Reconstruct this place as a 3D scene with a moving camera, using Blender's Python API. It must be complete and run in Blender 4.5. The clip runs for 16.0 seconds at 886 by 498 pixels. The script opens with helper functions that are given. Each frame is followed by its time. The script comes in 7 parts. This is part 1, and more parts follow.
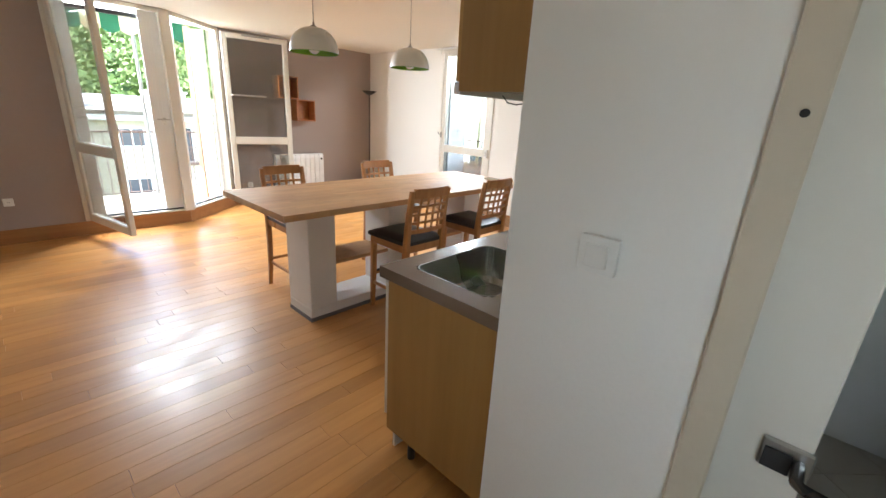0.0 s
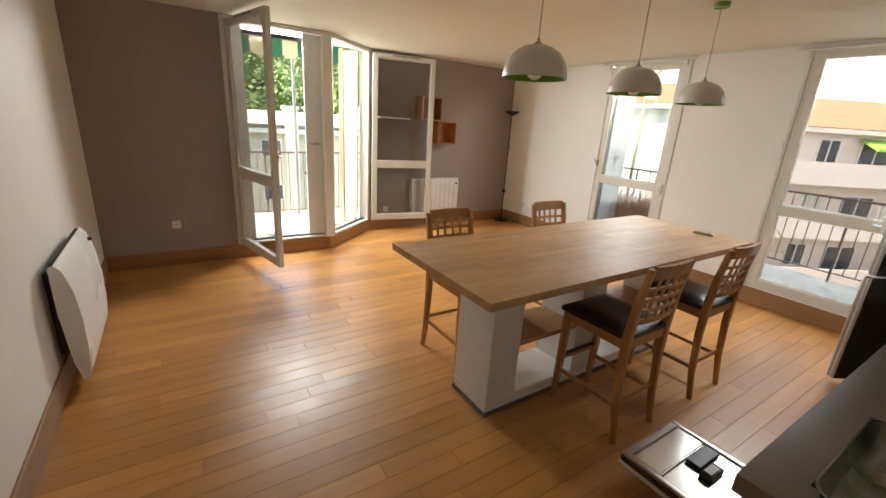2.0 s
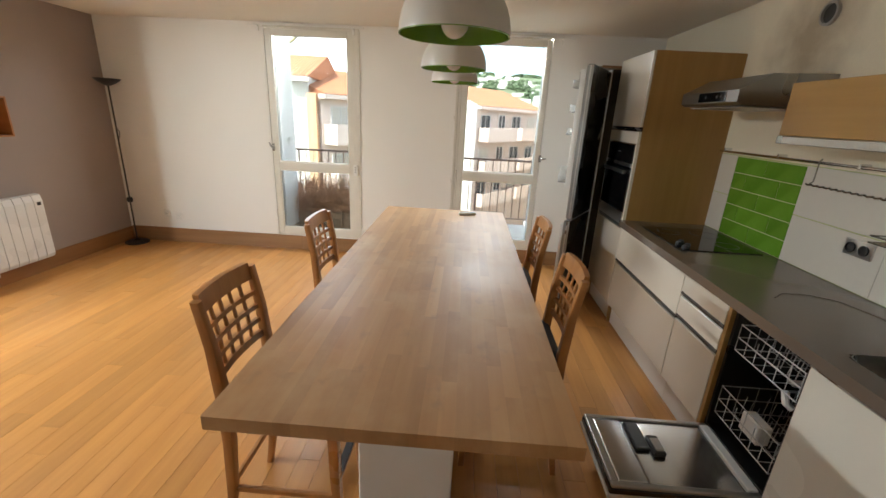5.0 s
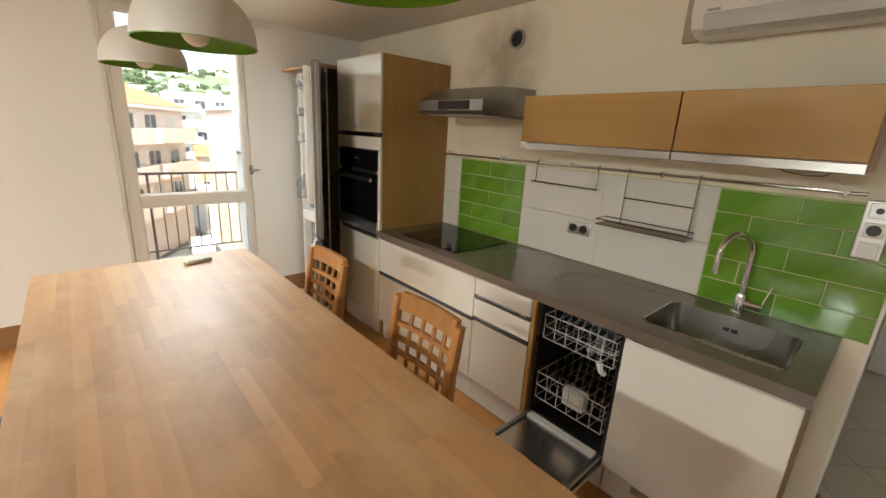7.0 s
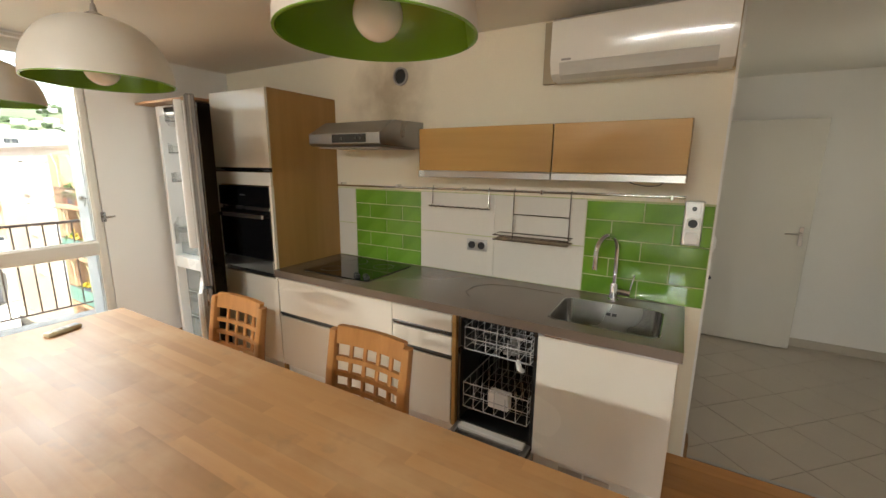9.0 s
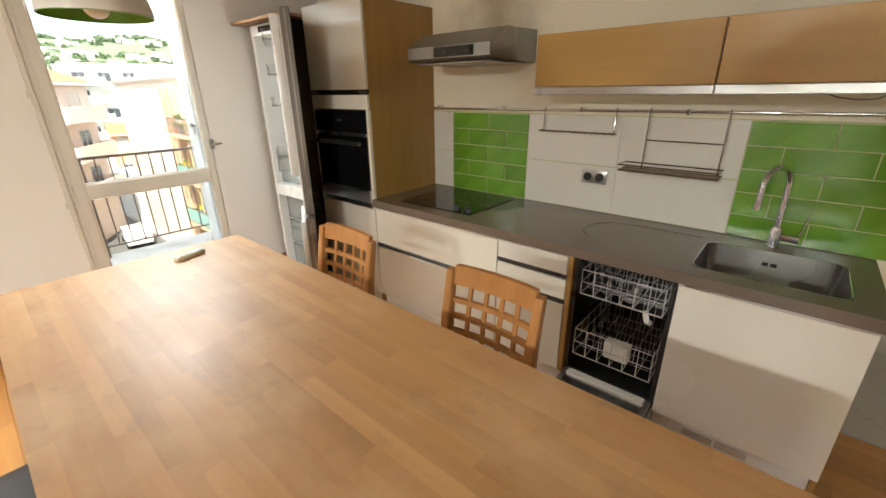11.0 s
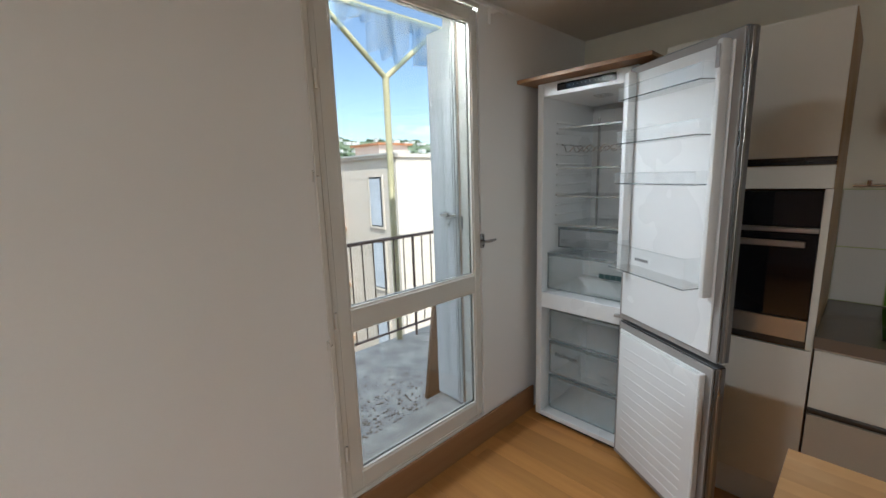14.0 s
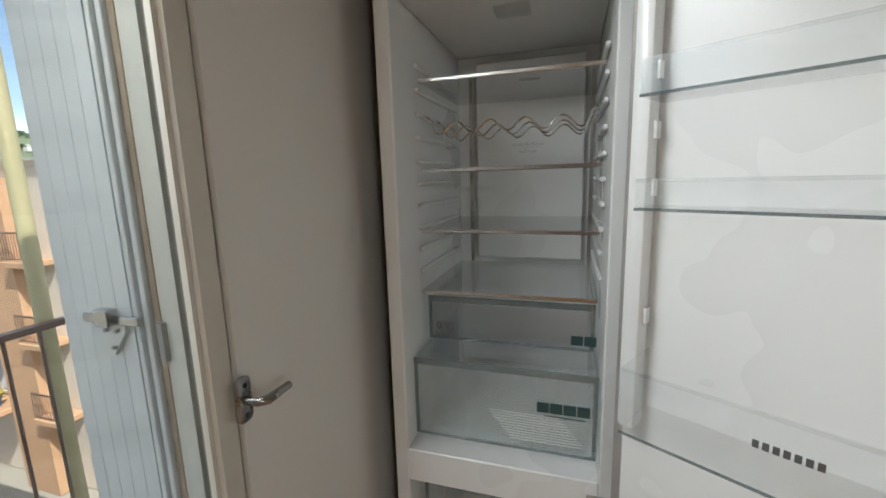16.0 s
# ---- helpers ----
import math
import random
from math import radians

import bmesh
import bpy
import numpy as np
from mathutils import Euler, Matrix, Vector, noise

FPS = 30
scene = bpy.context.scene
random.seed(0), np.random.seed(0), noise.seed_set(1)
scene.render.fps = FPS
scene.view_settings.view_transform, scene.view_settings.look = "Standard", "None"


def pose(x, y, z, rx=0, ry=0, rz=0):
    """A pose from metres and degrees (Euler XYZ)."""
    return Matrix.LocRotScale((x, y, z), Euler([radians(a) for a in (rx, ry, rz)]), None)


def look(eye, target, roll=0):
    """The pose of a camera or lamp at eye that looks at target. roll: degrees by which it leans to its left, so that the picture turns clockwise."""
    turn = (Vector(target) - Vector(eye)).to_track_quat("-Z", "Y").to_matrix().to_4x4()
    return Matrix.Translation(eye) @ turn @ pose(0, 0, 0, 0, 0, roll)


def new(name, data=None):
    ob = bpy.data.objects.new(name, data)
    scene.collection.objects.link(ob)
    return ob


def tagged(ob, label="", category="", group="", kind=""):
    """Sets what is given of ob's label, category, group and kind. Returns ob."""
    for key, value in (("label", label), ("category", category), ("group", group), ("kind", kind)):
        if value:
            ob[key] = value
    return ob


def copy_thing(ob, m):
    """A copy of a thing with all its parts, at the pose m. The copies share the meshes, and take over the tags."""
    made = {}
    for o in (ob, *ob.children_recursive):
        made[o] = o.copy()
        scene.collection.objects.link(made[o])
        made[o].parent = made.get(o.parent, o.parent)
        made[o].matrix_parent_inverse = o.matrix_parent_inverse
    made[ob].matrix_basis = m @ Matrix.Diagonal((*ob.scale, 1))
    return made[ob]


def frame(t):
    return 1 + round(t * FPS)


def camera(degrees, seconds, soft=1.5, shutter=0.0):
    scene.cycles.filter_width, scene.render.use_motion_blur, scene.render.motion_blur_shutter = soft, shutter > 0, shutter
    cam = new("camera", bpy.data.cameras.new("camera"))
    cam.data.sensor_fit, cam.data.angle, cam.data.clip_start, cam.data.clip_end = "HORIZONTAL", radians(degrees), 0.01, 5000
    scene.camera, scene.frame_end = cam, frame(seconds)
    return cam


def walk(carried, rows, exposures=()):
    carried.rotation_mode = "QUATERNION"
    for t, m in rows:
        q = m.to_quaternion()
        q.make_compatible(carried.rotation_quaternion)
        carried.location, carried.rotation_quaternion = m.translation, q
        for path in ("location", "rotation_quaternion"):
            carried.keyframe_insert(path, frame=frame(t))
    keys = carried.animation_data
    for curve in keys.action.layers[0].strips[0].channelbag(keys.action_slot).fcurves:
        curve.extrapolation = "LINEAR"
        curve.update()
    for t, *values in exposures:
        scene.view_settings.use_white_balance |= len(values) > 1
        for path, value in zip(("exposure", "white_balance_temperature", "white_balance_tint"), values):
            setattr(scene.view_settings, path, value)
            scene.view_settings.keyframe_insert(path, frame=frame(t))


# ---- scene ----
# camera and walk
cam = camera(94.4, 16.0)
PATH = [
    (0, (0.144, 0.419, 1.527), (-1.143, 1.817, 0.903), 3.3),
    (0.5, (-0.096, 0.432, 1.527), (-1.608, 1.584, 0.905), 5.2),
    (1, (-0.345, 0.471, 1.582), (-1.957, 1.456, 0.924), 5.6),
    (1.5, (-0.617, 0.422, 1.615), (-2.231, 1.411, 0.969), 4.7),
    (2, (-0.898, 0.425, 1.635), (-2.487, 1.483, 1.038), 3.7),
    (2.5, (-1.21, 0.494, 1.661), (-2.722, 1.672, 1.087), 3.3),
    (3, (-1.506, 0.463, 1.661), (-2.874, 1.818, 1.119), 3.1),
    (3.5, (-1.806, 0.473, 1.636), (-2.976, 2.011, 1.123), 2.8),
    (4, (-2.034, 0.582, 1.656), (-2.922, 2.3, 1.146), 2.4),
    (4.5, (-2.175, 0.657, 1.657), (-2.664, 2.515, 1.102), 2.5),
    (5, (-2.413, 0.679, 1.646), (-2.494, 2.579, 1.027), 2.9),
    (5.2, (-2.437, 0.69, 1.673), (-2.374, 2.579, 1.019), 2.9),
    (7.3, (-2.862, 1.449, 1.654), (-1.425, 2.753, 1.168), 2.7),
    (7.5, (-2.908, 1.46, 1.682), (-1.39, 2.685, 1.24), 2.3),
    (8, (-3.056, 1.488, 1.7), (-1.402, 2.555, 1.346), 1.5),
    (8.2, (-3.055, 1.49, 1.701), (-1.374, 2.524, 1.379), 0.9),
    (10.3, (-2.84, 1.577, 1.579), (-1.238, 2.59, 0.942), 0.7),
    (10.5, (-2.824, 1.606, 1.58), (-1.271, 2.672, 0.909), 0.3),
    (11, (-2.935, 1.777, 1.621), (-1.525, 2.998, 0.899), -0.7),
    (11.5, (-3.224, 2.003, 1.603), (-2.11, 3.521, 0.93), -2.1),
    (12, (-3.557, 2.326, 1.586), (-2.982, 4.186, 1.128), -3.4),
    (12.5, (-3.656, 2.67, 1.632), (-3.204, 4.592, 1.31), -1.3),
    (13, (-3.638, 3.07, 1.606), (-2.867, 4.879, 1.244), -0.9),
    (13.5, (-3.473, 3.478, 1.583), (-2.406, 5.131, 1.223), -1.6),
    (14, (-3.311, 3.883, 1.607), (-1.954, 5.309, 1.254), -1.9),
    (14.5, (-3.064, 4.233, 1.641), (-1.45, 5.357, 1.28), -2.1),
    (15, (-2.708, 4.458, 1.622), (-0.901, 5.236, 1.261), -1.9),
    (15.5, (-2.407, 4.647, 1.639), (-0.496, 5.136, 1.305), -1.0),
    (16, (-2.102, 4.846, 1.602), (-0.222, 5.44, 1.261), -1.6),
]
EXPOSURES = [(0.0, 3.08, 5800, 6), (0.5, 2.77, 6300, 6), (1.5, 2.42, 5800, 7), (2.0, 2.36, 6600, 6), (2.5, 2.22, 7200, 5), (3.5, 1.97, 7100, 5), (5.0, 2.35, 6300, 5), (7.5, 2.72, 6800, 6), (8.2, 2.75, 6800, 6),
             (10.5, 2.88, 6900, 6), (11.0, 2.85, 6800, 6), (12.0, 2.3, 5250, 7), (12.5, 1.78, 5400, 4), (13.0, 1.68, 5750, 4), (13.5, 1.55, 5800, 5), (14.5, 1.4, 6000, 7), (15.0, 1.38, 6200, 7), (16.0, 1.3, 6350, 7)]
walk(cam, [(t, look(eye, target, roll)) for t, eye, target, roll in PATH], EXPOSURES)

# daylight: a sky with loose cloud, one sun from the south
SUN_ELEVATION, SUN_AZIMUTH, SKY_LAMP = 50.0, 205.0, 12.0
world = bpy.data.worlds.new("sky")
scene.world = world
world.use_nodes = True
wn, wl = world.node_tree.nodes, world.node_tree.links
wn.clear()
sky = wn.new("ShaderNodeTexSky")
sky.sky_type, sky.sun_disc = "NISHITA", False
sky.sun_elevation, sky.sun_rotation = radians(SUN_ELEVATION), radians(SUN_AZIMUTH)
sky.air_density, sky.dust_density = 1.0, 0.7
coord = wn.new("ShaderNodeTexCoord")
stretch = wn.new("ShaderNodeMapping")
stretch.inputs["Scale"].default_value = (1.0, 1.0, 2.6)
cloud = wn.new("ShaderNodeTexNoise")
cloud.inputs["Scale"].default_value, cloud.inputs["Detail"].default_value, cloud.inputs["Roughness"].default_value = 2.6, 8, 0.55
ramp = wn.new("ShaderNodeValToRGB")
ramp.color_ramp.elements[0].position, ramp.color_ramp.elements[1].position = 0.47, 0.63
ramp.color_ramp.elements[0].color = (0.02, 0.02, 0.02, 1)
blend = wn.new("ShaderNodeMix")
blend.data_type = "RGBA"
blend.inputs[7].default_value = (14.5, 14.8, 15.4, 1)
back = wn.new("ShaderNodeBackground")
back.inputs["Strength"].default_value = 0.15
wout = wn.new("ShaderNodeOutputWorld")
wl.new(coord.outputs["Generated"], stretch.inputs["Vector"])
wl.new(stretch.outputs["Vector"], cloud.inputs["Vector"])
wl.new(cloud.outputs["Fac"], ramp.inputs["Fac"])
wl.new(ramp.outputs["Color"], blend.inputs[0])
wl.new(sky.outputs["Color"], blend.inputs[6])
wl.new(blend.outputs[2], back.inputs["Color"])
wl.new(back.outputs["Background"], wout.inputs["Surface"])
sun = new("sun", bpy.data.lights.new("sun", "SUN"))
sun.data.energy, sun.data.angle, sun.data.color = 4.8, radians(0.6), (1.0, 0.95, 0.86)
az, el = radians(SUN_AZIMUTH), radians(SUN_ELEVATION)
sun.matrix_world = look((math.sin(az) * math.cos(el) * 60, math.cos(az) * math.cos(el) * 60, math.sin(el) * 60), (0, 0, 0))


# added area lamps, hidden at the head of each opening, stand in for sky light
for at, aim, length in (((-4.15, 5.54, 2.425), (-4.0, 3.0, 1.0), 0.84), ((-2.03, 5.54, 2.425), (-2.3, 3.0, 1.0), 0.84), ((-6.60, 1.40, 2.445), (-3.0, 0.4, 0.5), 0.86), ((-6.50, 2.12, 2.445), (-2.4, 2.1, 0.5), 0.6)):
    lp = new("added_daylight_lamp", bpy.data.lights.new("added_daylight_lamp", "AREA"))
    north = at[1] > 5
    lp.data.shape, lp.data.size, lp.data.size_y, lp.data.color = "RECTANGLE", length, 0.06 if north else 0.10, (0.97, 0.985, 1.0)
    lp.data.energy = SKY_LAMP * (0.85 if north else 1.15)
    d = Vector(aim) - Vector(at)
    side = Vector((-d.y, d.x, 0)).normalized()
    front = -d.normalized()
    lp.matrix_world = Matrix.Translation(at) @ Matrix((side, front.cross(side), front)).transposed().to_4x4()


# added fill lamp that brightens the hall from an unseen window at its back
hall_fill_lamp = new("added_daylight_lamp", bpy.data.lights.new("added_daylight_lamp", "AREA"))
hall_fill_lamp.data.shape, hall_fill_lamp.data.size, hall_fill_lamp.data.size_y, hall_fill_lamp.data.energy = "RECTANGLE", 0.7, 0.9, 0.27
hall_fill_lamp.data.color = (1.0, 0.97, 0.90)
hall_fill_lamp.matrix_world = look((0.95, -0.38, 1.55), (0.75, 1.3, 1.35))


# ---- materials ----
def nodes_of(name):
    m = bpy.data.materials.new(name)
    m.use_nodes = True
    n, l = m.node_tree.nodes, m.node_tree.links
    return m, n, l, n["Principled BSDF"]


def mapped(n, l, kind="Object", scale=(1, 1, 1), shift=None):
    c, p = n.new("ShaderNodeTexCoord"), n.new("ShaderNodeMapping")
    p.inputs["Scale"].default_value = scale
    l.new(c.outputs[kind], p.inputs["Vector"])
    if shift:
        v = n.new("ShaderNodeVectorMath")
        v.operation = "ADD"
        s = n.new("ShaderNodeCombineXYZ")
        for k in range(3):
            l.new(shift, s.inputs[k])
        l.new(p.outputs["Vector"], v.inputs[0])
        l.new(s.outputs["Vector"], v.inputs[1])
        return v.outputs["Vector"]
    return p.outputs["Vector"]


def noise_of(n, l, vec, scale, detail=4, rough=0.55):
    t = n.new("ShaderNodeTexNoise")
    t.inputs["Scale"].default_value, t.inputs["Detail"].default_value, t.inputs["Roughness"].default_value = scale, detail, rough
    l.new(vec, t.inputs["Vector"])
    return t.outputs["Fac"]


def mixed(n, l, fac, a, b, lo=0.0, hi=1.0, mode="MIX"):
    """Mix of two colours (or sockets), the factor stretched to lo..hi."""
    m = n.new("ShaderNodeMix")
    m.data_type, m.blend_type = "RGBA", mode
    if isinstance(fac, (int, float)):
        m.inputs[0].default_value = fac
    else:
        r = n.new("ShaderNodeMapRange")
        r.inputs["From Min"].default_value, r.inputs["From Max"].default_value = lo, hi
        l.new(fac, r.inputs["Value"])
        l.new(r.outputs["Result"], m.inputs[0])
    for k, v in ((6, a), (7, b)):
        if isinstance(v, tuple):
            m.inputs[k].default_value = (*v, 1)
        else:
            l.new(v, m.inputs[k])
    return m.outputs[2]


def bumped(n, l, p, fac, strength, distance=0.002):
    b = n.new("ShaderNodeBump")
    b.inputs["Strength"].default_value, b.inputs["Distance"].default_value = strength, distance
    l.new(fac, b.inputs["Height"])
    l.new(b.outputs["Normal"], p.inputs["Normal"])


def ranged(n, l, fac, lo, hi):
    r = n.new("ShaderNodeMapRange")
    r.inputs["From Min"].default_value, r.inputs["From Max"].default_value = 0.3, 0.7
    r.inputs["To Min"].default_value, r.inputs["To Max"].default_value = lo, hi
    l.new(fac, r.inputs["Value"])
    return r.outputs["Result"]


def surface(name, colour, rough=0.5, metal=0.0, vary=0.12, coarse=1.5, fine=40.0, bump=0.1, spread=0.06, coat=0.0):
    """Plain material with variation at two scales: broad tone shifts and fine grain."""
    m, n, l, p = nodes_of(name)
    vec = mapped(n, l)
    a, b = noise_of(n, l, vec, coarse, 3), noise_of(n, l, vec, fine, 5, 0.65)
    dark = tuple(c * (1 - vary) for c in colour)
    base = mixed(n, l, a, dark, colour, 0.3, 0.7)
    base = mixed(n, l, b, tuple(c * (1 - vary * 0.7) for c in colour), base, 0.25, 0.6)
    l.new(base, p.inputs["Base Color"])
    l.new(ranged(n, l, a, rough - spread, rough + spread), p.inputs["Roughness"])
    p.inputs["Metallic"].default_value = metal
    p.inputs["Coat Weight"].default_value = coat
    if bump:
        bumped(n, l, p, b, bump)
    return m


def wood(name, light, dark, along="Y", rough=0.35, grain=1.0, vary=0.25, coat=0.0, bump=0.06, rnd=True):
    """Wood with its grain along one axis; each object takes a tone of its own."""
    m, n, l, p = nodes_of(name)
    info = n.new("ShaderNodeObjectInfo")
    long, wide = 1.4 * grain, 24.0 * grain
    scale = {"X": (long, wide, wide), "Y": (wide, long, wide), "Z": (wide, wide, long)}[along]
    mult = n.new("ShaderNodeMath")
    mult.operation = "MULTIPLY"
    mult.inputs[1].default_value = 37.0 if rnd else 0.0
    l.new(info.outputs["Random"], mult.inputs[0])
    vec = mapped(n, l, "Object", scale, mult.outputs[0])
    g, h = noise_of(n, l, vec, 1.0, 6, 0.6), noise_of(n, l, vec, 4.5, 3, 0.5)
    base = mixed(n, l, g, dark, light, 0.3, 0.68)
    base = mixed(n, l, h, tuple(c * 0.92 for c in dark), base, 0.12, 0.30)
    if rnd:
        tone = n.new("ShaderNodeMapRange")
        tone.inputs["To Min"].default_value, tone.inputs["To Max"].default_value = 1 - vary, 1 + vary * 0.5
        l.new(info.outputs["Random"], tone.inputs["Value"])
        grey = n.new("ShaderNodeCombineColor")
        for k in range(3):
            l.new(tone.outputs["Result"], grey.inputs[k])
        base = mixed(n, l, 1.0, base, grey.outputs["Color"], mode="MULTIPLY")
    l.new(base, p.inputs["Base Color"])
    wear = noise_of(n, l, mapped(n, l), 3.0, 4)
    l.new(ranged(n, l, wear, rough - 0.08, rough + 0.1), p.inputs["Roughness"])
    p.inputs["Coat Weight"].default_value = coat
    p.inputs["Coat Roughness"].default_value = 0.2
    bumped(n, l, p, g, bump)
    return m


def worn(m, tone, lo, hi, scale):
    """Pale worn blotches over a wood, in the room's own measure."""
    n, l = m.node_tree.nodes, m.node_tree.links
    p = n["Principled BSDF"]
    c, v = n.new("ShaderNodeNewGeometry"), n.new("ShaderNodeMapping")
    v.inputs["Scale"].default_value = (1.5, 1.0, 1.0)
    l.new(c.outputs["Position"], v.inputs["Vector"])
    patch = noise_of(n, l, v.outputs["Vector"], scale, 5, 0.6)
    base = p.inputs["Base Color"].links[0].from_socket
    over = mixed(n, l, 0.55, base, tone)
    l.new(mixed(n, l, patch, base, over, lo, hi), p.inputs["Base Color"])
    stain = noise_of(n, l, v.outputs["Vector"], scale * 4.2, 3, 0.5)
    base = p.inputs["Base Color"].links[0].from_socket
    l.new(mixed(n, l, stain, base, mixed(n, l, 0.5, base, tuple(0.45 * t for t in tone)), 0.62, 0.80), p.inputs["Base Color"])
    l.new(ranged(n, l, patch, 0.40, 0.54), p.inputs["Roughness"])
    p.inputs["Specular IOR Level"].default_value = 0.55
    return m


def clear_glass(name, tint=(0.96, 0.98, 0.97), gloss=0.02, milk=0.0):
    m, n, l, p = nodes_of(name)
    n.remove(p)
    tr, gl, fr, mx = n.new("ShaderNodeBsdfTransparent"), n.new("ShaderNodeBsdfGlossy"), n.new("ShaderNodeLayerWeight"), n.new("ShaderNodeMixShader")
    power, lift = n.new("ShaderNodeMath"), n.new("ShaderNodeMapRange")
    power.operation, power.inputs[1].default_value = "POWER", 4.0
    lift.inputs["To Min"].default_value, lift.inputs["To Max"].default_value = 0.035, 0.9
    tr.inputs["Color"].default_value = (*tint, 1)
    gl.inputs["Roughness"].default_value = gloss
    l.new(fr.outputs["Facing"], power.inputs[0])
    l.new(power.outputs[0], lift.inputs["Value"])
    l.new(lift.outputs["Result"], mx.inputs["Fac"])
    l.new(tr.outputs["BSDF"], mx.inputs[1])
    l.new(gl.outputs["BSDF"], mx.inputs[2])
    end = mx.outputs["Shader"]
    if milk:
        df, my = n.new("ShaderNodeBsdfDiffuse"), n.new("ShaderNodeMixShader")
        df.inputs["Color"].default_value = (0.75, 0.78, 0.77, 1)
        my.inputs["Fac"].default_value = milk
        l.new(end, my.inputs[1])
        l.new(df.outputs["BSDF"], my.inputs[2])
        end = my.outputs["Shader"]
    l.new(end, n["Material Output"].inputs["Surface"])
    return m


WALL = surface("white_wall_paint", (0.82, 0.80, 0.755), 0.62, vary=0.05, coarse=0.8, fine=90, bump=0.12)
TAUPE = surface("taupe_wall_paint", (0.35, 0.28, 0.245), 0.6, vary=0.08, coarse=0.9, fine=90, bump=0.12)
CEIL = surface("ceiling_paint", (0.80, 0.775, 0.71), 0.7, vary=0.05, coarse=0.6, fine=60, bump=0.1)
FRAME = surface("window_frame_paint", (0.68, 0.65, 0.575), 0.38, vary=0.07, coarse=3, fine=70, bump=0.08)
SHUTTER = surface("shutter_paint", (0.76, 0.765, 0.76), 0.5, vary=0.06, coarse=2, fine=60)
PVC = surface("white_plastic", (0.78, 0.77, 0.73), 0.35, vary=0.04, bump=0.02)
GREYPVC = surface("grey_plastic", (0.33, 0.31, 0.29), 0.4, vary=0.06, bump=0.02)
BLACK = surface("black_plastic", (0.02, 0.02, 0.022), 0.4, vary=0.2, bump=0.03)
PLANK = wood("bamboo_parquet", (0.57, 0.275, 0.078), (0.475, 0.215, 0.058), "Y", 0.34, 0.9, 0.2)
SUBFLOOR = surface("parquet_joint", (0.34, 0.165, 0.055), 0.6)
SKIRT = wood("stained_skirting", (0.31, 0.165, 0.072), (0.25, 0.125, 0.05), "X", 0.4, 0.7, rnd=False)
SKIRT_Y = wood("stained_skirting_length", (0.33, 0.155, 0.055), (0.25, 0.11, 0.035), "Y", 0.4, 0.7, rnd=False)
BEECH = wood("beech_worktop", (0.53, 0.305, 0.135), (0.455, 0.245, 0.098), "Y", 0.42, 0.8, 0.17)
worn(BEECH, (0.60, 0.41, 0.23), 0.50, 0.70, 2.2)
CHAIRW = wood("honey_stained_beech", (0.49, 0.225, 0.07), (0.37, 0.155, 0.043), "Z", 0.33, 0.9, 0.1, coat=0.15)
SHELFW = wood("orange_beech_shelf", (0.46, 0.19, 0.055), (0.36, 0.13, 0.035), "X", 0.4, 0.8, 0.15)
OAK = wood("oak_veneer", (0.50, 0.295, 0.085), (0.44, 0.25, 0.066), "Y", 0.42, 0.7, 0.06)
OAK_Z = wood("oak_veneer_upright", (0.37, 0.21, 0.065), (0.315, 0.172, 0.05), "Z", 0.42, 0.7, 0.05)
LEATHER = surface("black_leatherette", (0.012, 0.012, 0.014), 0.38, vary=0.2, fine=160, bump=0.25)
PLASTER = surface("white_plaster", (0.80, 0.78, 0.745), 0.7, vary=0.08, coarse=3, fine=50, bump=0.35)
SLATE = surface("grey_plinth_strip", (0.16, 0.15, 0.15), 0.5)
CREAM = surface("cream_lacquer", (0.73, 0.69, 0.60), 0.23, vary=0.03, coarse=1.2, fine=30, bump=0.0, coat=0.3)
QUARTZ = surface("brown_quartz", (0.150, 0.116, 0.090), 0.25, spread=0.015, vary=0.07, coarse=3, fine=220, bump=0.02, coat=0.2)
STEEL = surface("brushed_steel", (0.52, 0.51, 0.49), 0.3, metal=1.0, vary=0.1, fine=120, bump=0.05)
RACKCHROME = surface("rack_chrome", (0.40, 0.39, 0.37), 0.22, metal=1.0, vary=0.08, bump=0.0)
WIRE = surface("grey_wire_coating", (0.55, 0.55, 0.54), 0.4, vary=0.05, bump=0.0)
CHROME = surface("chrome", (0.72, 0.72, 0.72), 0.08, metal=1.0, vary=0.04, bump=0.0)
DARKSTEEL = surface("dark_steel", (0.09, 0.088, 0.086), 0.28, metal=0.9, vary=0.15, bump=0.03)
BLACKGLASS = surface("black_glass", (0.006, 0.006, 0.007), 0.05, vary=0.1, bump=0.0, spread=0.01)
GROUT_G = surface("pale_green_grout", (0.50, 0.53, 0.26), 0.8)
WTILE = surface("white_wall_tile", (0.68, 0.645, 0.575), 0.22, vary=0.05, bump=0.04)
ENAMEL = surface("white_enamel", (0.82, 0.82, 0.80), 0.3, vary=0.03, bump=0.02)
LAMPGREEN = surface("green_lamp_enamel", (0.18, 0.36, 0.03), 0.25, vary=0.05, bump=0.0)
LAMPWHITE = surface("white_lamp_enamel", (0.74, 0.72, 0.66), 0.3, vary=0.04, bump=0.0)
BULB = surface("opal_bulb", (0.85, 0.85, 0.83), 0.2, vary=0.02, bump=0.0)
FRIDGEIN = surface("fridge_liner", (0.80, 0.81, 0.80), 0.3, vary=0.02, bump=0.0)
INKM = surface("dark_print", (0.10, 0.10, 0.10), 0.6)
TEAL = surface("teal_print", (0.03, 0.075, 0.075), 0.6)
HALLTILE = surface("beige_floor_tile", (0.52, 0.46, 0.38), 0.35, vary=0.12, coarse=2, fine=30, bump=0.05)
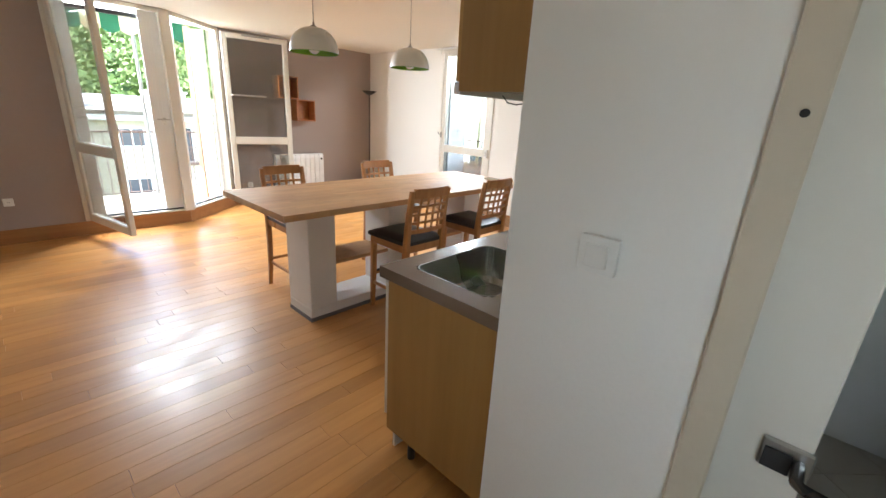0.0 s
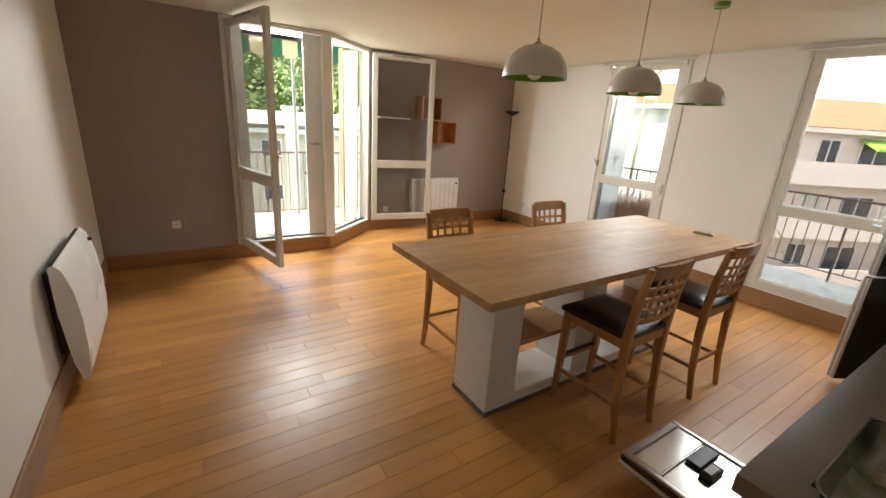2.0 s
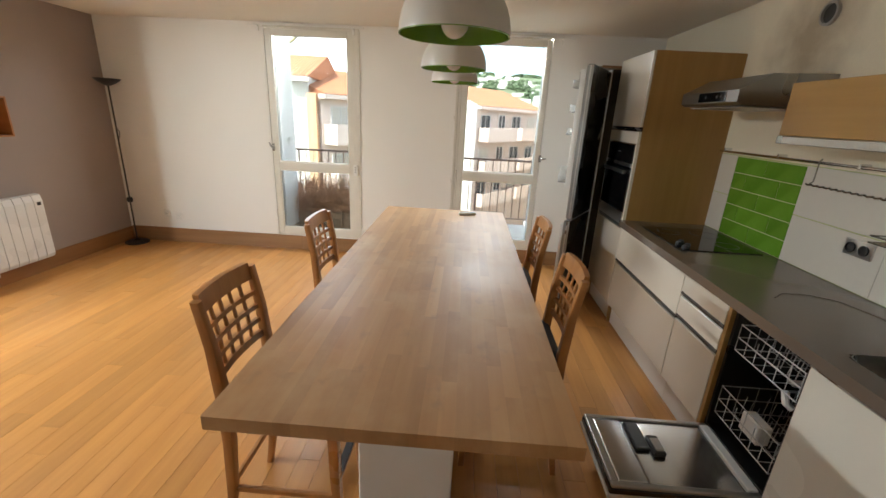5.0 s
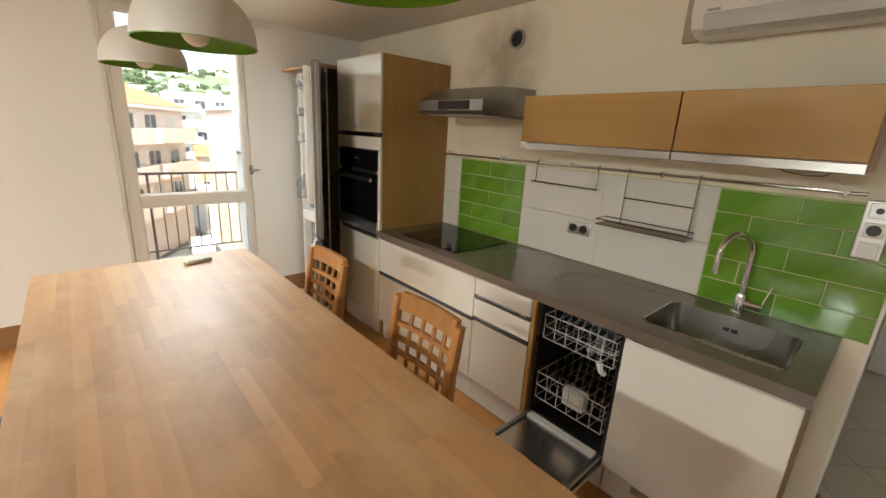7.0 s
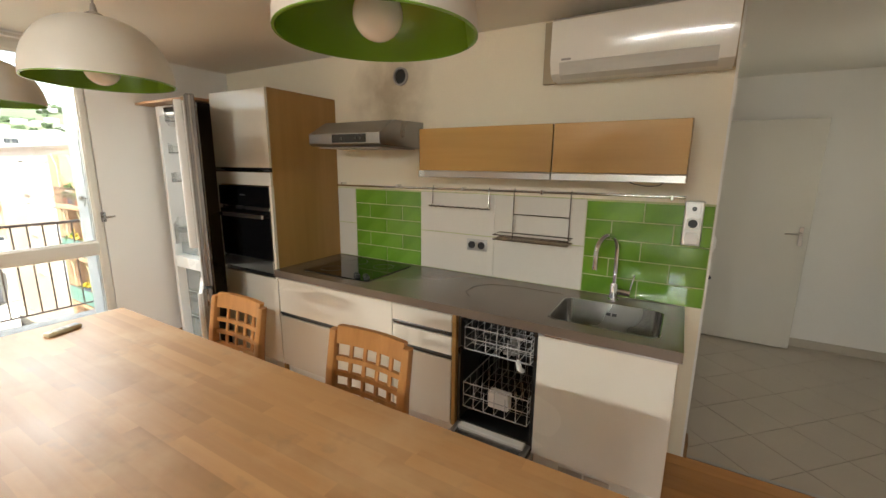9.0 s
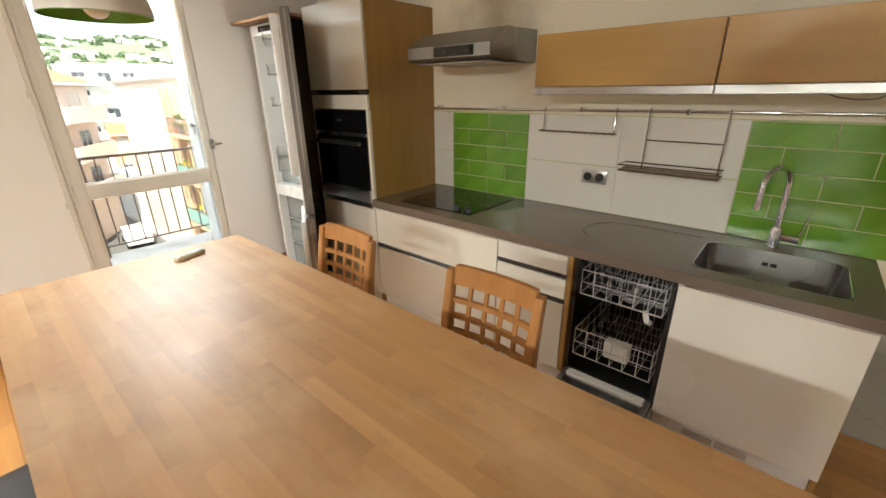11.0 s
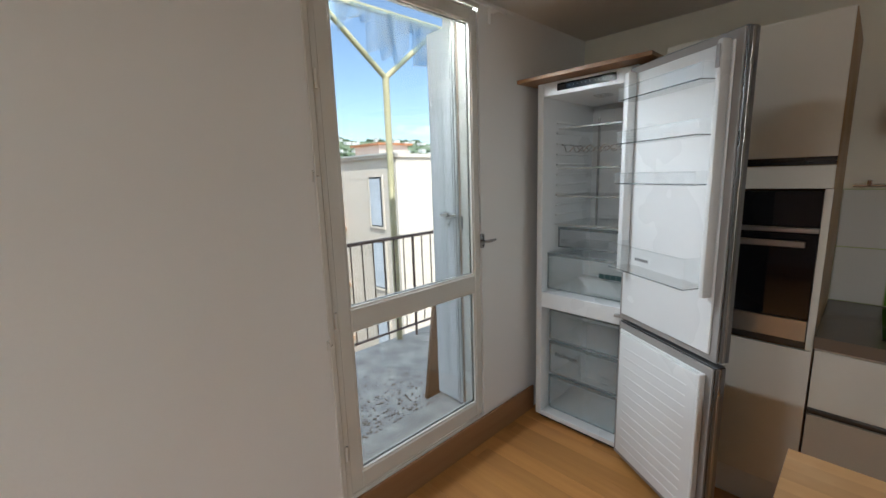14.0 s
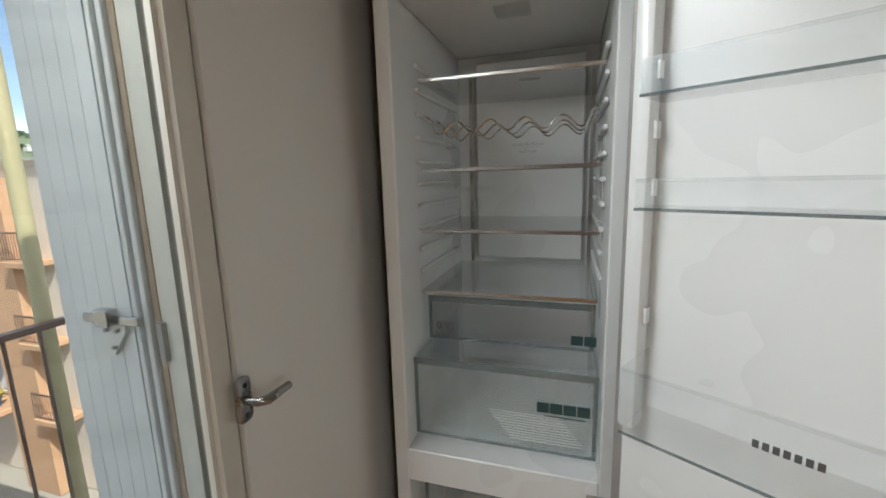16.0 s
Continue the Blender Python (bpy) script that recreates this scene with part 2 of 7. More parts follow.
HALLGROUT = surface("floor_grout", (0.30, 0.26, 0.21), 0.85)


def kitchen_paint():
    """Yellowed cream wall paint with greasy smudges round the hood and its duct."""
    m = surface("yellowed_kitchen_paint", (0.82, 0.745, 0.585), 0.6, vary=0.06, coarse=1.1, fine=90, bump=0.12)
    n, l = m.node_tree.nodes, m.node_tree.links
    p = n["Principled BSDF"]
    base = p.inputs["Base Color"].links[0].from_socket
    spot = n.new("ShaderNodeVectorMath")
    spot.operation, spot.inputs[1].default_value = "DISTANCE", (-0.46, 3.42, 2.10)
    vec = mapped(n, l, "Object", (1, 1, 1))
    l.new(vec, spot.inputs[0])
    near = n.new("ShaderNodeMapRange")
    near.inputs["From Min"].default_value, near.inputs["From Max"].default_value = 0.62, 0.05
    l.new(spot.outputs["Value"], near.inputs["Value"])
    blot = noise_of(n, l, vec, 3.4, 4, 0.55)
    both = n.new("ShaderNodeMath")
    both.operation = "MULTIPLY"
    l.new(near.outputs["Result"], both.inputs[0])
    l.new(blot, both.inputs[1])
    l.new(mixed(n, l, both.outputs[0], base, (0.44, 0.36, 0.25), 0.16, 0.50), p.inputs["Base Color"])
    return m


KWALL = kitchen_paint()
GLASS = clear_glass("window_glass", (0.665, 0.675, 0.67))
MILKGLASS = clear_glass("dusty_glass", (0.80, 0.80, 0.78), 0.03, milk=0.03)
SHELFGLASS = clear_glass("clear_plastic", (0.98, 0.985, 0.985), 0.04, milk=0.025)
FROST = clear_glass("frosted_drawer_plastic", (0.80, 0.84, 0.84), 0.08, milk=0.30)
CONCRETE = surface("balcony_concrete", (0.70, 0.66, 0.59), 0.85, vary=0.55, coarse=7, fine=60, bump=0.5)
RAILM = surface("brown_rail_paint", (0.14, 0.085, 0.065), 0.55, vary=0.2)
GALV = surface("cream_post_paint", (0.55, 0.50, 0.30), 0.55, vary=0.15)
WEATHERED = wood("weathered_board", (0.44, 0.34, 0.245), (0.30, 0.225, 0.155), "X", 0.85, 0.6, 0.25)
TWIG = surface("dry_stems", (0.52, 0.30, 0.18), 0.9, vary=0.4, coarse=8)
RUST = surface("rust_board", (0.30, 0.16, 0.07), 0.7, vary=0.3)


def green_tile():
    m, n, l, p = nodes_of("green_glazed_tile")
    info = n.new("ShaderNodeObjectInfo")
    vec = mapped(n, l)
    a, b = noise_of(n, l, vec, 6, 3), noise_of(n, l, vec, 70, 3)
    base = mixed(n, l, a, (0.105, 0.25, 0.018), (0.165, 0.34, 0.035), 0.3, 0.7)
    tone = n.new("ShaderNodeMapRange")
    tone.inputs["To Min"].default_value, tone.inputs["To Max"].default_value = 0.86, 1.08
    l.new(info.outputs["Random"], tone.inputs["Value"])
    grey = n.new("ShaderNodeCombineColor")
    for k in range(3):
        l.new(tone.outputs["Result"], grey.inputs[k])
    l.new(mixed(n, l, 1.0, base, grey.outputs["Color"], mode="MULTIPLY"), p.inputs["Base Color"])
    l.new(ranged(n, l, b, 0.09, 0.17), p.inputs["Roughness"])
    bumped(n, l, p, a, 0.25, 0.004)
    return m


GTILE = green_tile()


# ---- mesh helpers ----
def box(bm, x0, x1, y0, y1, z0, z1):
    v = [bm.verts.new((x, y, z)) for z in (z0, z1) for y in (y0, y1) for x in (x0, x1)]
    for a, b, c, d in ((0, 2, 3, 1), (4, 5, 7, 6), (0, 1, 5, 4), (2, 6, 7, 3), (0, 4, 6, 2), (1, 3, 7, 5)):
        bm.faces.new((v[a], v[b], v[c], v[d]))
    return v


def bevel(bm, w, seg=1):
    bmesh.ops.bevel(bm, geom=bm.edges[:], offset=w, segments=seg, affect="EDGES", profile=0.5)


def boxes(*dims, bev=0.0, seg=1):
    bm = bmesh.new()
    for d in dims:
        box(bm, *d)
    if bev:
        bevel(bm, bev, seg)
    return bm


def ring(bm, centre, u, v, r, seg, r2=None):
    return [bm.verts.new(centre + u * (r * math.cos(2 * math.pi * k / seg)) + v * ((r2 or r) * math.sin(2 * math.pi * k / seg))) for k in range(seg)]


def sweep(bm, pts, r, seg=8, radii=None, closed=False):
    """A round bar along a line of points."""
    pts = [Vector(p) for p in pts]
    rings, up = [], None
    for k, p in enumerate(pts):
        a, b = pts[k - 1] if (k or closed) else p, pts[(k + 1) % len(pts)] if (k + 1 < len(pts) or closed) else p
        d = (b - a).normalized()
        if up is None:
            up = d.orthogonal().normalized()
        up = (up - d * up.dot(d))
        up = up.normalized() if up.length > 1e-6 else d.orthogonal().normalized()
        rings.append(ring(bm, p, up, d.cross(up), radii[k] if radii else r, seg))
    pairs = list(zip(rings, rings[1:])) + ([(rings[-1], rings[0])] if closed else [])
    for a, b in pairs:
        for k in range(seg):
            bm.faces.new((a[k], a[(k + 1) % seg], b[(k + 1) % seg], b[k]))
    if not closed:
        bm.faces.new(rings[0][::-1])
        bm.faces.new(rings[-1])
    return bm


def rod(p, q, r, seg=10, r2=None):
    return sweep(bmesh.new(), [p, q], r, seg, [r, r if r2 is None else r2])


def lathe(bm, profile, seg=32, at=(0, 0, 0), cap=True):
    at = Vector(at)
    rings = [ring(bm, at + Vector((0, 0, z)), Vector((1, 0, 0)), Vector((0, 1, 0)), max(r, 1e-4), seg) for r, z in profile]
    for a, b in zip(rings, rings[1:]):
        for k in range(seg):
            bm.faces.new((a[k], a[(k + 1) % seg], b[(k + 1) % seg], b[k]))
    if cap:
        bm.faces.new(rings[0][::-1])
        bm.faces.new(rings[-1])
    return bm


def prism(bm, outline, axis, a, b):
    """An outline of (u, v) pairs drawn out along an axis from a to b. u, v are the two other axes in order."""
    def at(u, v, w):
        return {"X": (w, u, v), "Y": (u, w, v), "Z": (u, v, w)}[axis]
    lo = [bm.verts.new(at(u, v, a)) for u, v in outline]
    hi = [bm.verts.new(at(u, v, b)) for u, v in outline]
    bm.faces.new(lo[::-1])
    bm.faces.new(hi)
    for k in range(len(outline)):
        j = (k + 1) % len(outline)
        bm.faces.new((lo[k], lo[j], hi[j], hi[k]))
    return bm


def round_rect(x0, x1, y0, y1, r, seg=5):
    out = []
    for cx, cy, a0 in ((x1 - r, y1 - r, 0), (x0 + r, y1 - r, 90), (x0 + r, y0 + r, 180), (x1 - r, y0 + r, 270)):
        out += [(cx + r * math.cos(radians(a0 + 90 * k / seg)), cy + r * math.sin(radians(a0 + 90 * k / seg))) for k in range(seg + 1)]
    return out


def mesh_of(name, bm, mats, smooth=False):
    bmesh.ops.recalc_face_normals(bm, faces=bm.faces[:])
    me = bpy.data.meshes.new(name)
    bm.to_mesh(me)
    bm.free()
    for m in (mats if isinstance(mats, (list, tuple)) else [mats]):
        me.materials.append(m)
    if smooth:
        me.shade_smooth()
        me.set_sharp_from_angle(angle=radians(38))
    return me


def part(name, bm, mats, parent=None, label="", smooth=False, data=None):
    """One mesh under a thing or under a part. Under a thing made with here=False it is drawn in world metres."""
    ob = new(name, data or mesh_of(name, bm, mats, smooth))
    if parent is not None:
        ob.parent = parent
        if "base" in parent:
            ob.matrix_parent_inverse = Matrix.Translation(-Vector(parent["base"]))
    if label:
        tagged(ob, label)
    return ob


def thing(name, at, label, category, group="", kind="", local=False):
    ob = new(name)
    ob.empty_display_size = 0.1
    ob.location = at
    if not local:
        ob["base"] = at
    return tagged(ob, label, category, group, kind)


def solid(name, bm, mats, label, category, group="", kind="", smooth=False):
    return tagged(part(name, bm, mats, None, "", smooth), label, category, group, kind)

# ---- structure: plan in metres ----
NW_X, SW_X, N_Y, S_Y, K_X, END_Y, CEIL_Z = -6.49, -5.84, 5.38, -0.25, -0.46, 1.335, 2.488
HALL_E, HALL_S = 1.88, -1.2
W1A, W1B, W2A, W2B, WZ0, WZ1 = -4.625, -3.645, -2.53, -1.587, 0.175, 2.44


def wall(name, label, mat, *dims):
    return solid(name, boxes(*dims), mat, label, "wall", kind="structure")


T = 0.26
wall("wall_north", "white painted wall with two tall windows", WALL,
     (NW_X - T, W1A, N_Y, N_Y + T, 0, CEIL_Z), (W1B, W2A, N_Y, N_Y + T, 0, CEIL_Z), (W2B, K_X + 0.2, N_Y, N_Y + T, 0, CEIL_Z),
     (W1A, W1B, N_Y, N_Y + T, 0, WZ0), (W1A, W1B, N_Y, N_Y + T, WZ1 + 0.02, CEIL_Z),
     (W2A, W2B, N_Y, N_Y + T, 0, WZ0), (W2A, W2B, N_Y, N_Y + T, WZ1 + 0.02, CEIL_Z))
wall("wall_west", "taupe painted wall beside the angled bay", TAUPE, (NW_X - T, NW_X, 2.78, N_Y, 0, CEIL_Z))
bay = bmesh.new()
box(bay, SW_X - T, SW_X, S_Y, 0.98, 0, CEIL_Z)
solid("wall_bay", bay, TAUPE, "taupe painted wall with two open french windows", "wall", kind="structure")
BAY_PLAN = [(SW_X, 0.98), (SW_X, 2.0), (NW_X, 2.78), (NW_X - T, 2.72), (SW_X - T, 1.99), (SW_X - T, 0.98)]
solid("wall_bay_low", prism(bmesh.new(), BAY_PLAN, "Z", 0, 0.16), TAUPE, "low upstand under the french windows", "wall", kind="structure")
solid("wall_bay_head", prism(bmesh.new(), BAY_PLAN, "Z", 2.47, CEIL_Z), TAUPE, "narrow head above the french windows", "wall", kind="structure")
# the gap from x 0.55 to 1.35 is for the added hall window
wall("wall_south", "white painted wall with a curved radiator", WALL, (SW_X - T, 0.55, S_Y - T, S_Y, 0, CEIL_Z), (1.35, HALL_E + T, S_Y - T, S_Y, 0, CEIL_Z), (0.55, 1.35, S_Y - T, S_Y, 0, 1.05), (0.55, 1.35, S_Y - T, S_Y, 2.05, CEIL_Z))
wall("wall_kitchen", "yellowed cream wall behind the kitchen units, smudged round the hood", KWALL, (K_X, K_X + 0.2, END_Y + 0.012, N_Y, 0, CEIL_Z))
wall("wall_hall", "white painted hall wall with a door frame", WALL,
     (K_X, K_X + 0.2, END_Y, END_Y + 0.012, 0, CEIL_Z), (K_X + 0.2, 0.06, END_Y, END_Y + 0.12, 0, CEIL_Z), (0.06, 0.86, END_Y, END_Y + 0.12, 2.07, CEIL_Z), (0.86, HALL_E, END_Y, END_Y + 0.12, 0, CEIL_Z))
wall("wall_east", "plain white hall wall behind a panel door", WALL, (HALL_E, HALL_E + 0.15, S_Y, 3.3, 0, CEIL_Z))
wall("wall_closet", "grey painted walls of a dark side room", WALL, (K_X + 0.2, HALL_E, 3.2, 3.3, 0, CEIL_Z))
solid("ceiling", boxes((NW_X - T, HALL_E + T, S_Y - T, N_Y + T, CEIL_Z, CEIL_Z + 0.2)), CEIL, "cream painted plaster ceiling", "ceiling", kind="structure")
FLOOR = solid("floor", boxes((NW_X - T, HALL_E + T, S_Y - T, N_Y + T, -0.25, -0.012)), SUBFLOOR, "honey coloured plank parquet and beige hall tiles", "floor", kind="structure")

# skirting boards
def skirt(label, *dims, along="X"):
    return solid("baseboard", boxes(*dims, bev=0.003), SKIRT if along == "X" else SKIRT_Y, label, "baseboard", kind="structure")


SK = "brown stained wooden skirting board"
skirt(SK, (NW_X + 0.017, -4.33, N_Y - 0.017, N_Y - 0.001, 0, 0.172))
skirt(SK, (-4.328, K_X - 0.62, N_Y - 0.016, N_Y - 0.001, 0, 0.168))
skirt(SK, (NW_X + 0.001, NW_X + 0.016, 2.79, N_Y - 0.001, 0, 0.16), along="Y")
skirt(SK, (SW_X + 0.001, SW_X + 0.016, S_Y + 0.017, 1.99, 0, 0.155), along="Y")
skirt(SK, (SW_X + 0.017, -0.5, S_Y + 0.001, S_Y + 0.016, 0, 0.155))
d = bmesh.new()
prism(d, [(SW_X + 0.014, 1.992), (NW_X + 0.014, 2.79), (NW_X + 0.001, 2.781), (SW_X + 0.001, 1.995)], "Z", 0, 0.155)
solid("baseboard", d, SKIRT_Y, SK, "baseboard", kind="structure")
skirt(SK, (K_X - 0.002, K_X + 0.1, END_Y - 0.018, END_Y - 0.001, 0, 0.10))
solid("baseboard", boxes((HALL_E - 0.014, HALL_E - 0.001, S_Y + 0.001, END_Y, 0, 0.08), bev=0.003), HALLTILE, "beige tiled hall skirting", "baseboard", kind="structure")


# ---- windows ----
def leaf(parent, w, z0, z1, zm0, zm1, glass, stile=0.068, thick=0.05, slim=0.0):
    """A glazed casement: hinge edge on x = 0, out along +x, y across its thickness."""
    h, fs = thick / 2, stile - slim
    sash = part("sash", boxes((0, stile, -h, h, z0, z1), (w - fs, w, -h, h, z0, z1), (stile, w - fs, -h, h, z0, z0 + 0.085),
                              (stile, w - fs, -h, h, zm0, zm1), (stile, w - fs, -h, h, z1 - 0.06, z1), bev=0.005), FRAME, parent)
    for a, b in ((z0 + 0.085, zm0), (zm1, z1 - 0.06)):
        bead = bmesh.new()
        for s in (-1, 1):
            y0, y1 = sorted((s * (h - 0.018), s * (h - 0.006)))
            box(bead, stile, stile + 0.008, y0, y1, a, b)
            box(bead, w - fs - 0.008, w - fs, y0, y1, a, b)
            box(bead, stile + 0.008, w - fs - 0.008, y0, y1, a, a + 0.008)
            box(bead, stile + 0.008, w - fs - 0.008, y0, y1, b - 0.008, b)
        part("glazing_bead", bead, FRAME, sash)
        part("pane", boxes((stile, w - fs, -0.003, 0.003, a, b)), glass, sash).visible_shadow = False
    for z in (z0 + 0.22, (zm0 + zm1) / 2 + 0.02, z1 - 0.45):
        hinge = bmesh.new()
        sweep(hinge, [(-0.008, -h - 0.006, z - 0.035), (-0.008, -h - 0.006, z + 0.035)], 0.008, 8)
        part("hinge", hinge, FRAME, parent)
    return sash


LEVERSTEEL = surface("worn_handle_steel", (0.36, 0.35, 0.33), 0.3, metal=1.0, vary=0.2, coarse=30, fine=150, bump=0.03)


def lever(parent, at, out, side):
    """A small chrome window handle: a plate and a lever. out, side: unit directions."""
    at, out, side = Vector(at), Vector(out), Vector(side)
    up = Vector((0, 0, 1))
    across = out.cross(up).normalized()
    bm = bmesh.new()
    face = [(u, v) for u, v in round_rect(-0.0155, 0.0155, -0.04, 0.04, 0.008, 3)]
    rings = [[bm.verts.new(at + across * u * s + up * v * s + out * d) for u, v in face] for d, s in ((0.0, 1.0), (0.006, 1.0), (0.009, 0.86))]
    for p, q in zip(rings, rings[1:]):
        for k in range(len(p)):
            bm.faces.new((p[k], p[(k + 1) % len(p)], q[(k + 1) % len(q)], q[k]))
    bm.faces.new(rings[-1])
    bm.faces.new(rings[0][::-1])
    plate = part("handle_plate", bm, LEVERSTEEL, parent, smooth=True)
    for v in (-0.027, 0.027):
        part("screw", rod(at + up * v + out * 0.009, at + up * v + out * 0.0105, 0.0045, 8), DARKSTEEL, plate)
    bm = bmesh.new()
    sweep(bm, [at + out * 0.006, at + out * 0.034, at + out * 0.043 + side * 0.012, at + out * 0.040 + side * 0.062], 0.009, 10, [0.0075, 0.0075, 0.009, 0.0065])
    part("lever", bm, LEVERSTEEL, parent, smooth=True)


def north_window(name, xa, xb, hinge_left, label):
    w = thing(name, (xa, N_Y, 0), label, "window", kind="structure", local=True)
    W = xb - xa
    fr = bmesh.new()
    free, hung = ((W - 0.014, W), (0, 0.03)) if hinge_left else ((0, 0.014), (W - 0.03, W))
    for d in ((*hung, 0.002, 0.14, WZ0, WZ1), (*free, 0.060, 0.14, WZ0, WZ1), (0.03, W - 0.03, 0.002, 0.14, WZ0, WZ0 + 0.014), (0.03, W - 0.03, 0.002, 0.14, WZ1 - 0.012, WZ1),
              (0.0, W, -0.014, 0.0, WZ1 - 0.004, WZ1 + 0.03)):
        box(fr, *d)
    box(fr, *((W, W + 0.042, -0.008, 0.0, WZ0, WZ1 + 0.03) if not hinge_left else (-0.026, 0.0, -0.008, 0.0, WZ0, WZ1 + 0.03)))
    bevel(fr, 0.003)
    part("window_frame", fr, FRAME, w)
    lw = W - 0.026
    leaf_at(w, lw, hinge_left, W)
    if hinge_left:
        lever(w, (W - 0.004, -0.006, 1.24), (0, -1, 0), (0.95, -0.2, 0.08))
    else:
        lever(w, (0.018, -0.004, 1.21), (0, -1, 0), (-0.4, -0.2, 0.85))
    part("window_sill", boxes((0.0, W, 0.14, T + 0.06, WZ0 - 0.02, WZ0 + 0.004), bev=0.004), CONCRETE, w)
    return w


def leaf_at(w, lw, hinge_left, W):
    before = set(w.children)
    leaf(w, lw, WZ0 + 0.012, WZ1 - 0.01, 0.955, 1.052, GLASS, slim=0.02 if hinge_left else 0.0)
    for c in set(w.children) - before:
        c.matrix_basis = pose(0.022, 0.030, 0) if hinge_left else pose(W - 0.022, 0.030, 0, 0, 0, 180)


def rebate(w, x, s):
    """Shutter guides and the bare wooden rebate along one jamb; s: the way into the opening."""
    for name, a, b, y0, y1, m in (("shutter_guide", 0.002, 0.026, 0.176, 0.187, SHUTTER), ("shutter_guide", 0.002, 0.020, 0.160, 0.172, SHUTTER), ("rebate_strip", 0.001, 0.012, 0.142, 0.157, WEATHERED)):
        part(name, boxes((*sorted((x + s * a, x + s * b)), y0, y1, WZ0 + 0.01, WZ1 - 0.015), bev=0.0015), m, w)
    part("guide_hinge", boxes((*sorted((x + s * 0.002, x + s * 0.024)), 0.128, 0.141, 1.30, 1.37), bev=0.001), GREYPVC, w)


rebate(north_window("window_2", W2A, W2B, True, "tall white painted casement window onto a bare balcony"), W2B - W2A, -1)
north_window("window_1", W1A, W1B, False, "tall white painted casement window over a planter balcony")

def french_leaf(name, hinge, free, label, side):
    d = Vector(free) - Vector(hinge)
    turn = math.degrees(math.atan2(d.y, d.x))
    w = thing(name, (hinge[0], hinge[1], 0), label, "window", kind="structure", local=True)
    w.rotation_euler = (0, 0, radians(turn))
    leaf(w, d.length, 0.165, 2.44, 0.94, 1.035, MILKGLASS)
    lever(w, (d.length - 0.03, 0.03 * side, 1.22), (0, side, 0), (-1, 0, 0))
    part("vent_grille", boxes((d.length * 0.3, d.length * 0.72, -0.032 * 1, 0.032, 2.41, 2.432), bev=0.003), GREYPVC, w)
    return w


french_leaf("window_3", (-5.815, 1.0), (-4.885, 1.205), "white french window leaf standing open into the room", 1)
french_leaf("window_4", (-6.44, 2.80), (-6.275, 3.68), "white french window leaf folded open against the taupe wall", 1)

# fixed frames of the bay
bayf = thing("window_5", (SW_X, 2.0, 0), "cream painted fixed frame and corner post of the bay", "window frame", kind="structure")
part("corner_post", prism(bmesh.new(), [(SW_X + 0.03, 1.94), (SW_X + 0.012, 2.045), (SW_X - 0.12, 2.10), (SW_X - 0.14, 1.94)], "Z", 0.155, 2.48), FRAME, bayf)
part("jamb", boxes((SW_X - 0.12, SW_X + 0.015, 0.94, 0.985, 0.155, 2.48), bev=0.004), FRAME, bayf)
part("head", boxes((SW_X - 0.12, SW_X + 0.012, 0.985, 1.94, 2.44, 2.48), bev=0.004), FRAME, bayf)
part("sill", boxes((SW_X - 0.14, SW_X + 0.012, 0.985, 1.94, 0.158, 0.175), bev=0.003), FRAME, bayf)
part("track", boxes((SW_X - 0.09, SW_X - 0.05, 0.985, 1.94, 0.176, 0.190), bev=0.002), BLACK, bayf)
part("roller_guide", boxes((SW_X - 0.16, SW_X - 0.125, 0.985, 1.94, 2.36, 2.40), bev=0.006), BLACK, bayf)
dv = Vector((NW_X - SW_X, 2.78 - 2.0, 0)).normalized()
nv = Vector((dv.y, -dv.x, 0))


def along_bay(a, b, u, v):
    p0, p1 = Vector((SW_X, 2.0, 0)) + dv * a, Vector((SW_X, 2.0, 0)) + dv * b
    return [tuple((p0 + nv * u).xy), tuple((p1 + nv * u).xy), tuple((p1 + nv * v).xy), tuple((p0 + nv * v).xy)]


L2 = Vector((NW_X - SW_X, 0.78)).length
part("jamb", prism(bmesh.new(), along_bay(L2 - 0.06, L2 + 0.01, 0.012, -0.12), "Z", 0.155, 2.48), FRAME, bayf)
part("head", prism(bmesh.new(), along_bay(0.07, L2 - 0.06, 0.01, -0.12), "Z", 2.44, 2.48), FRAME, bayf)
part("sill", prism(bmesh.new(), along_bay(0.07, L2 - 0.06, 0.01, -0.13), "Z", 0.158, 0.175), FRAME, bayf)
part("track", prism(bmesh.new(), along_bay(0.07, L2 - 0.06, -0.05, -0.09), "Z", 0.176, 0.19), BLACK, bayf)


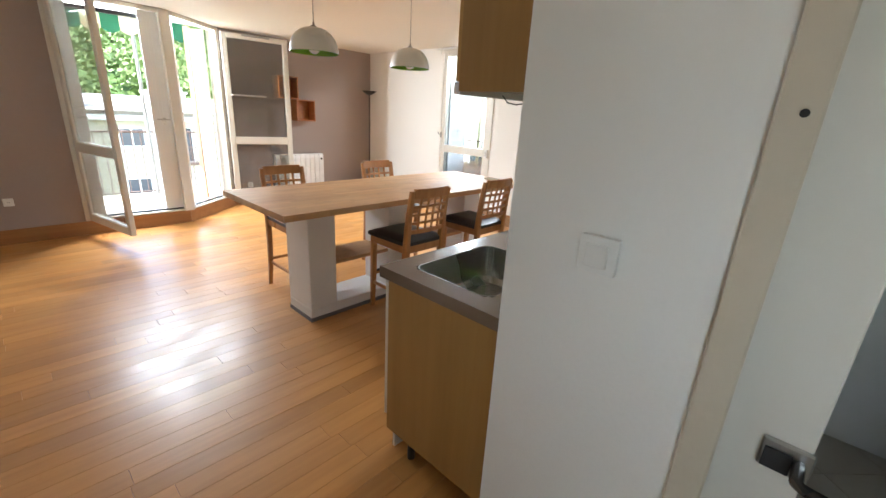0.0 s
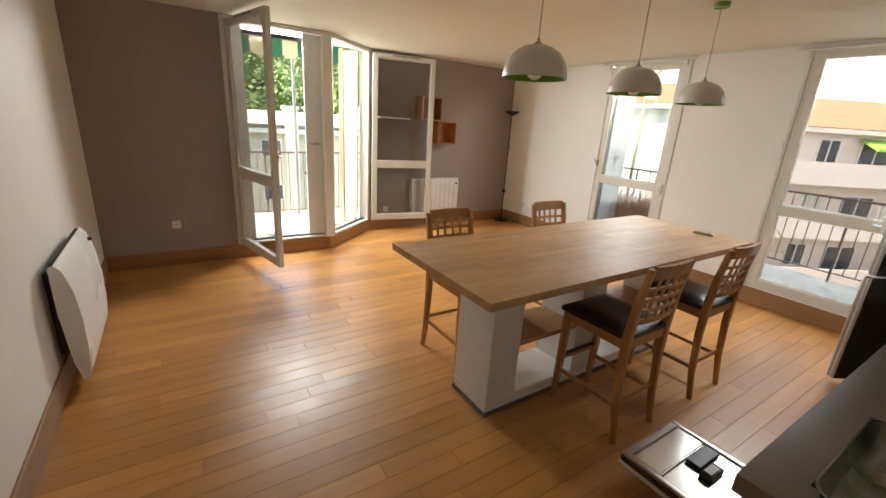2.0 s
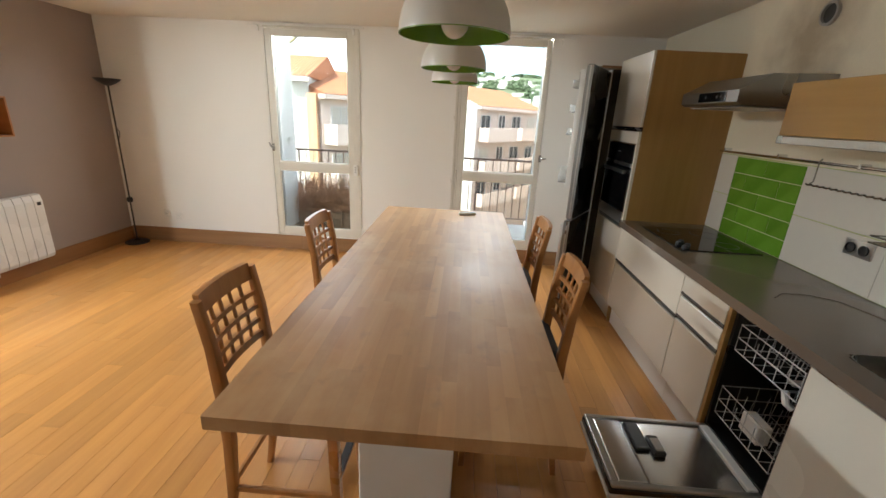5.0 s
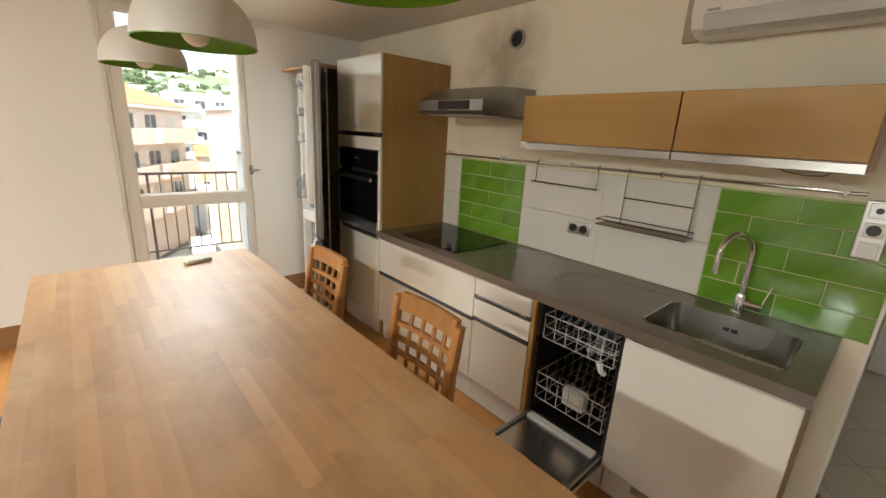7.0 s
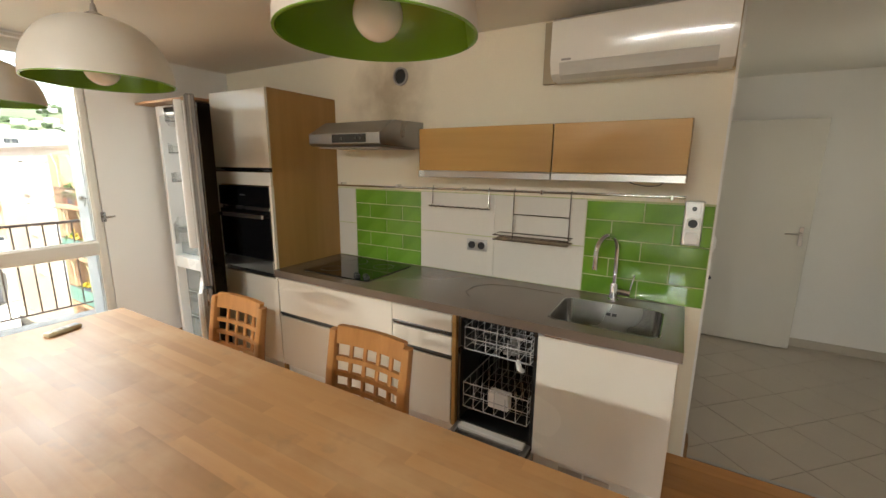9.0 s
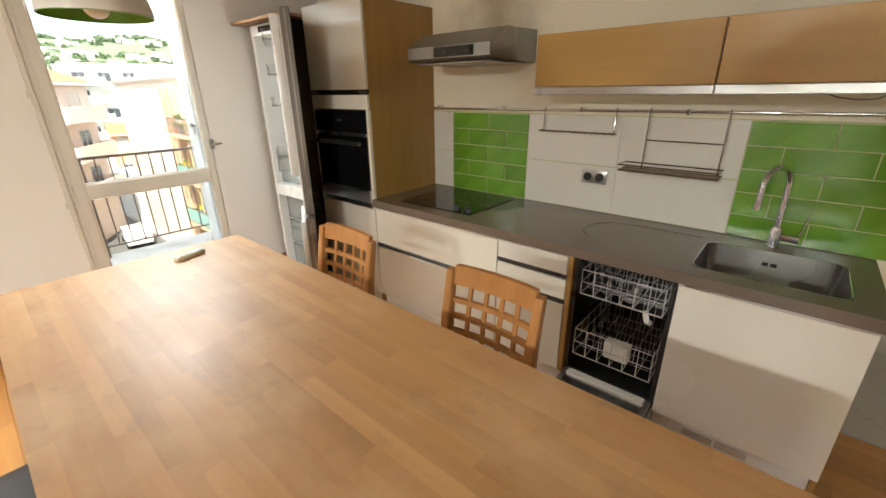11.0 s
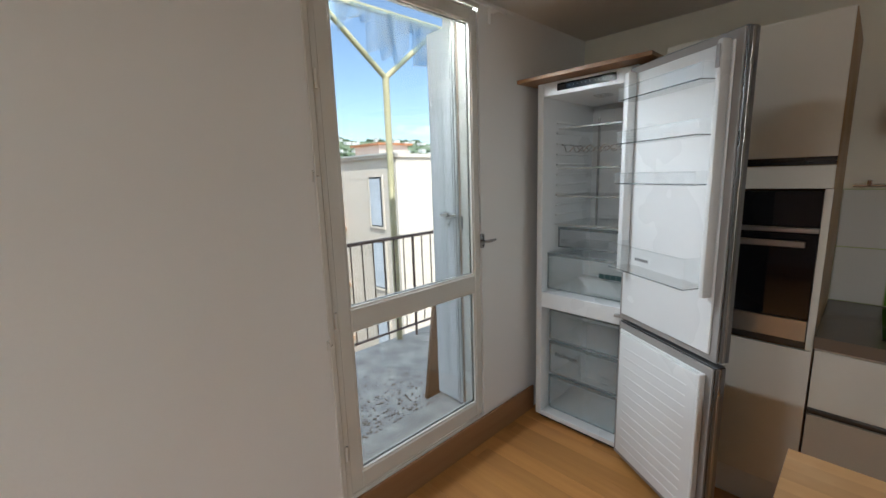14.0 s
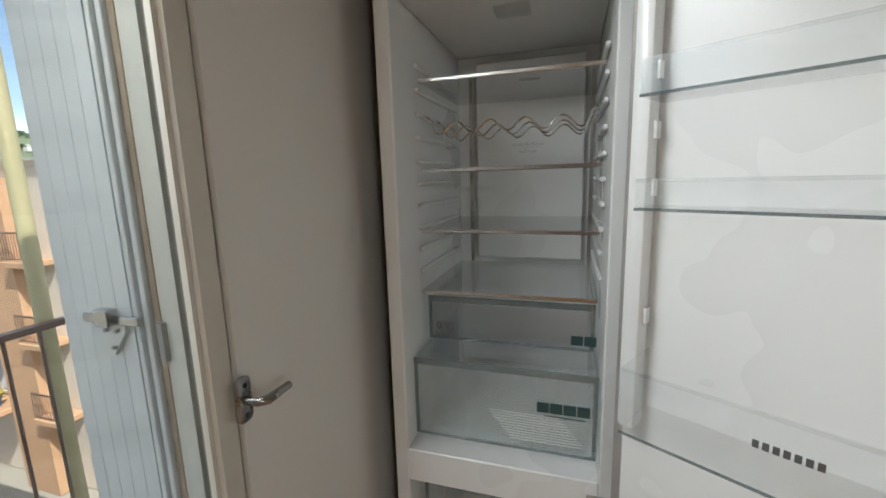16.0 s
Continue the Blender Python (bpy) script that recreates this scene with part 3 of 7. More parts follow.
# folded shutters standing out in the reveals
def shutter(label, x0, x1, y0, y1, z0=0.2, z1=2.40, latch=None):
    s = thing("shutter", ((x0 + x1) / 2, (y0 + y1) / 2, z0), label, "shutter", group="folded shutters")
    bm = bmesh.new()
    wide_y = (y1 - y0) > (x1 - x0)
    lo, hi, c0, c1 = (y0, y1, x0, x1) if wide_y else (x0, x1, y0, y1)
    n = max(3, round((hi - lo) / 0.035))
    face = []
    for k in range(n):
        a, b = lo + (hi - lo) * k / n, lo + (hi - lo) * (k + 1) / n
        face += [(a + 0.0015, 0.0), (b - 0.0015, 0.0), (b, 0.0012)]
    line = [(c0 + v, u) for u, v in face] + [(c1 - v, u) for u, v in reversed(face)]
    prism(bm, line if wide_y else [(u, v) for v, u in line], "Z", z0, z1)
    part("panel", bm, SHUTTER, s)
    if latch:
        lx, ly, lz, s2 = latch
        part("latch", boxes((lx - 0.004, lx + 0.004, ly - 0.075, ly + 0.06, lz - 0.008, lz + 0.008),
                            (lx + min(-0.005, s2 * 0.014), lx + max(0.005, s2 * 0.014), ly - 0.018, ly + 0.016, lz - 0.01, lz + 0.02), bev=0.002), STEEL, s)
        plate = part("latch_plate", prism(bmesh.new(), [(ly - 0.032, lz - 0.009), (ly + 0.022, lz - 0.009), (ly + 0.022, lz - 0.068), (ly + 0.002, lz - 0.068), (ly - 0.032, lz - 0.022)], "X", lx - s2 * 0.005 - 0.003, lx - s2 * 0.005 + 0.003), PVC, s)
        for dy, dz in ((-0.018, -0.02), (0.008, -0.02), (-0.005, -0.052)):
            part("screw", boxes((lx - 0.005, lx + 0.005, ly + dy - 0.003, ly + dy + 0.003, lz + dz - 0.003, lz + dz + 0.003)), GREYPVC, plate)
    return s


SHL = "white ribbed plastic shutter folded into the window reveal"
shutter(SHL, W1A + 0.015, W1A + 0.045, N_Y + 0.16, N_Y + 0.56, latch=(W1A + 0.055, N_Y + 0.36, 1.28, 1))
shutter(SHL, W2B - 0.025, W2B + 0.005, N_Y + 0.19, N_Y + 0.37, latch=(W2B - 0.035, N_Y + 0.235, 1.375, -1))
shutter(SHL, SW_X - 0.075, SW_X - 0.045, 0.988, 1.14, 0.192, 2.438, latch=(SW_X - 0.036, 1.085, 1.28, 1))
shutter(SHL, SW_X - 0.075, SW_X - 0.045, 1.745, 1.937, 0.192, 2.438, latch=(SW_X - 0.036, 1.86, 1.28, 1))
bs = thing("shutter", tuple(Vector((SW_X, 2.0, 0.19)) + dv * 0.9), "cream shutter panel folded against the bay reveal", "shutter", group="folded shutters")
part("panel", prism(bmesh.new(), along_bay(0.885, 0.915, -0.121, -0.32), "Z", 0.19, 2.43), FRAME, bs)
br = thing("reveal_post", tuple(Vector((SW_X, 2.0, 0.19)) + dv * 0.9 - nv * 0.36), "salmon painted outer edge of the bay reveal", "post")
part("post", prism(bmesh.new(), along_bay(0.872, 0.93, -0.325, -0.385), "Z", 0.08, 2.46), surface("salmon_reveal_paint", (0.60, 0.37, 0.22), 0.8, vary=0.15, coarse=2), br)

# ---- dining island ----
TX0, TX1, TY0, TY1, TZ = -3.02, -2.084, 1.472, 3.962, 0.918
island = thing("island_table", (-2.55, 2.7, 0), "beech block topped bar table on white plastered piers", "table")
top = part("tabletop", boxes((TX0 + 0.004, TX1 - 0.004, TY0 + 0.004, TY1 - 0.004, TZ - 0.038, TZ - 0.006)), BEECH, island)
rng = random.Random(5)
rows = 21
for r in range(rows):
    xa, xb = TX0 + (TX1 - TX0) * r / rows, TX0 + (TX1 - TX0) * (r + 1) / rows
    y = TY0
    first = True
    while y < TY1 - 1e-6:
        y2 = y + rng.uniform(0.15, 0.4) if first else y + rng.uniform(0.3, 0.62)
        first = False
        if y2 > TY1 - 0.12:
            y2 = TY1
        st = bmesh.new()
        box(st, -(xb - xa) / 2, (xb - xa) / 2, -(y2 - y) / 2, (y2 - y) / 2, -0.04, 0)
        o = part("stave", st, BEECH, top)
        o.location = ((xa + xb) / 2, (y + y2) / 2, TZ - rng.uniform(0, 0.0002))
        y = y2
PX0, PX1 = -2.715, -2.39
part("base_slab", boxes((PX0, PX1, 1.78, 3.66, 0.03, 0.10), bev=0.004), PLASTER, island, "white plastered base")
part("plinth_strip", boxes((PX0 - 0.004, PX1 + 0.004, 1.776, 3.664, 0.0, 0.03), bev=0.002), SLATE, island, "grey strip at the floor")
for ya, yb in ((1.78, 2.0), (2.50, 2.74), (3.44, 3.66)):
    part("pier", boxes((PX0, PX1, ya, yb, 0.10, TZ - 0.04), bev=0.005), PLASTER, island, "white plastered pier")
for ya, yb, z in ((2.0, 2.5, 0.44), (2.74, 3.44, 0.44)):
    part("shelf", boxes((PX0 + 0.01, PX1 - 0.005, ya, yb, z - 0.03, z), bev=0.003), BEECH, island, "beech shelf between the piers")

remote = thing("remote_control", (-2.37, 3.81, TZ), "cream plastic remote control lying on the table", "remote control", local=True)
remote.rotation_euler = (0, 0, radians(15))
part("case", boxes((-0.068, 0.066, -0.020, 0.020, 0, 0.02), bev=0.007, seg=2), surface("cream_remote_plastic", (0.62, 0.58, 0.42), 0.4), remote, smooth=True)
part("display", boxes((0.02, 0.058, -0.016, 0.016, 0.0195, 0.0215), bev=0.001), GREYPVC, remote)
for i in range(3):
    for j in range(2):
        part("button", boxes((-0.05 + i * 0.022, -0.037 + i * 0.022, -0.014 + j * 0.016, -0.003 + j * 0.016, 0.0195, 0.022), bev=0.001), GREYPVC, remote)


# ---- bar chairs: local front along -x, origin at the centre of the foot print ----
def leg_bar(pts, w, d):
    """A squared leg along points; w across y, d across x."""
    bm = bmesh.new()
    loops = []
    for x, y, z, s in pts:
        loops.append([bm.verts.new((x + a * d * s / 2, y + b * w * s / 2, z)) for a, b in ((-1, -1), (1, -1), (1, 1), (-1, 1))])
    for p, q in zip(loops, loops[1:]):
        for k in range(4):
            bm.faces.new((p[k], p[(k + 1) % 4], q[(k + 1) % 4], q[k]))
    bm.faces.new(loops[0][::-1])
    bm.faces.new(loops[-1])
    sharp = [e for e in bm.edges if abs(e.verts[0].co.z - e.verts[1].co.z) > 0.02]
    bmesh.ops.bevel(bm, geom=sharp, offset=0.005, segments=2, affect="EDGES", profile=0.5)
    return bm


def bar_chair(at, turn, label):
    c = thing("bar_chair", at, label, "chair", group="chairs round the island", local=True)
    c.rotation_euler = (0, 0, radians(turn))
    W = 0.39
    for s in (-1, 1):
        part("leg", leg_bar([(-0.215, s * 0.165, 0, 0.8), (-0.205, s * 0.165, 0.3, 1.0), (-0.20, s * 0.165, 0.615, 1.1)], 0.036, 0.036), CHAIRW, c, smooth=True)
        part("leg", leg_bar([(0.235, s * 0.175, 0, 0.8), (0.205, s * 0.175, 0.2, 0.95), (0.19, s * 0.175, 0.45, 1.1), (0.192, s * 0.175, 0.64, 1.15), (0.21, s * 0.175, 0.85, 1.0), (0.24, s * 0.178, 1.02, 0.85)], 0.036, 0.036), CHAIRW, c, smooth=True)
    part("seat_frame", boxes((-0.218, 0.20, -0.185, -0.160, 0.555, 0.615), (-0.218, 0.20, 0.160, 0.185, 0.555, 0.615), (-0.218, -0.193, -0.16, 0.16, 0.555, 0.615), (0.175, 0.2, -0.16, 0.16, 0.555, 0.615), bev=0.004), CHAIRW, c)
    # cushion: domed, tapered to the back
    bm = bmesh.new()
    n = 10
    grid = {}
    for i in range(n + 1):
        for j in range(n + 1):
            u, v = i / n * 2 - 1, j / n * 2 - 1
            edge = max(abs(u), abs(v))
            hgt = 0.668 - 0.03 * max(0, (edge - 0.6) / 0.4) ** 2.2
            wide = 0.2 - 0.012 * (u + 1) / 2
            grid[i, j] = bm.verts.new((u * 0.215 - 0.015, v * wide, hgt))
    for i in range(n):
        for j in range(n):
            bm.faces.new((grid[i, j], grid[i + 1, j], grid[i + 1, j + 1], grid[i, j + 1]))
    rim = [e for e in bm.edges if e.is_boundary]
    low = bmesh.ops.extrude_edge_only(bm, edges=rim)["geom"]
    for v in low:
        if isinstance(v, bmesh.types.BMVert):
            v.co.z = 0.612
    part("seat", bm, LEATHER, c, "black leatherette seat pad", smooth=True)

    def bow(y):
        return 0.024 * (1 - (y / 0.19) ** 2)

    # backrest: bowed rails and slats in a grid
    def rail(z0, z1, x0, x1, th):
        b = bmesh.new()
        k = 8
        cols = []
        for i in range(k + 1):
            y = -0.162 + 0.324 * i / k
            o = bow(y)
            cols.append([b.verts.new((x + o, y, z)) for x, z in ((x0 - th / 2, z0), (x0 + th / 2, z0), (x1 + th / 2, z1), (x1 - th / 2, z1))])
        for p, q in zip(cols, cols[1:]):
            for m in range(4):
                b.faces.new((p[m], p[(m + 1) % 4], q[(m + 1) % 4], q[m]))
        b.faces.new(cols[0][::-1])
        b.faces.new(cols[-1])
        return b

    def lean(z):
        return 0.192 + (z - 0.64) * 0.095 + max(0, z - 0.85) * 0.08
    part("top_rail", rail(0.965, 1.035, lean(0.965), lean(1.035), 0.022), CHAIRW, c, smooth=True)
    for z in (0.905, 0.845, 0.785, 0.72):
        h = 0.018 if z > 0.73 else 0.03
        part("back_slat", rail(z - h / 2, z + h / 2, lean(z - h / 2), lean(z + h / 2), 0.016), CHAIRW, c, smooth=True)
    for y in (-0.097, -0.0325, 0.0325, 0.097):
        part("back_upright", leg_bar([(lean(z) + bow(y), y, z, 1.0) for z in (0.735, 0.85, 0.97)], 0.019, 0.012), CHAIRW, c)
    for s in (-1, 1):
        part("stretcher", boxes((-0.2, 0.20, s * 0.168 - 0.009, s * 0.168 + 0.009, 0.20, 0.225), bev=0.003), CHAIRW, c)
    part("stretcher", boxes((0.19, 0.208, -0.16, 0.16, 0.235, 0.26), bev=0.003), CHAIRW, c)
    part("foot_rest", boxes((-0.222, -0.196, -0.15, 0.15, 0.275, 0.30), bev=0.003), CHAIRW, c)
    part("foot_rest_strip", boxes((-0.224, -0.194, -0.15, 0.15, 0.3005, 0.306), bev=0.001), BLACK, c, "black metal foot rest strip")
    return c


LC = "honey stained beech bar chair with lattice back and black seat"
first = bar_chair((-2.125, 2.465, 0), 0, LC)
copy_thing(first, pose(-2.125, 3.268, 0, 0, 0, 0))
copy_thing(first, pose(-3.035, 2.048, 0, 0, 0, 180))
copy_thing(first, pose(-3.045, 3.065, 0, 0, 0, 180))


# ---- pendant lamps ----
def pendant(at, label):
    p = thing("pendant_lamp", at, label, "pendant lamp", group="pendant lamps over the island", local=True)
    outer, inner = [], []
    R, H = 0.153, 0.148
    for k in range(11):
        a = radians(90 * k / 10)
        outer.append((R * math.cos(a) ** 0.82 if k < 10 else 0.02, H * math.sin(a)))
        inner.append(((R - 0.004) * math.cos(a) ** 0.82 if k < 10 else 0.018, (H - 0.004) * math.sin(a)))
    part("shade", lathe(bmesh.new(), outer, 48, cap=False), LAMPWHITE, p, "white enamel dome shade", smooth=True)
    part("shade_lining", lathe(bmesh.new(), inner, 48, cap=False), LAMPGREEN, p, "bright green inside of the shade", smooth=True)
    part("rim", lathe(bmesh.new(), [(R, 0), (R - 0.004, 0), (R - 0.004, -0.002), (R, -0.002), (R, 0)], 48, cap=False), LAMPGREEN, p)
    part("cap", lathe(bmesh.new(), [(0.021, H - 0.004), (0.019, H + 0.006), (0.008, H + 0.012), (0.005, H + 0.03)], 16), GREYPVC, p, smooth=True)
    part("socket", lathe(bmesh.new(), [(0.02, 0.075), (0.02, H - 0.006)], 16), PVC, p, smooth=True)
    b = []
    for k in range(13):
        a = radians(-90 + 165 * k / 12)
        b.append((0.038 * math.cos(a), 0.030 + 0.038 * math.sin(a)))
    part("bulb", lathe(bmesh.new(), b, 20), BULB, p, "white globe bulb, unlit", smooth=True)
    part("cord", rod((0, 0, H + 0.028), (0, 0, CEIL_Z - 1.855 - 0.02), 0.0028, 6), GREYPVC, p)
    part("canopy", lathe(bmesh.new(), [(0.01, CEIL_Z - 1.855 - 0.035), (0.045, CEIL_Z - 1.855 - 0.03), (0.048, CEIL_Z - 1.855 - 0.001)], 24), LAMPGREEN, p, "green ceiling canopy", smooth=True)
    return p


lamp = pendant((-2.465, 1.93, 1.855), "white dome pendant lamp with green lining on a cord")
copy_thing(lamp, pose(-2.495, 2.775, 1.855))
copy_thing(lamp, pose(-2.517, 3.59, 1.855))

# ---- living side ----
fl = thing("floor_lamp", (-6.33, 5.24, 0), "thin black uplighter floor lamp in the corner", "floor lamp")
LX, LY = -6.33, 5.24
part("base", lathe(bmesh.new(), [(0.125, 0), (0.125, 0.012), (0.10, 0.022), (0.03, 0.03), (0.012, 0.05)], 32, (LX, LY, 0)), BLACK, fl, smooth=True)
part("pole", rod((LX, LY, 0.045), (LX, LY, 1.80), 0.008, 10), BLACK, fl, smooth=True)
part("dish", lathe(bmesh.new(), [(0.015, 1.775), (0.05, 1.79), (0.105, 1.825), (0.128, 1.85), (0.124, 1.85), (0.10, 1.832), (0.02, 1.80)], 32, (LX, LY, 0)), BLACK, fl, smooth=True)
part("dimmer_knob", lathe(bmesh.new(), [(0.006, 0.49), (0.026, 0.5), (0.032, 0.525), (0.026, 0.55), (0.006, 0.56)], 16, (LX, LY, 0)), BLACK, fl, smooth=True)
part("cord_clip", sweep(bmesh.new(), [(LX + 0.008, LY, 1.33), (LX + 0.03, LY, 1.30), (LX + 0.022, LY, 1.25), (LX + 0.01, LY, 1.22)], 0.004, 6), BLACK, fl)

rad = thing("radiator", (NW_X + 0.06, 3.85, 0.14), "white finned electric radiator on the taupe wall", "radiator")
RY0, RY1 = 3.44, 4.30
part("back_panel", boxes((NW_X + 0.02, NW_X + 0.045, RY0, RY1, 0.16, 0.75), bev=0.004), ENAMEL, rad)
nf = 10
for k in range(nf):
    a, b = RY0 + (RY1 - 0.0 - RY0) * k / nf, RY0 + (RY1 - RY0) * (k + 1) / nf
    part("fin", prism(bmesh.new(), [(NW_X + 0.046, 0.15), (NW_X + 0.085, 0.145), (NW_X + 0.10, 0.18), (NW_X + 0.10, 0.70), (NW_X + 0.085, 0.755), (NW_X + 0.046, 0.765)], "Y", a + 0.003, b - 0.003), ENAMEL, rad)
part("thermostat", boxes((NW_X + 0.1005, NW_X + 0.104, RY1 - 0.06, RY1 - 0.025, 0.66, 0.69), bev=0.001), BLACK, rad)
for y in (RY0 + 0.2, RY1 - 0.25):
    part("bracket", boxes((NW_X + 0.001, NW_X + 0.02, y, y + 0.05, 0.3, 0.6)), GREYPVC, rad)

rs = thing("radiator", (-4.05, S_Y + 0.05, 0.06), "white curved panel radiator on the white wall", "radiator")
prof = [(S_Y + 0.05, 0.76), (S_Y + 0.075, 0.775), (S_Y + 0.105, 0.74), (S_Y + 0.135, 0.62), (S_Y + 0.15, 0.45), (S_Y + 0.148, 0.25), (S_Y + 0.135, 0.10), (S_Y + 0.12, 0.065), (S_Y + 0.095, 0.07), (S_Y + 0.07, 0.2), (S_Y + 0.05, 0.5)]
part("panel", prism(bmesh.new(), prof, "X", -4.56, -3.70), ENAMEL, rs, smooth=True)
for k in range(22):
    x = -4.52 + k * 0.037
    part("grille_slot", boxes((x, x + 0.02, S_Y + 0.055, S_Y + 0.072, 0.757, 0.7785)), BLACK, rs)
for x in (-4.45, -3.86):
    part("bracket", boxes((x, x + 0.05, S_Y + 0.001, S_Y + 0.07, 0.2, 0.7), bev=0.003), BLACK, rs)
part("thermostat_knob", rod((-4.50, S_Y + 0.11, 0.70), (-4.50, S_Y + 0.135, 0.705), 0.012, 12), BLACK, rs)


def wall_cube(y0, y1, z0, z1, label):
    x0, x1, t = NW_X + 0.001, NW_X + 0.20, 0.014
    c = thing("wall_shelf", (x0, (y0 + y1) / 2, z0), label, "shelf", group="cube shelves on the taupe wall")
    part("side", boxes((x0, x1, y0, y0 + t, z0, z1), bev=0.002), SHELFW, c)
    part("side", boxes((x0, x1, y1 - t, y1, z0, z1), bev=0.002), SHELFW, c)
    part("bottom", boxes((x0, x1, y0 + t, y1 - t, z0, z0 + t), bev=0.002), SHELFW, c)
    part("top", boxes((x0, x1, y0 + t, y1 - t, z1 - t, z1), bev=0.002), SHELFW, c)
    part("back", boxes((x0, x0 + 0.006, y0 + t, y1 - t, z0 + t, z1 - t)), SHELFW, c)
    return c


wall_cube(3.52, 3.84, 1.625, 1.95, "open orange beech cube shelf on the wall")
wall_cube(3.80, 4.12, 1.295, 1.62, "open orange beech cube shelf on the wall")
ws = thing("wall_ledge", (NW_X, 3.0, 1.6), "thin white shelf ledge seen behind the glass", "shelf")
part("board", boxes((NW_X + 0.001, NW_X + 0.16, 2.86, 3.34, 1.615, 1.635), bev=0.002), surface("grey_shelf_board", (0.42, 0.39, 0.36), 0.5), ws)


def outlet(name, at, face, label, n=1, dark=False, cat="socket"):
    """A wall plate; face: '+x', '-x', '-y' is the way that it looks."""
    o = thing(name, at, label, cat, local=True)
    o.rotation_euler = (0, 0, {"-y": 0, "+x": radians(90), "-x": radians(-90)}[face])
    part("plate", boxes((-0.04 - 0.036 * (n - 1), 0.04 + 0.036 * (n - 1), -0.012, -0.0005, -0.04, 0.04), bev=0.004, seg=2), PVC if not dark else STEEL, o, smooth=True)
    for k in range(n):
        cx = (k - (n - 1) / 2) * 0.072
        b = bmesh.new()
        lathe(b, [(0.025, 0), (0.025, 0.008), (0.0215, 0.008), (0.020, 0.0015), (0.001, 0.0015)], 20)
        bmesh.ops.rotate(b, verts=b.verts[:], cent=(0, 0, 0), matrix=Matrix.Rotation(radians(90), 3, "X"))
        bmesh.ops.translate(b, verts=b.verts[:], vec=(cx, -0.0125, 0))
        s = part("socket_well", b, BLACK if dark else PVC, o)
        for e in (-0.008, 0.008):
            part("pin_hole", boxes((cx + e - 0.0025, cx + e + 0.0025, -0.0152, -0.0135, -0.003, 0.003)), BLACK, s)
    return o


outlet("wall_socket", (SW_X, 0.378, 0.435), "+x", "white double wall socket on the taupe wall")
outlet("wall_socket", (NW_X, 3.05, 0.30), "+x", "white wall socket behind the open window leaf")
by_frame = outlet("wall_socket", (-3.50, N_Y, 0.305), "-y", "white wall socket beside the window frame with short trunking")
part("trunking", boxes((-0.10, -0.041, -0.016, -0.0005, -0.036, -0.012), bev=0.002), PVC, by_frame)
outlet("wall_socket", (-5.85, N_Y, 0.325), "-y", "small white wall socket above the skirting")
outlet("wall_socket", (-6.0, N_Y, 0.35), "-y", "small white wall socket above the skirting")
for xa, xb, zz in ((-4.74, -3.56, 2.455), (-2.62, -1.40, 2.44)):
    cr = thing("curtain_rod", ((xa + xb) / 2, N_Y, zz), "white extendable curtain rod above the window", "curtain rod", group="curtain rods")
    part("rod", rod((xa, N_Y - 0.055, zz), (xb, N_Y - 0.055, zz), 0.008, 10), PVC, cr, smooth=True)
    for x in (xa + 0.06, xb - 0.1):
        part("bracket", boxes((x - 0.012, x + 0.012, N_Y - 0.065, N_Y - 0.014, zz - 0.012, zz + 0.012), (x - 0.01, x + 0.01, N_Y - 0.02, N_Y - 0.0005, zz - 0.06, zz + 0.012), bev=0.002), PVC, cr)
    for x in (xa, xb):
        part("end_knob", rod((x - 0.02, N_Y - 0.055, zz), (x + 0.02, N_Y - 0.055, zz), 0.012, 10), PVC, cr, smooth=True)
for z in (0.93, 1.62):
    hk = thing("window_hook", (-2.565, N_Y, z), "small painted hook on the window casing", "hook", group="window hooks")
    part("hook", sweep(bmesh.new(), [(-2.545, N_Y - 0.008, z), (-2.56, N_Y - 0.022, z), (-2.566, N_Y - 0.022, z + 0.018), (-2.566, N_Y - 0.006, z + 0.022), (-2.566, N_Y - 0.002, z - 0.02)], 0.0028, 6), FRAME, hk)
rsw = thing("shutter_remote", (-3.655, N_Y, 1.0), "small white shutter remote clipped beside the window", "remote control")
part("case", boxes((-3.682, -3.632, N_Y - 0.034, N_Y - 0.014, 0.94, 1.06), bev=0.005), PVC, rsw)
for z in (0.98, 1.005, 1.03):
    part("button", boxes((-3.664, -3.650, N_Y - 0.037, N_Y - 0.034, z - 0.007, z + 0.007), bev=0.001), GREYPVC, rsw)
cb = thing("cable_trunking", (-3.60, N_Y, 0.9), "thin white cable run down beside the window", "cable")
part("cable", sweep(bmesh.new(), [(-3.600, N_Y - 0.006, 2.44), (-3.600, N_Y - 0.006, 0.30), (-3.595, N_Y - 0.006, 0.29), (-3.545, N_Y - 0.006, 0.295)], 0.005, 6), FRAME, cb)

# ---- kitchen units (fronts look along -x) ----
FX, CT = -1.112, 0.911


def front(parent, y0, y1, z0, z1, mat=None, x=FX, name="door", label=""):
    return part(name, boxes((x, x + 0.019, y0 + 0.0015, y1 - 0.0015, z0, z1), bev=0.0018), mat or CREAM, parent, label)


def grip(parent, y0, y1, z):
    g = bmesh.new()
    prism(g, [(FX + 0.022, z - 0.016), (FX + 0.022, z + 0.014), (FX + 0.002, z + 0.014), (FX - 0.002, z + 0.006), (FX - 0.002, z - 0.001), (FX + 0.012, z - 0.004), (FX + 0.012, z - 0.016)], "Y", y0 + 0.002, y1 - 0.002)
    return part("grip_rail", g, DARKSTEEL, parent, "dark metal recessed grip rail")


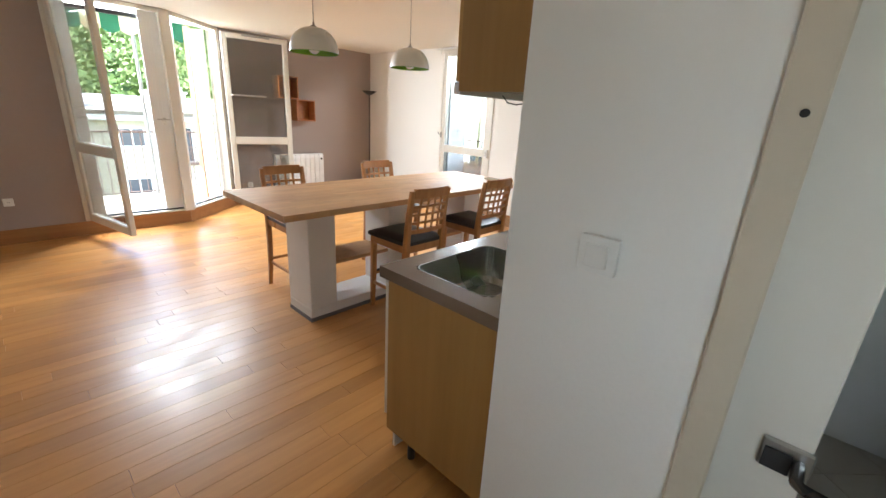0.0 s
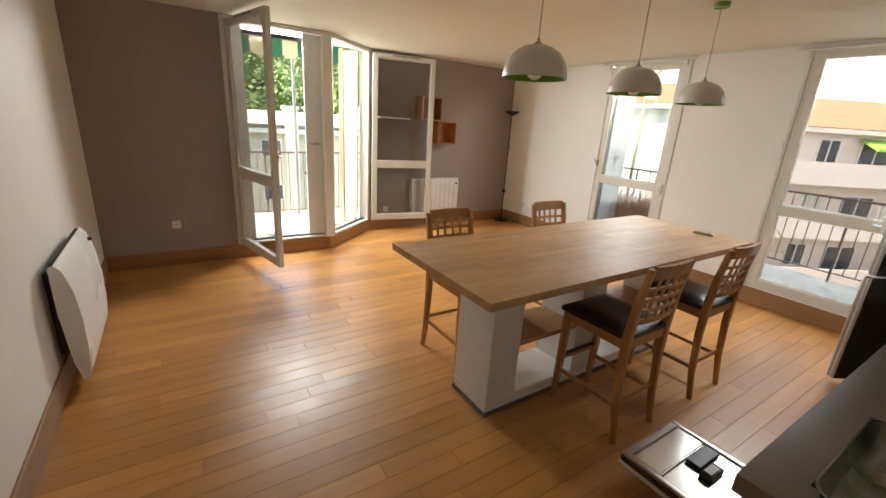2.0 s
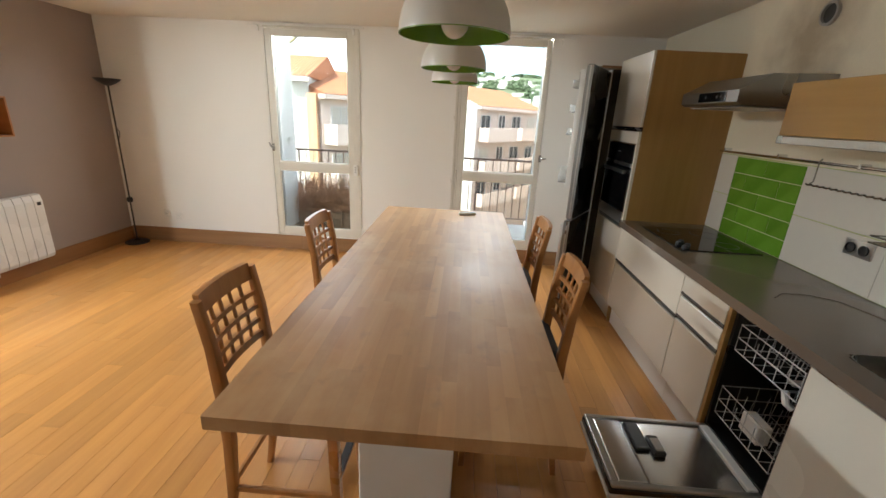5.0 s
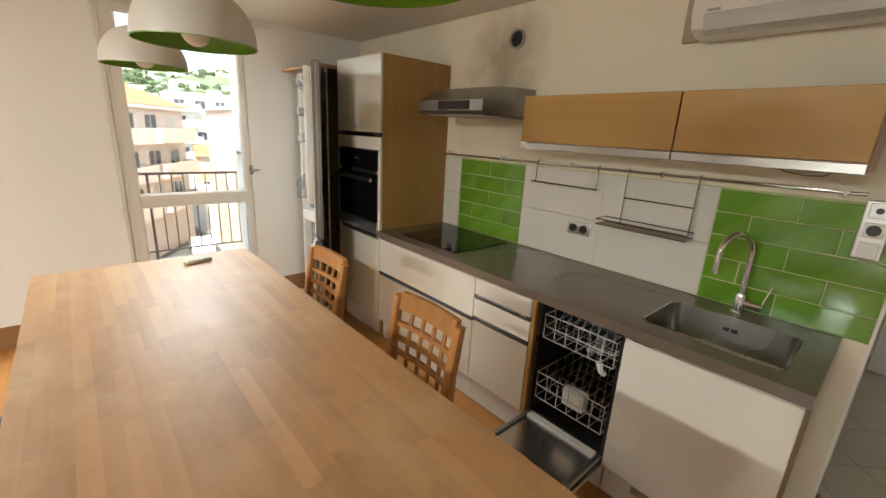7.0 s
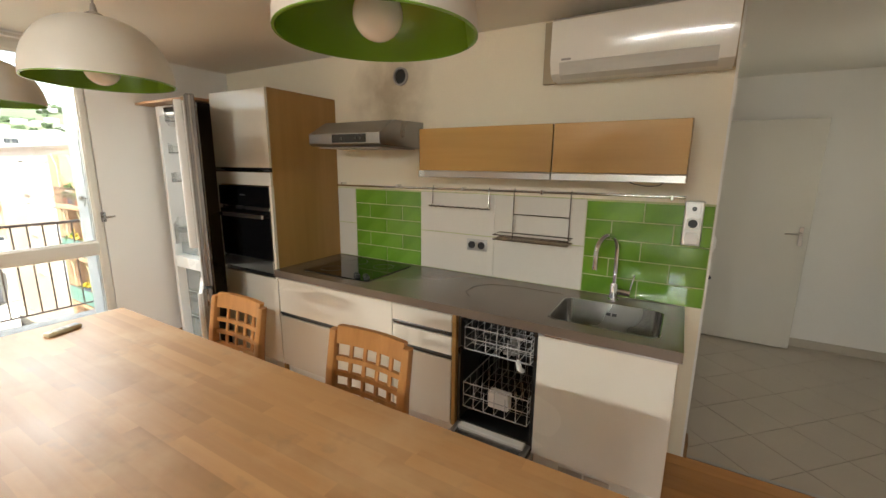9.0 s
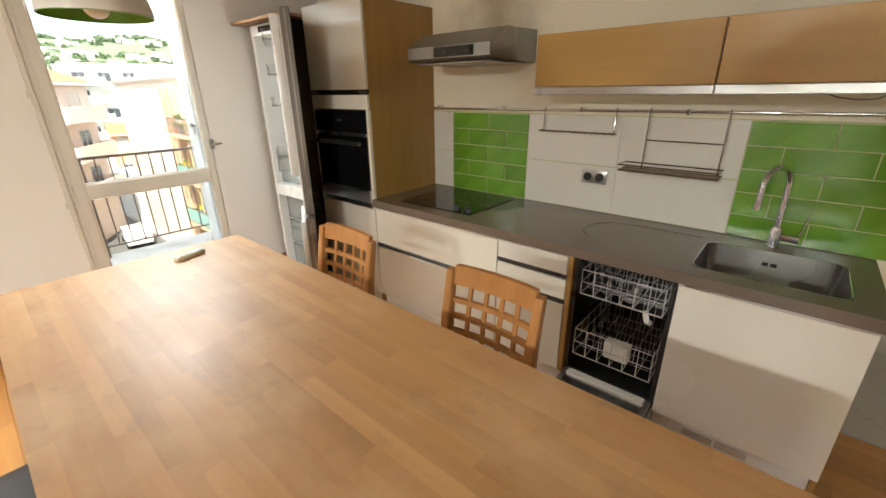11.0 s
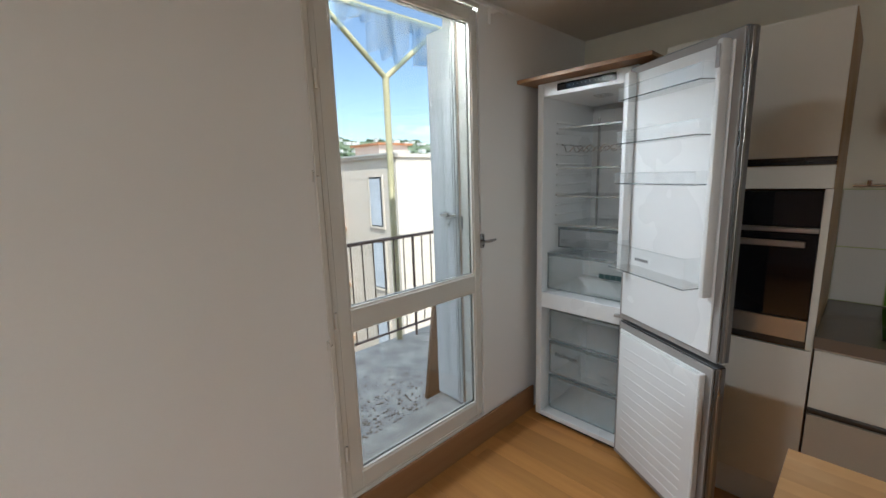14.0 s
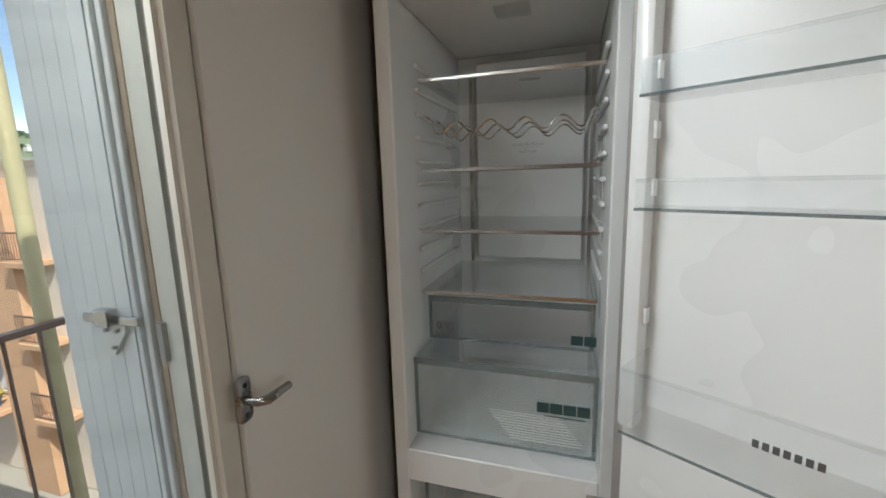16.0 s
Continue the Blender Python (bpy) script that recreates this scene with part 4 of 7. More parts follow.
def carcass(parent, y0, y1, z0, z1):
    return part("body", boxes((FX + 0.022, K_X - 0.002, y0 + 0.001, y0 + 0.018, z0, z1), (FX + 0.022, K_X - 0.002, y1 - 0.018, y1 - 0.001, z0, z1),
                              (K_X - 0.012, K_X - 0.002, y0 + 0.018, y1 - 0.018, z0, z1), (FX + 0.03, K_X - 0.012, y0 + 0.018, y1 - 0.018, z0, z0 + 0.018)), CREAM, parent)


def plinth(parent, y0, y1):
    return part("plinth", boxes((FX + 0.045, FX + 0.06, y0, y1, 0.0, 0.165), bev=0.001), PVC, parent, "white toe-kick plinth")


sinkunit = thing("base_cabinet", (-0.8, 1.74, 0), "cream gloss sink cabinet with oak end panel", "cabinet", group="kitchen base units")
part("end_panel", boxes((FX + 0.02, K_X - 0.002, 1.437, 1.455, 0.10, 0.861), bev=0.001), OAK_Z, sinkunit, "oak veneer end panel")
carcass(sinkunit, 1.456, 2.045, 0.17, 0.70)
front(sinkunit, 1.437, 2.045, 0.175, 0.842)
part("steel_edge", boxes((FX - 0.001, FX + 0.02, 1.44, 2.045, 0.8425, 0.860)), STEEL, sinkunit)
plinth(sinkunit, 1.456, 2.045)
for k in range(2):
    part("vent_grille", boxes((FX + 0.041, FX + 0.0448, 1.66 + k * 0.13, 1.78 + k * 0.13, 0.09, 0.125), bev=0.001), STEEL, sinkunit)
part("cabinet_foot", rod((-0.95, 1.47, 0.0), (-0.95, 1.47, 0.17), 0.018, 10), BLACK, sinkunit)

drawers = thing("drawer_unit", (-0.8, 2.75, 0), "cream gloss drawer unit with dark grip rails", "cabinet", group="kitchen base units")
carcass(drawers, 2.535, 2.95, 0.17, 0.858)
for z0, z1 in ((0.745, 0.845), (0.605, 0.715), (0.175, 0.573)):
    front(drawers, 2.535, 2.95, z0, z1, name="drawer_front")
for z in (0.732, 0.590):
    grip(drawers, 2.535, 2.95, z)
part("steel_edge", boxes((FX + 0.004, FX + 0.02, 2.535, 2.95, 0.846, 0.860)), STEEL, drawers)
plinth(drawers, 2.51, 2.95)
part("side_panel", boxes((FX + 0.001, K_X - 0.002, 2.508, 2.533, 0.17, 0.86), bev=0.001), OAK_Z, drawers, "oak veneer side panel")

hobunit = thing("drawer_unit", (-0.8, 3.47, 0), "wide cream gloss pan drawer unit under the hob", "cabinet", group="kitchen base units")
carcass(hobunit, 2.952, 3.985, 0.17, 0.80)
for z0, z1 in ((0.59, 0.845), (0.175, 0.558)):
    front(hobunit, 2.952, 3.985, z0, z1, name="drawer_front")
grip(hobunit, 2.952, 3.985, 0.575)
part("steel_edge", boxes((FX + 0.004, FX + 0.02, 2.952, 3.985, 0.846, 0.860)), STEEL, hobunit)
plinth(hobunit, 2.952, 3.985)

# worktop with a cut-out for the sink
SX0, SX1, SY0, SY1 = -1.035, -0.632, 1.518, 2.03
wt = thing("worktop", (-0.8, 2.7, 0.861), "brown quartz worktop with engraved drainer", "worktop")
slab = bmesh.new()
gx, gy = (-1.137, SX0, SX1, K_X - 0.001), (1.425, SY0, SY1, 3.988)
grid = {(i, j, k): slab.verts.new((gx[i], gy[j], (0.862, CT)[k])) for i in range(4) for j in range(4) for k in range(2)}
for i in range(3):
    for j in range(3):
        if (i, j) != (1, 1):
            for k in range(2):
                slab.faces.new([grid[i + a, j + b, k] for a, b in ((0, 0), (1, 0), (1, 1), (0, 1))])
for k in range(3):
    for p, q in (((k, 0), (k + 1, 0)), ((k, 3), (k + 1, 3)), ((0, k), (0, k + 1)), ((3, k), (3, k + 1))):
        slab.faces.new((grid[(*p, 0)], grid[(*q, 0)], grid[(*q, 1)], grid[(*p, 1)]))
for p, q in (((1, 1), (2, 1)), ((2, 1), (2, 2)), ((2, 2), (1, 2)), ((1, 2), (1, 1))):
    slab.faces.new((grid[(*p, 0)], grid[(*q, 0)], grid[(*q, 1)], grid[(*p, 1)]))
part("slab", slab, QUARTZ, wt)
gr = bmesh.new()
sweep(gr, [(-0.60, 2.06, CT), (-0.60, 2.36, CT), (-0.64, 2.52, CT), (-0.74, 2.58, CT), (-0.86, 2.58, CT), (-0.93, 2.52, CT)], 0.004, 6)
part("drainer_line", gr, QUARTZ, wt)

sk = thing("sink", (-0.77, 1.755, 0.74), "brushed steel inset sink bowl with overflow", "sink")
b = bmesh.new()
outl = [round_rect(SX0, SX1, SY0, SY1, 0.055), round_rect(SX0 + 0.004, SX1 - 0.004, SY0 + 0.004, SY1 - 0.004, 0.052), round_rect(SX0 + 0.012, SX1 - 0.012, SY0 + 0.012, SY1 - 0.012, 0.05), round_rect(SX0 + 0.035, SX1 - 0.035, SY0 + 0.035, SY1 - 0.035, 0.05)]
zs = (CT + 0.0015, CT + 0.001, 0.76, 0.735)
loops = [[b.verts.new((x, y, z)) for x, y in o] for o, z in zip(outl, zs)]
for p, q in zip(loops, loops[1:]):
    for k in range(len(p)):
        b.faces.new((p[k], p[(k + 1) % len(p)], q[(k + 1) % len(p)], q[k]))
b.faces.new(loops[-1])
part("bowl", b, surface("sink_steel", (0.54, 0.53, 0.51), 0.27, metal=1.0, vary=0.12, fine=140, bump=0.05), sk, smooth=True)
for x in (SX0 - 0.001, SX1 - 0.02):
    for y in (SY0 - 0.001, SY1 - 0.02):
        part("corner_fill", boxes((x, x + 0.021, y, y + 0.021, 0.85, CT - 0.0005)), QUARTZ, sk)
part("drain", lathe(bmesh.new(), [(0.04, 0.7362), (0.04, 0.738), (0.03, 0.738), (0.012, 0.7365)], 20, (-0.84, 1.774, 0)), CHROME, sk, smooth=True)
for k in (-0.016, 0.016):
    part("overflow_slot", boxes((SX1 - 0.017, SX1 - 0.0135, 1.774 + k - 0.012, 1.774 + k + 0.012, 0.845, 0.862)), BLACK, sk)

tap = thing("tap", (-0.548, 1.785, CT), "tall chrome swan neck mixer tap", "tap")
part("body", lathe(bmesh.new(), [(0.03, CT), (0.03, CT + 0.006), (0.024, CT + 0.01), (0.024, CT + 0.085), (0.018, CT + 0.10)], 24, (-0.548, 1.785, 0)), CHROME, tap, smooth=True)
pts = [(-0.548, 1.785, CT + 0.095), (-0.548, 1.787, CT + 0.29)]
for k in range(1, 11):
    a = radians(180 * k / 10)
    pts.append((-0.548 - 0.085 * (1 - math.cos(a)), 1.787 + 0.042 * (1 - math.cos(a)), CT + 0.29 + 0.095 * math.sin(a)))
pts.append((pts[-1][0], pts[-1][1], CT + 0.23))
part("spout", sweep(bmesh.new(), pts, 0.0125, 12), CHROME, tap, smooth=True)
part("nozzle", rod((pts[-1][0], pts[-1][1], CT + 0.23), (pts[-1][0], pts[-1][1], CT + 0.205), 0.0135, 14), CHROME, tap, smooth=True)
part("mixer_body", rod((-0.548, 1.765, CT + 0.055), (-0.558, 1.695, CT + 0.055), 0.019, 16), CHROME, tap, smooth=True)
part("lever", rod((-0.558, 1.702, CT + 0.065), (-0.528, 1.685, CT + 0.155), 0.004, 8), CHROME, tap, smooth=True)

hob = thing("hob", (-0.77, 3.51, CT), "black glass ceramic hob with knobs", "hob")
part("glass", boxes((-1.03, -0.52, 3.215, 3.80, CT + 0.0005, CT + 0.006), bev=0.002), BLACKGLASS, hob)
for k in range(4):
    part("knob", lathe(bmesh.new(), [(0.019, CT + 0.006), (0.018, CT + 0.022), (0.015, CT + 0.026)], 18, (-0.985 + 0.0 * k + 0.035 * (k % 2), 3.25 + 0.042 * k, 0)), BLACK, hob, smooth=True)
for x, y, r in ((-0.66, 3.64, 0.09), (-0.90, 3.66, 0.075), (-0.66, 3.37, 0.075)):
    part("zone_ring", lathe(bmesh.new(), [(r, CT + 0.0062), (r, CT + 0.0066), (r - 0.003, CT + 0.0066), (r - 0.003, CT + 0.0062)], 40, (x, y, 0), cap=False), DARKSTEEL, hob)

# ---- dishwasher, open ----
dw = thing("dishwasher", (-0.8, 2.28, 0), "narrow integrated dishwasher with its door folded down", "dishwasher")
D0, D1 = 2.052, 2.503
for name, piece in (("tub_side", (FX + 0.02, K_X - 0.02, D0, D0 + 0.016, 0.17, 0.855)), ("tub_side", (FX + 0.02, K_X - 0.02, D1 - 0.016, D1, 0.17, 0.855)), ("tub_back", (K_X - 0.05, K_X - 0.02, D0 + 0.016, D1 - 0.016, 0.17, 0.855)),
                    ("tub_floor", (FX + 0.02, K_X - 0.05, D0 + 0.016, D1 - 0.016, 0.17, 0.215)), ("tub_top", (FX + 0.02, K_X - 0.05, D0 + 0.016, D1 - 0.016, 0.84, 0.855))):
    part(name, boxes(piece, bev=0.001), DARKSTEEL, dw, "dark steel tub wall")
part("plinth", boxes((FX + 0.045, FX + 0.06, D0, D1 + 0.005, 0.0, 0.15)), PVC, dw)


def basket(parent, z, h, y0, y1, x0, x1, name, droop=0.0):
    bk = bmesh.new()
    for zz in (z, z + h * 0.5, z + h):
        sweep(bk, [(x0, y0, zz), (x1, y0, zz), (x1, y1, zz), (x0, y1, zz)], 0.0032, 5, closed=True)
    for k in range(7):
        y = y0 + (y1 - y0) * k / 6
        sweep(bk, [(x0, y, z + h * (0.8 + 0.2 * (k % 2))), (x0, y, z), (x1, y, z), (x1, y, z + h)], 0.0024, 4)
    for k in range(7):
        x = x0 + (x1 - x0) * k / 6
        sweep(bk, [(x, y0, z + h), (x, y0, z), (x, y1, z), (x, y1, z + h)], 0.0022, 4)
    for i in range(4):
        for j in range(9):
            x, y = x0 + (x1 - x0) * (i + 1) / 5, y0 + (y1 - y0) * (j + 0.5) / 9
            sweep(bk, [(x, y, z), (x + 0.012, y, z + h * 0.75)], 0.002, 4)
    return part(name, bk, WIRE, parent, "grey wire rack", smooth=True)


basket(dw, 0.655, 0.13, D0 + 0.035, D1 - 0.035, FX + 0.035, K_X - 0.09, "upper_basket")
basket(dw, 0.30, 0.15, D0 + 0.035, D1 - 0.035, FX + 0.03, K_X - 0.09, "lower_basket")
part("spray_arm", boxes((FX + 0.16, K_X - 0.2, 2.25, 2.29, 0.61, 0.628), bev=0.005), GREYPVC, dw)
part("spray_hub", rod((-0.82, 2.27, 0.56), (-0.82, 2.27, 0.655), 0.022, 12), GREYPVC, dw)
part("cutlery_box", boxes((FX + 0.04, FX + 0.10, 2.20, 2.32, 0.335, 0.43), bev=0.006), PVC, dw, "white plastic cutlery box")
part("cup_rest", sweep(bmesh.new(), [(FX + 0.05, 2.16, 0.65), (FX + 0.06, 2.15, 0.60), (FX + 0.08, 2.14, 0.585)], 0.014, 8), PVC, dw)
DZ = 0.196
BRIGHTSTEEL = surface("bright_steel", (0.72, 0.71, 0.69), 0.22, metal=1.0, vary=0.06, fine=120, bump=0.03)
door = part("door", boxes((-1.715, -1.085, D0 + 0.002, D1 - 0.002, DZ - 0.045, DZ - 0.012), bev=0.006), DARKSTEEL, dw, "open dishwasher door, steel inner side up")
rim = bmesh.new()
for a in ((-1.71, -1.09, D0 + 0.004, D0 + 0.03), (-1.71, -1.09, D1 - 0.03, D1 - 0.004), (-1.71, -1.675, D0 + 0.03, D1 - 0.03)):
    box(rim, *a, DZ - 0.013, DZ + 0.006)
bevel(rim, 0.006, 2)
part("door_rim", rim, STEEL, door)
part("inner_plate", boxes((-1.672, -1.54, D0 + 0.034, D1 - 0.034, DZ - 0.013, DZ + 0.002), bev=0.006, seg=2), BRIGHTSTEEL, door)
part("inner_plate", boxes((-1.535, -1.14, D0 + 0.034, D1 - 0.034, DZ - 0.013, DZ - 0.004), bev=0.004), BRIGHTSTEEL, door)
part("threshold", boxes((-1.135, -1.09, D0 + 0.03, D1 - 0.03, DZ - 0.012, DZ + 0.012), bev=0.004), PVC, door, "white threshold strip")
disp = part("detergent_box", boxes((-1.53, -1.46, 2.27, 2.45, DZ - 0.004, DZ + 0.016), (-1.455, -1.40, 2.24, 2.36, DZ - 0.004, DZ + 0.022), bev=0.006), BLACK, door, "black detergent dispenser")
part("dispenser_lid", boxes((-1.448, -1.408, 2.25, 2.33, DZ + 0.0225, DZ + 0.032), bev=0.004), GREYPVC, disp)
part("furniture_front", boxes((-1.72, -1.06, D0 + 0.001, D1 - 0.001, DZ - 0.066, DZ - 0.046), bev=0.002), CREAM, dw, "cream front panel under the door")

# ---- tall oven housing ----
tall = thing("oven_housing", (-0.8, 4.31, 0), "tall cream gloss oven cabinet with oak side", "cabinet")
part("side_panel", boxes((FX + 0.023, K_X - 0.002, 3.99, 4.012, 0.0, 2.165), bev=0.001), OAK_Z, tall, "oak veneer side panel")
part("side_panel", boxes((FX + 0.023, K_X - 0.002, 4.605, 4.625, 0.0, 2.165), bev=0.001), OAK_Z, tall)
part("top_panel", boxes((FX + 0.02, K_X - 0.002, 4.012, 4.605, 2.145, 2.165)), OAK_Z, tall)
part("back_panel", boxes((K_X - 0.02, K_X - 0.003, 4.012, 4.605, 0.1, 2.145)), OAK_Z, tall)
front(tall, 3.99, 4.625, 0.175, 0.832)
front(tall, 3.99, 4.625, 1.507, 1.598, name="panel")
front(tall, 3.99, 4.625, 1.632, 2.163)
grip(tall, 3.99, 4.625, 1.617)
part("shelf", boxes((FX + 0.005, K_X - 0.02, 4.012, 4.605, 0.84, 0.868)), DARKSTEEL, tall)
part("plinth", boxes((FX + 0.045, FX + 0.06, 4.012, 4.605, 0, 0.165)), PVC, tall)

for y0, y1 in ((3.99, 4.0145), (4.602, 4.625)):
    part("edge_band", boxes((FX + 0.001, FX + 0.0225, y0, y1, 0.834, 1.5055), bev=0.001), CREAM, tall, "cream edge band beside the oven")

oven = thing("oven", (-0.85, 4.31, 0.87), "built-in black glass oven with steel trims", "oven")
part("body", boxes((FX + 0.016, K_X - 0.08, 4.016, 4.60, 0.872, 1.498)), DARKSTEEL, oven)
part("control_panel", boxes((FX - 0.006, FX + 0.015, 4.016, 4.60, 1.352, 1.498), bev=0.002), BLACKGLASS, oven)
part("trim", boxes((FX - 0.008, FX + 0.015, 4.016, 4.60, 1.328, 1.349), bev=0.002), STEEL, oven)
odoor = part("oven_door", boxes((FX - 0.008, FX + 0.015, 4.016, 4.60, 0.965, 1.325), bev=0.003), BLACKGLASS, oven)
part("door_base", boxes((FX - 0.008, FX + 0.015, 4.016, 4.60, 0.872, 0.962), bev=0.002), STEEL, oven)
part("handle", boxes((FX - 0.048, FX - 0.03, 4.05, 4.56, 1.272, 1.298), (FX - 0.03, FX - 0.008, 4.08, 4.10, 1.275, 1.295), (FX - 0.03, FX - 0.008, 4.51, 4.53, 1.275, 1.295), bev=0.003), STEEL, odoor)
part("badge", boxes((FX - 0.0075, FX - 0.0062, 4.28, 4.34, 1.43, 1.436)), STEEL, oven)

# ---- wall cabinets ----
WX = -0.835
for ya, yb in ((1.495, 2.108), (2.112, 2.936)):
    wc = thing("wall_cabinet", (-0.65, (ya + yb) / 2, 1.6), "oak fronted wall cabinet with steel bottom edge", "cabinet", group="kitchen wall units")
    part("body", boxes((WX + 0.02, K_X - 0.001, ya, yb, 1.615, 1.875), bev=0.001), CREAM, wc)
    part("door", boxes((WX, WX + 0.019, ya + 0.001, yb - 0.001, 1.632, 1.878), bev=0.002), OAK, wc, "oak veneer lift-up door")
    part("grip_rail", boxes((WX - 0.006, WX + 0.022, ya, yb, 1.592, 1.63), bev=0.003), STEEL, wc, "brushed steel bottom grip rail")
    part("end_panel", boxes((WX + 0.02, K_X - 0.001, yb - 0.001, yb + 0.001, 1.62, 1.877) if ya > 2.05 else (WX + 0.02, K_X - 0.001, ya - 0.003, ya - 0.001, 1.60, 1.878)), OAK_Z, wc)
wire = thing("loose_wire", (-0.7, 1.65, 1.57), "thin loose wire hanging under the wall cabinet", "cable")
part("wire", sweep(bmesh.new(), [(-0.70, 1.76, 1.594), (-0.70, 1.72, 1.578), (-0.70, 1.66, 1.570), (-0.70, 1.61, 1.574), (-0.70, 1.58, 1.594)], 0.0022, 5), BLACK, wire)
tape = solid("cable_tray", boxes((-0.72, -0.50, 1.50, 1.70, 1.8795, 1.888), bev=0.002), BLACK, "flat black tray lying on the wall cabinet", "tray")

# ---- cooker hood ----
hd = thing("cooker_hood", (-0.7, 3.4, 1.75), "slim brushed steel cooker hood", "cooker hood")
part("canopy", prism(bmesh.new(), [(K_X - 0.001, 1.775), (-0.935, 1.782), (-0.955, 1.795), (-0.955, 1.858), (-0.80, 1.945), (K_X - 0.001, 1.955)], "Y", 3.148, 3.760), surface("hood_steel", (0.36, 0.355, 0.345), 0.32, metal=1.0, vary=0.12, fine=120, bump=0.05), hd)
panel = part("control_panel", boxes((-0.9585, -0.9552, 3.255, 3.545, 1.80, 1.853), bev=0.001), BLACKGLASS, hd)
for y in (3.30, 3.34, 3.46):
    part("button", rod((-0.9586, y, 1.826), (-0.9625, y, 1.826), 0.008, 10), DARKSTEEL, panel)
part("filter", boxes((-0.90, -0.52, 3.18, 3.73, 1.768, 1.7745)), GREYPVC, hd)
hole = thing("wall_duct", (K_X, 3.337, 2.28), "open round duct hole high in the wall", "duct")
b = bmesh.new()
lathe(b, [(0.062, 0.0), (0.062, 0.018), (0.050, 0.018), (0.050, 0.001)], 24, cap=False)
bmesh.ops.rotate(b, verts=b.verts[:], cent=(0, 0, 0), matrix=Matrix.Rotation(radians(-90), 3, "Y"))
bmesh.ops.translate(b, verts=b.verts[:], vec=(K_X - 0.0005, 3.337, 2.28))
part("sleeve", b, GREYPVC, hole)
# black disc on the uncut wall: the shade inside the duct as colour
part("opening", rod((K_X - 0.0008, 3.337, 2.28), (K_X - 0.003, 3.337, 2.28), 0.0505, 24), BLACK, hole)

# ---- air conditioner ----
ACWHITE = surface("glossy_white_plastic", (0.80, 0.77, 0.70), 0.16, vary=0.03, bump=0.0, coat=0.3)
ac = thing("air_conditioner", (-0.56, 1.79, 2.11), "white split air conditioner near the ceiling", "air conditioner")
prof = [(K_X - 0.03, 2.435), (K_X - 0.17, 2.435), (K_X - 0.20, 2.415), (K_X - 0.205, 2.215), (K_X - 0.18, 2.155), (K_X - 0.12, 2.13), (K_X - 0.03, 2.13)]
part("body", prism(bmesh.new(), prof, "Y", 1.365, 2.20), ACWHITE, ac, smooth=True)
part("flap", prism(bmesh.new(), [(K_X - 0.2045, 2.208), (K_X - 0.2075, 2.205), (K_X - 0.188, 2.151), (K_X - 0.15, 2.133), (K_X - 0.146, 2.129), (K_X - 0.19, 2.145)], "Y", 1.43, 2.15), surface("grey_flap", (0.58, 0.56, 0.51), 0.35), ac)
part("mounting_board", boxes((K_X - 0.03, K_X - 0.001, 1.35, 2.29, 2.135, 2.47), bev=0.002), surface("bare_chipboard", (0.42, 0.34, 0.23), 0.8), ac, "bare chipboard backing")
part("badge", boxes((K_X - 0.2065, K_X - 0.2052, 2.09, 2.14, 2.215, 2.225)), GREYPVC, ac)

# ---- utensil rail ----
RX = -0.505
rail = thing("utensil_rail", (RX, 2.7, 1.50), "long chrome utensil rail on the wall", "rail")
part("tube", rod((RX, 1.485, 1.512), (RX, 3.955, 1.495), 0.008, 12), CHROME, rail, smooth=True)
for y in (1.55, 2.25, 2.8, 3.35, 3.9):
    part("bracket", boxes((RX - 0.01, K_X - 0.0005, y - 0.008, y + 0.008, 1.492, 1.52), bev=0.003), CHROME, rail)
kr = thing("hook_rack", (RX, 2.81, 1.36), "chrome rack with a row of hooks hanging from the rail", "rack")
b = bmesh.new()
for y in (2.60, 3.03):
    sweep(b, [(RX, y, 1.52), (RX - 0.012, y, 1.505), (RX - 0.012, y, 1.40), (RX - 0.03, y, 1.385)], 0.004, 6)
part("hanger", b, RACKCHROME, kr, smooth=True)
pts = [(RX - 0.03 - 0.007 * (k % 2), 2.58 + 0.47 * k / 24, 1.385 - 0.005 * (k % 2)) for k in range(25)]
part("hook_bar", sweep(bmesh.new(), pts, 0.005, 6), RACKCHROME, kr, smooth=True)
sr = thing("wire_shelf", (RX - 0.06, 2.245, 1.2), "chrome wire shelf hanging from the rail", "rack")
b = bmesh.new()
for y in (2.07, 2.425):
    sweep(b, [(RX, y, 1.52), (RX - 0.012, y, 1.508), (RX - 0.012, y, 1.21), (RX - 0.02, y, 1.205)], 0.004, 6)
sweep(b, [(RX - 0.012, 2.07, 1.36), (RX - 0.012, 2.425, 1.36)], 0.004, 6)
part("hanger", b, RACKCHROME, sr, smooth=True)
b = bmesh.new()
for z in (1.205, 1.235):
    sweep(b, [(RX + 0.01, 2.05, z), (RX + 0.01, 2.52, z), (RX - 0.11, 2.52, z), (RX - 0.11, 2.05, z)], 0.004, 6, closed=True)
for k in range(7):
    x = RX - 0.01 - 0.015 * k
    sweep(b, [(x, 2.05, 1.205), (x, 2.52, 1.205)], 0.0025, 5)
part("tray", b, RACKCHROME, sr, smooth=True)

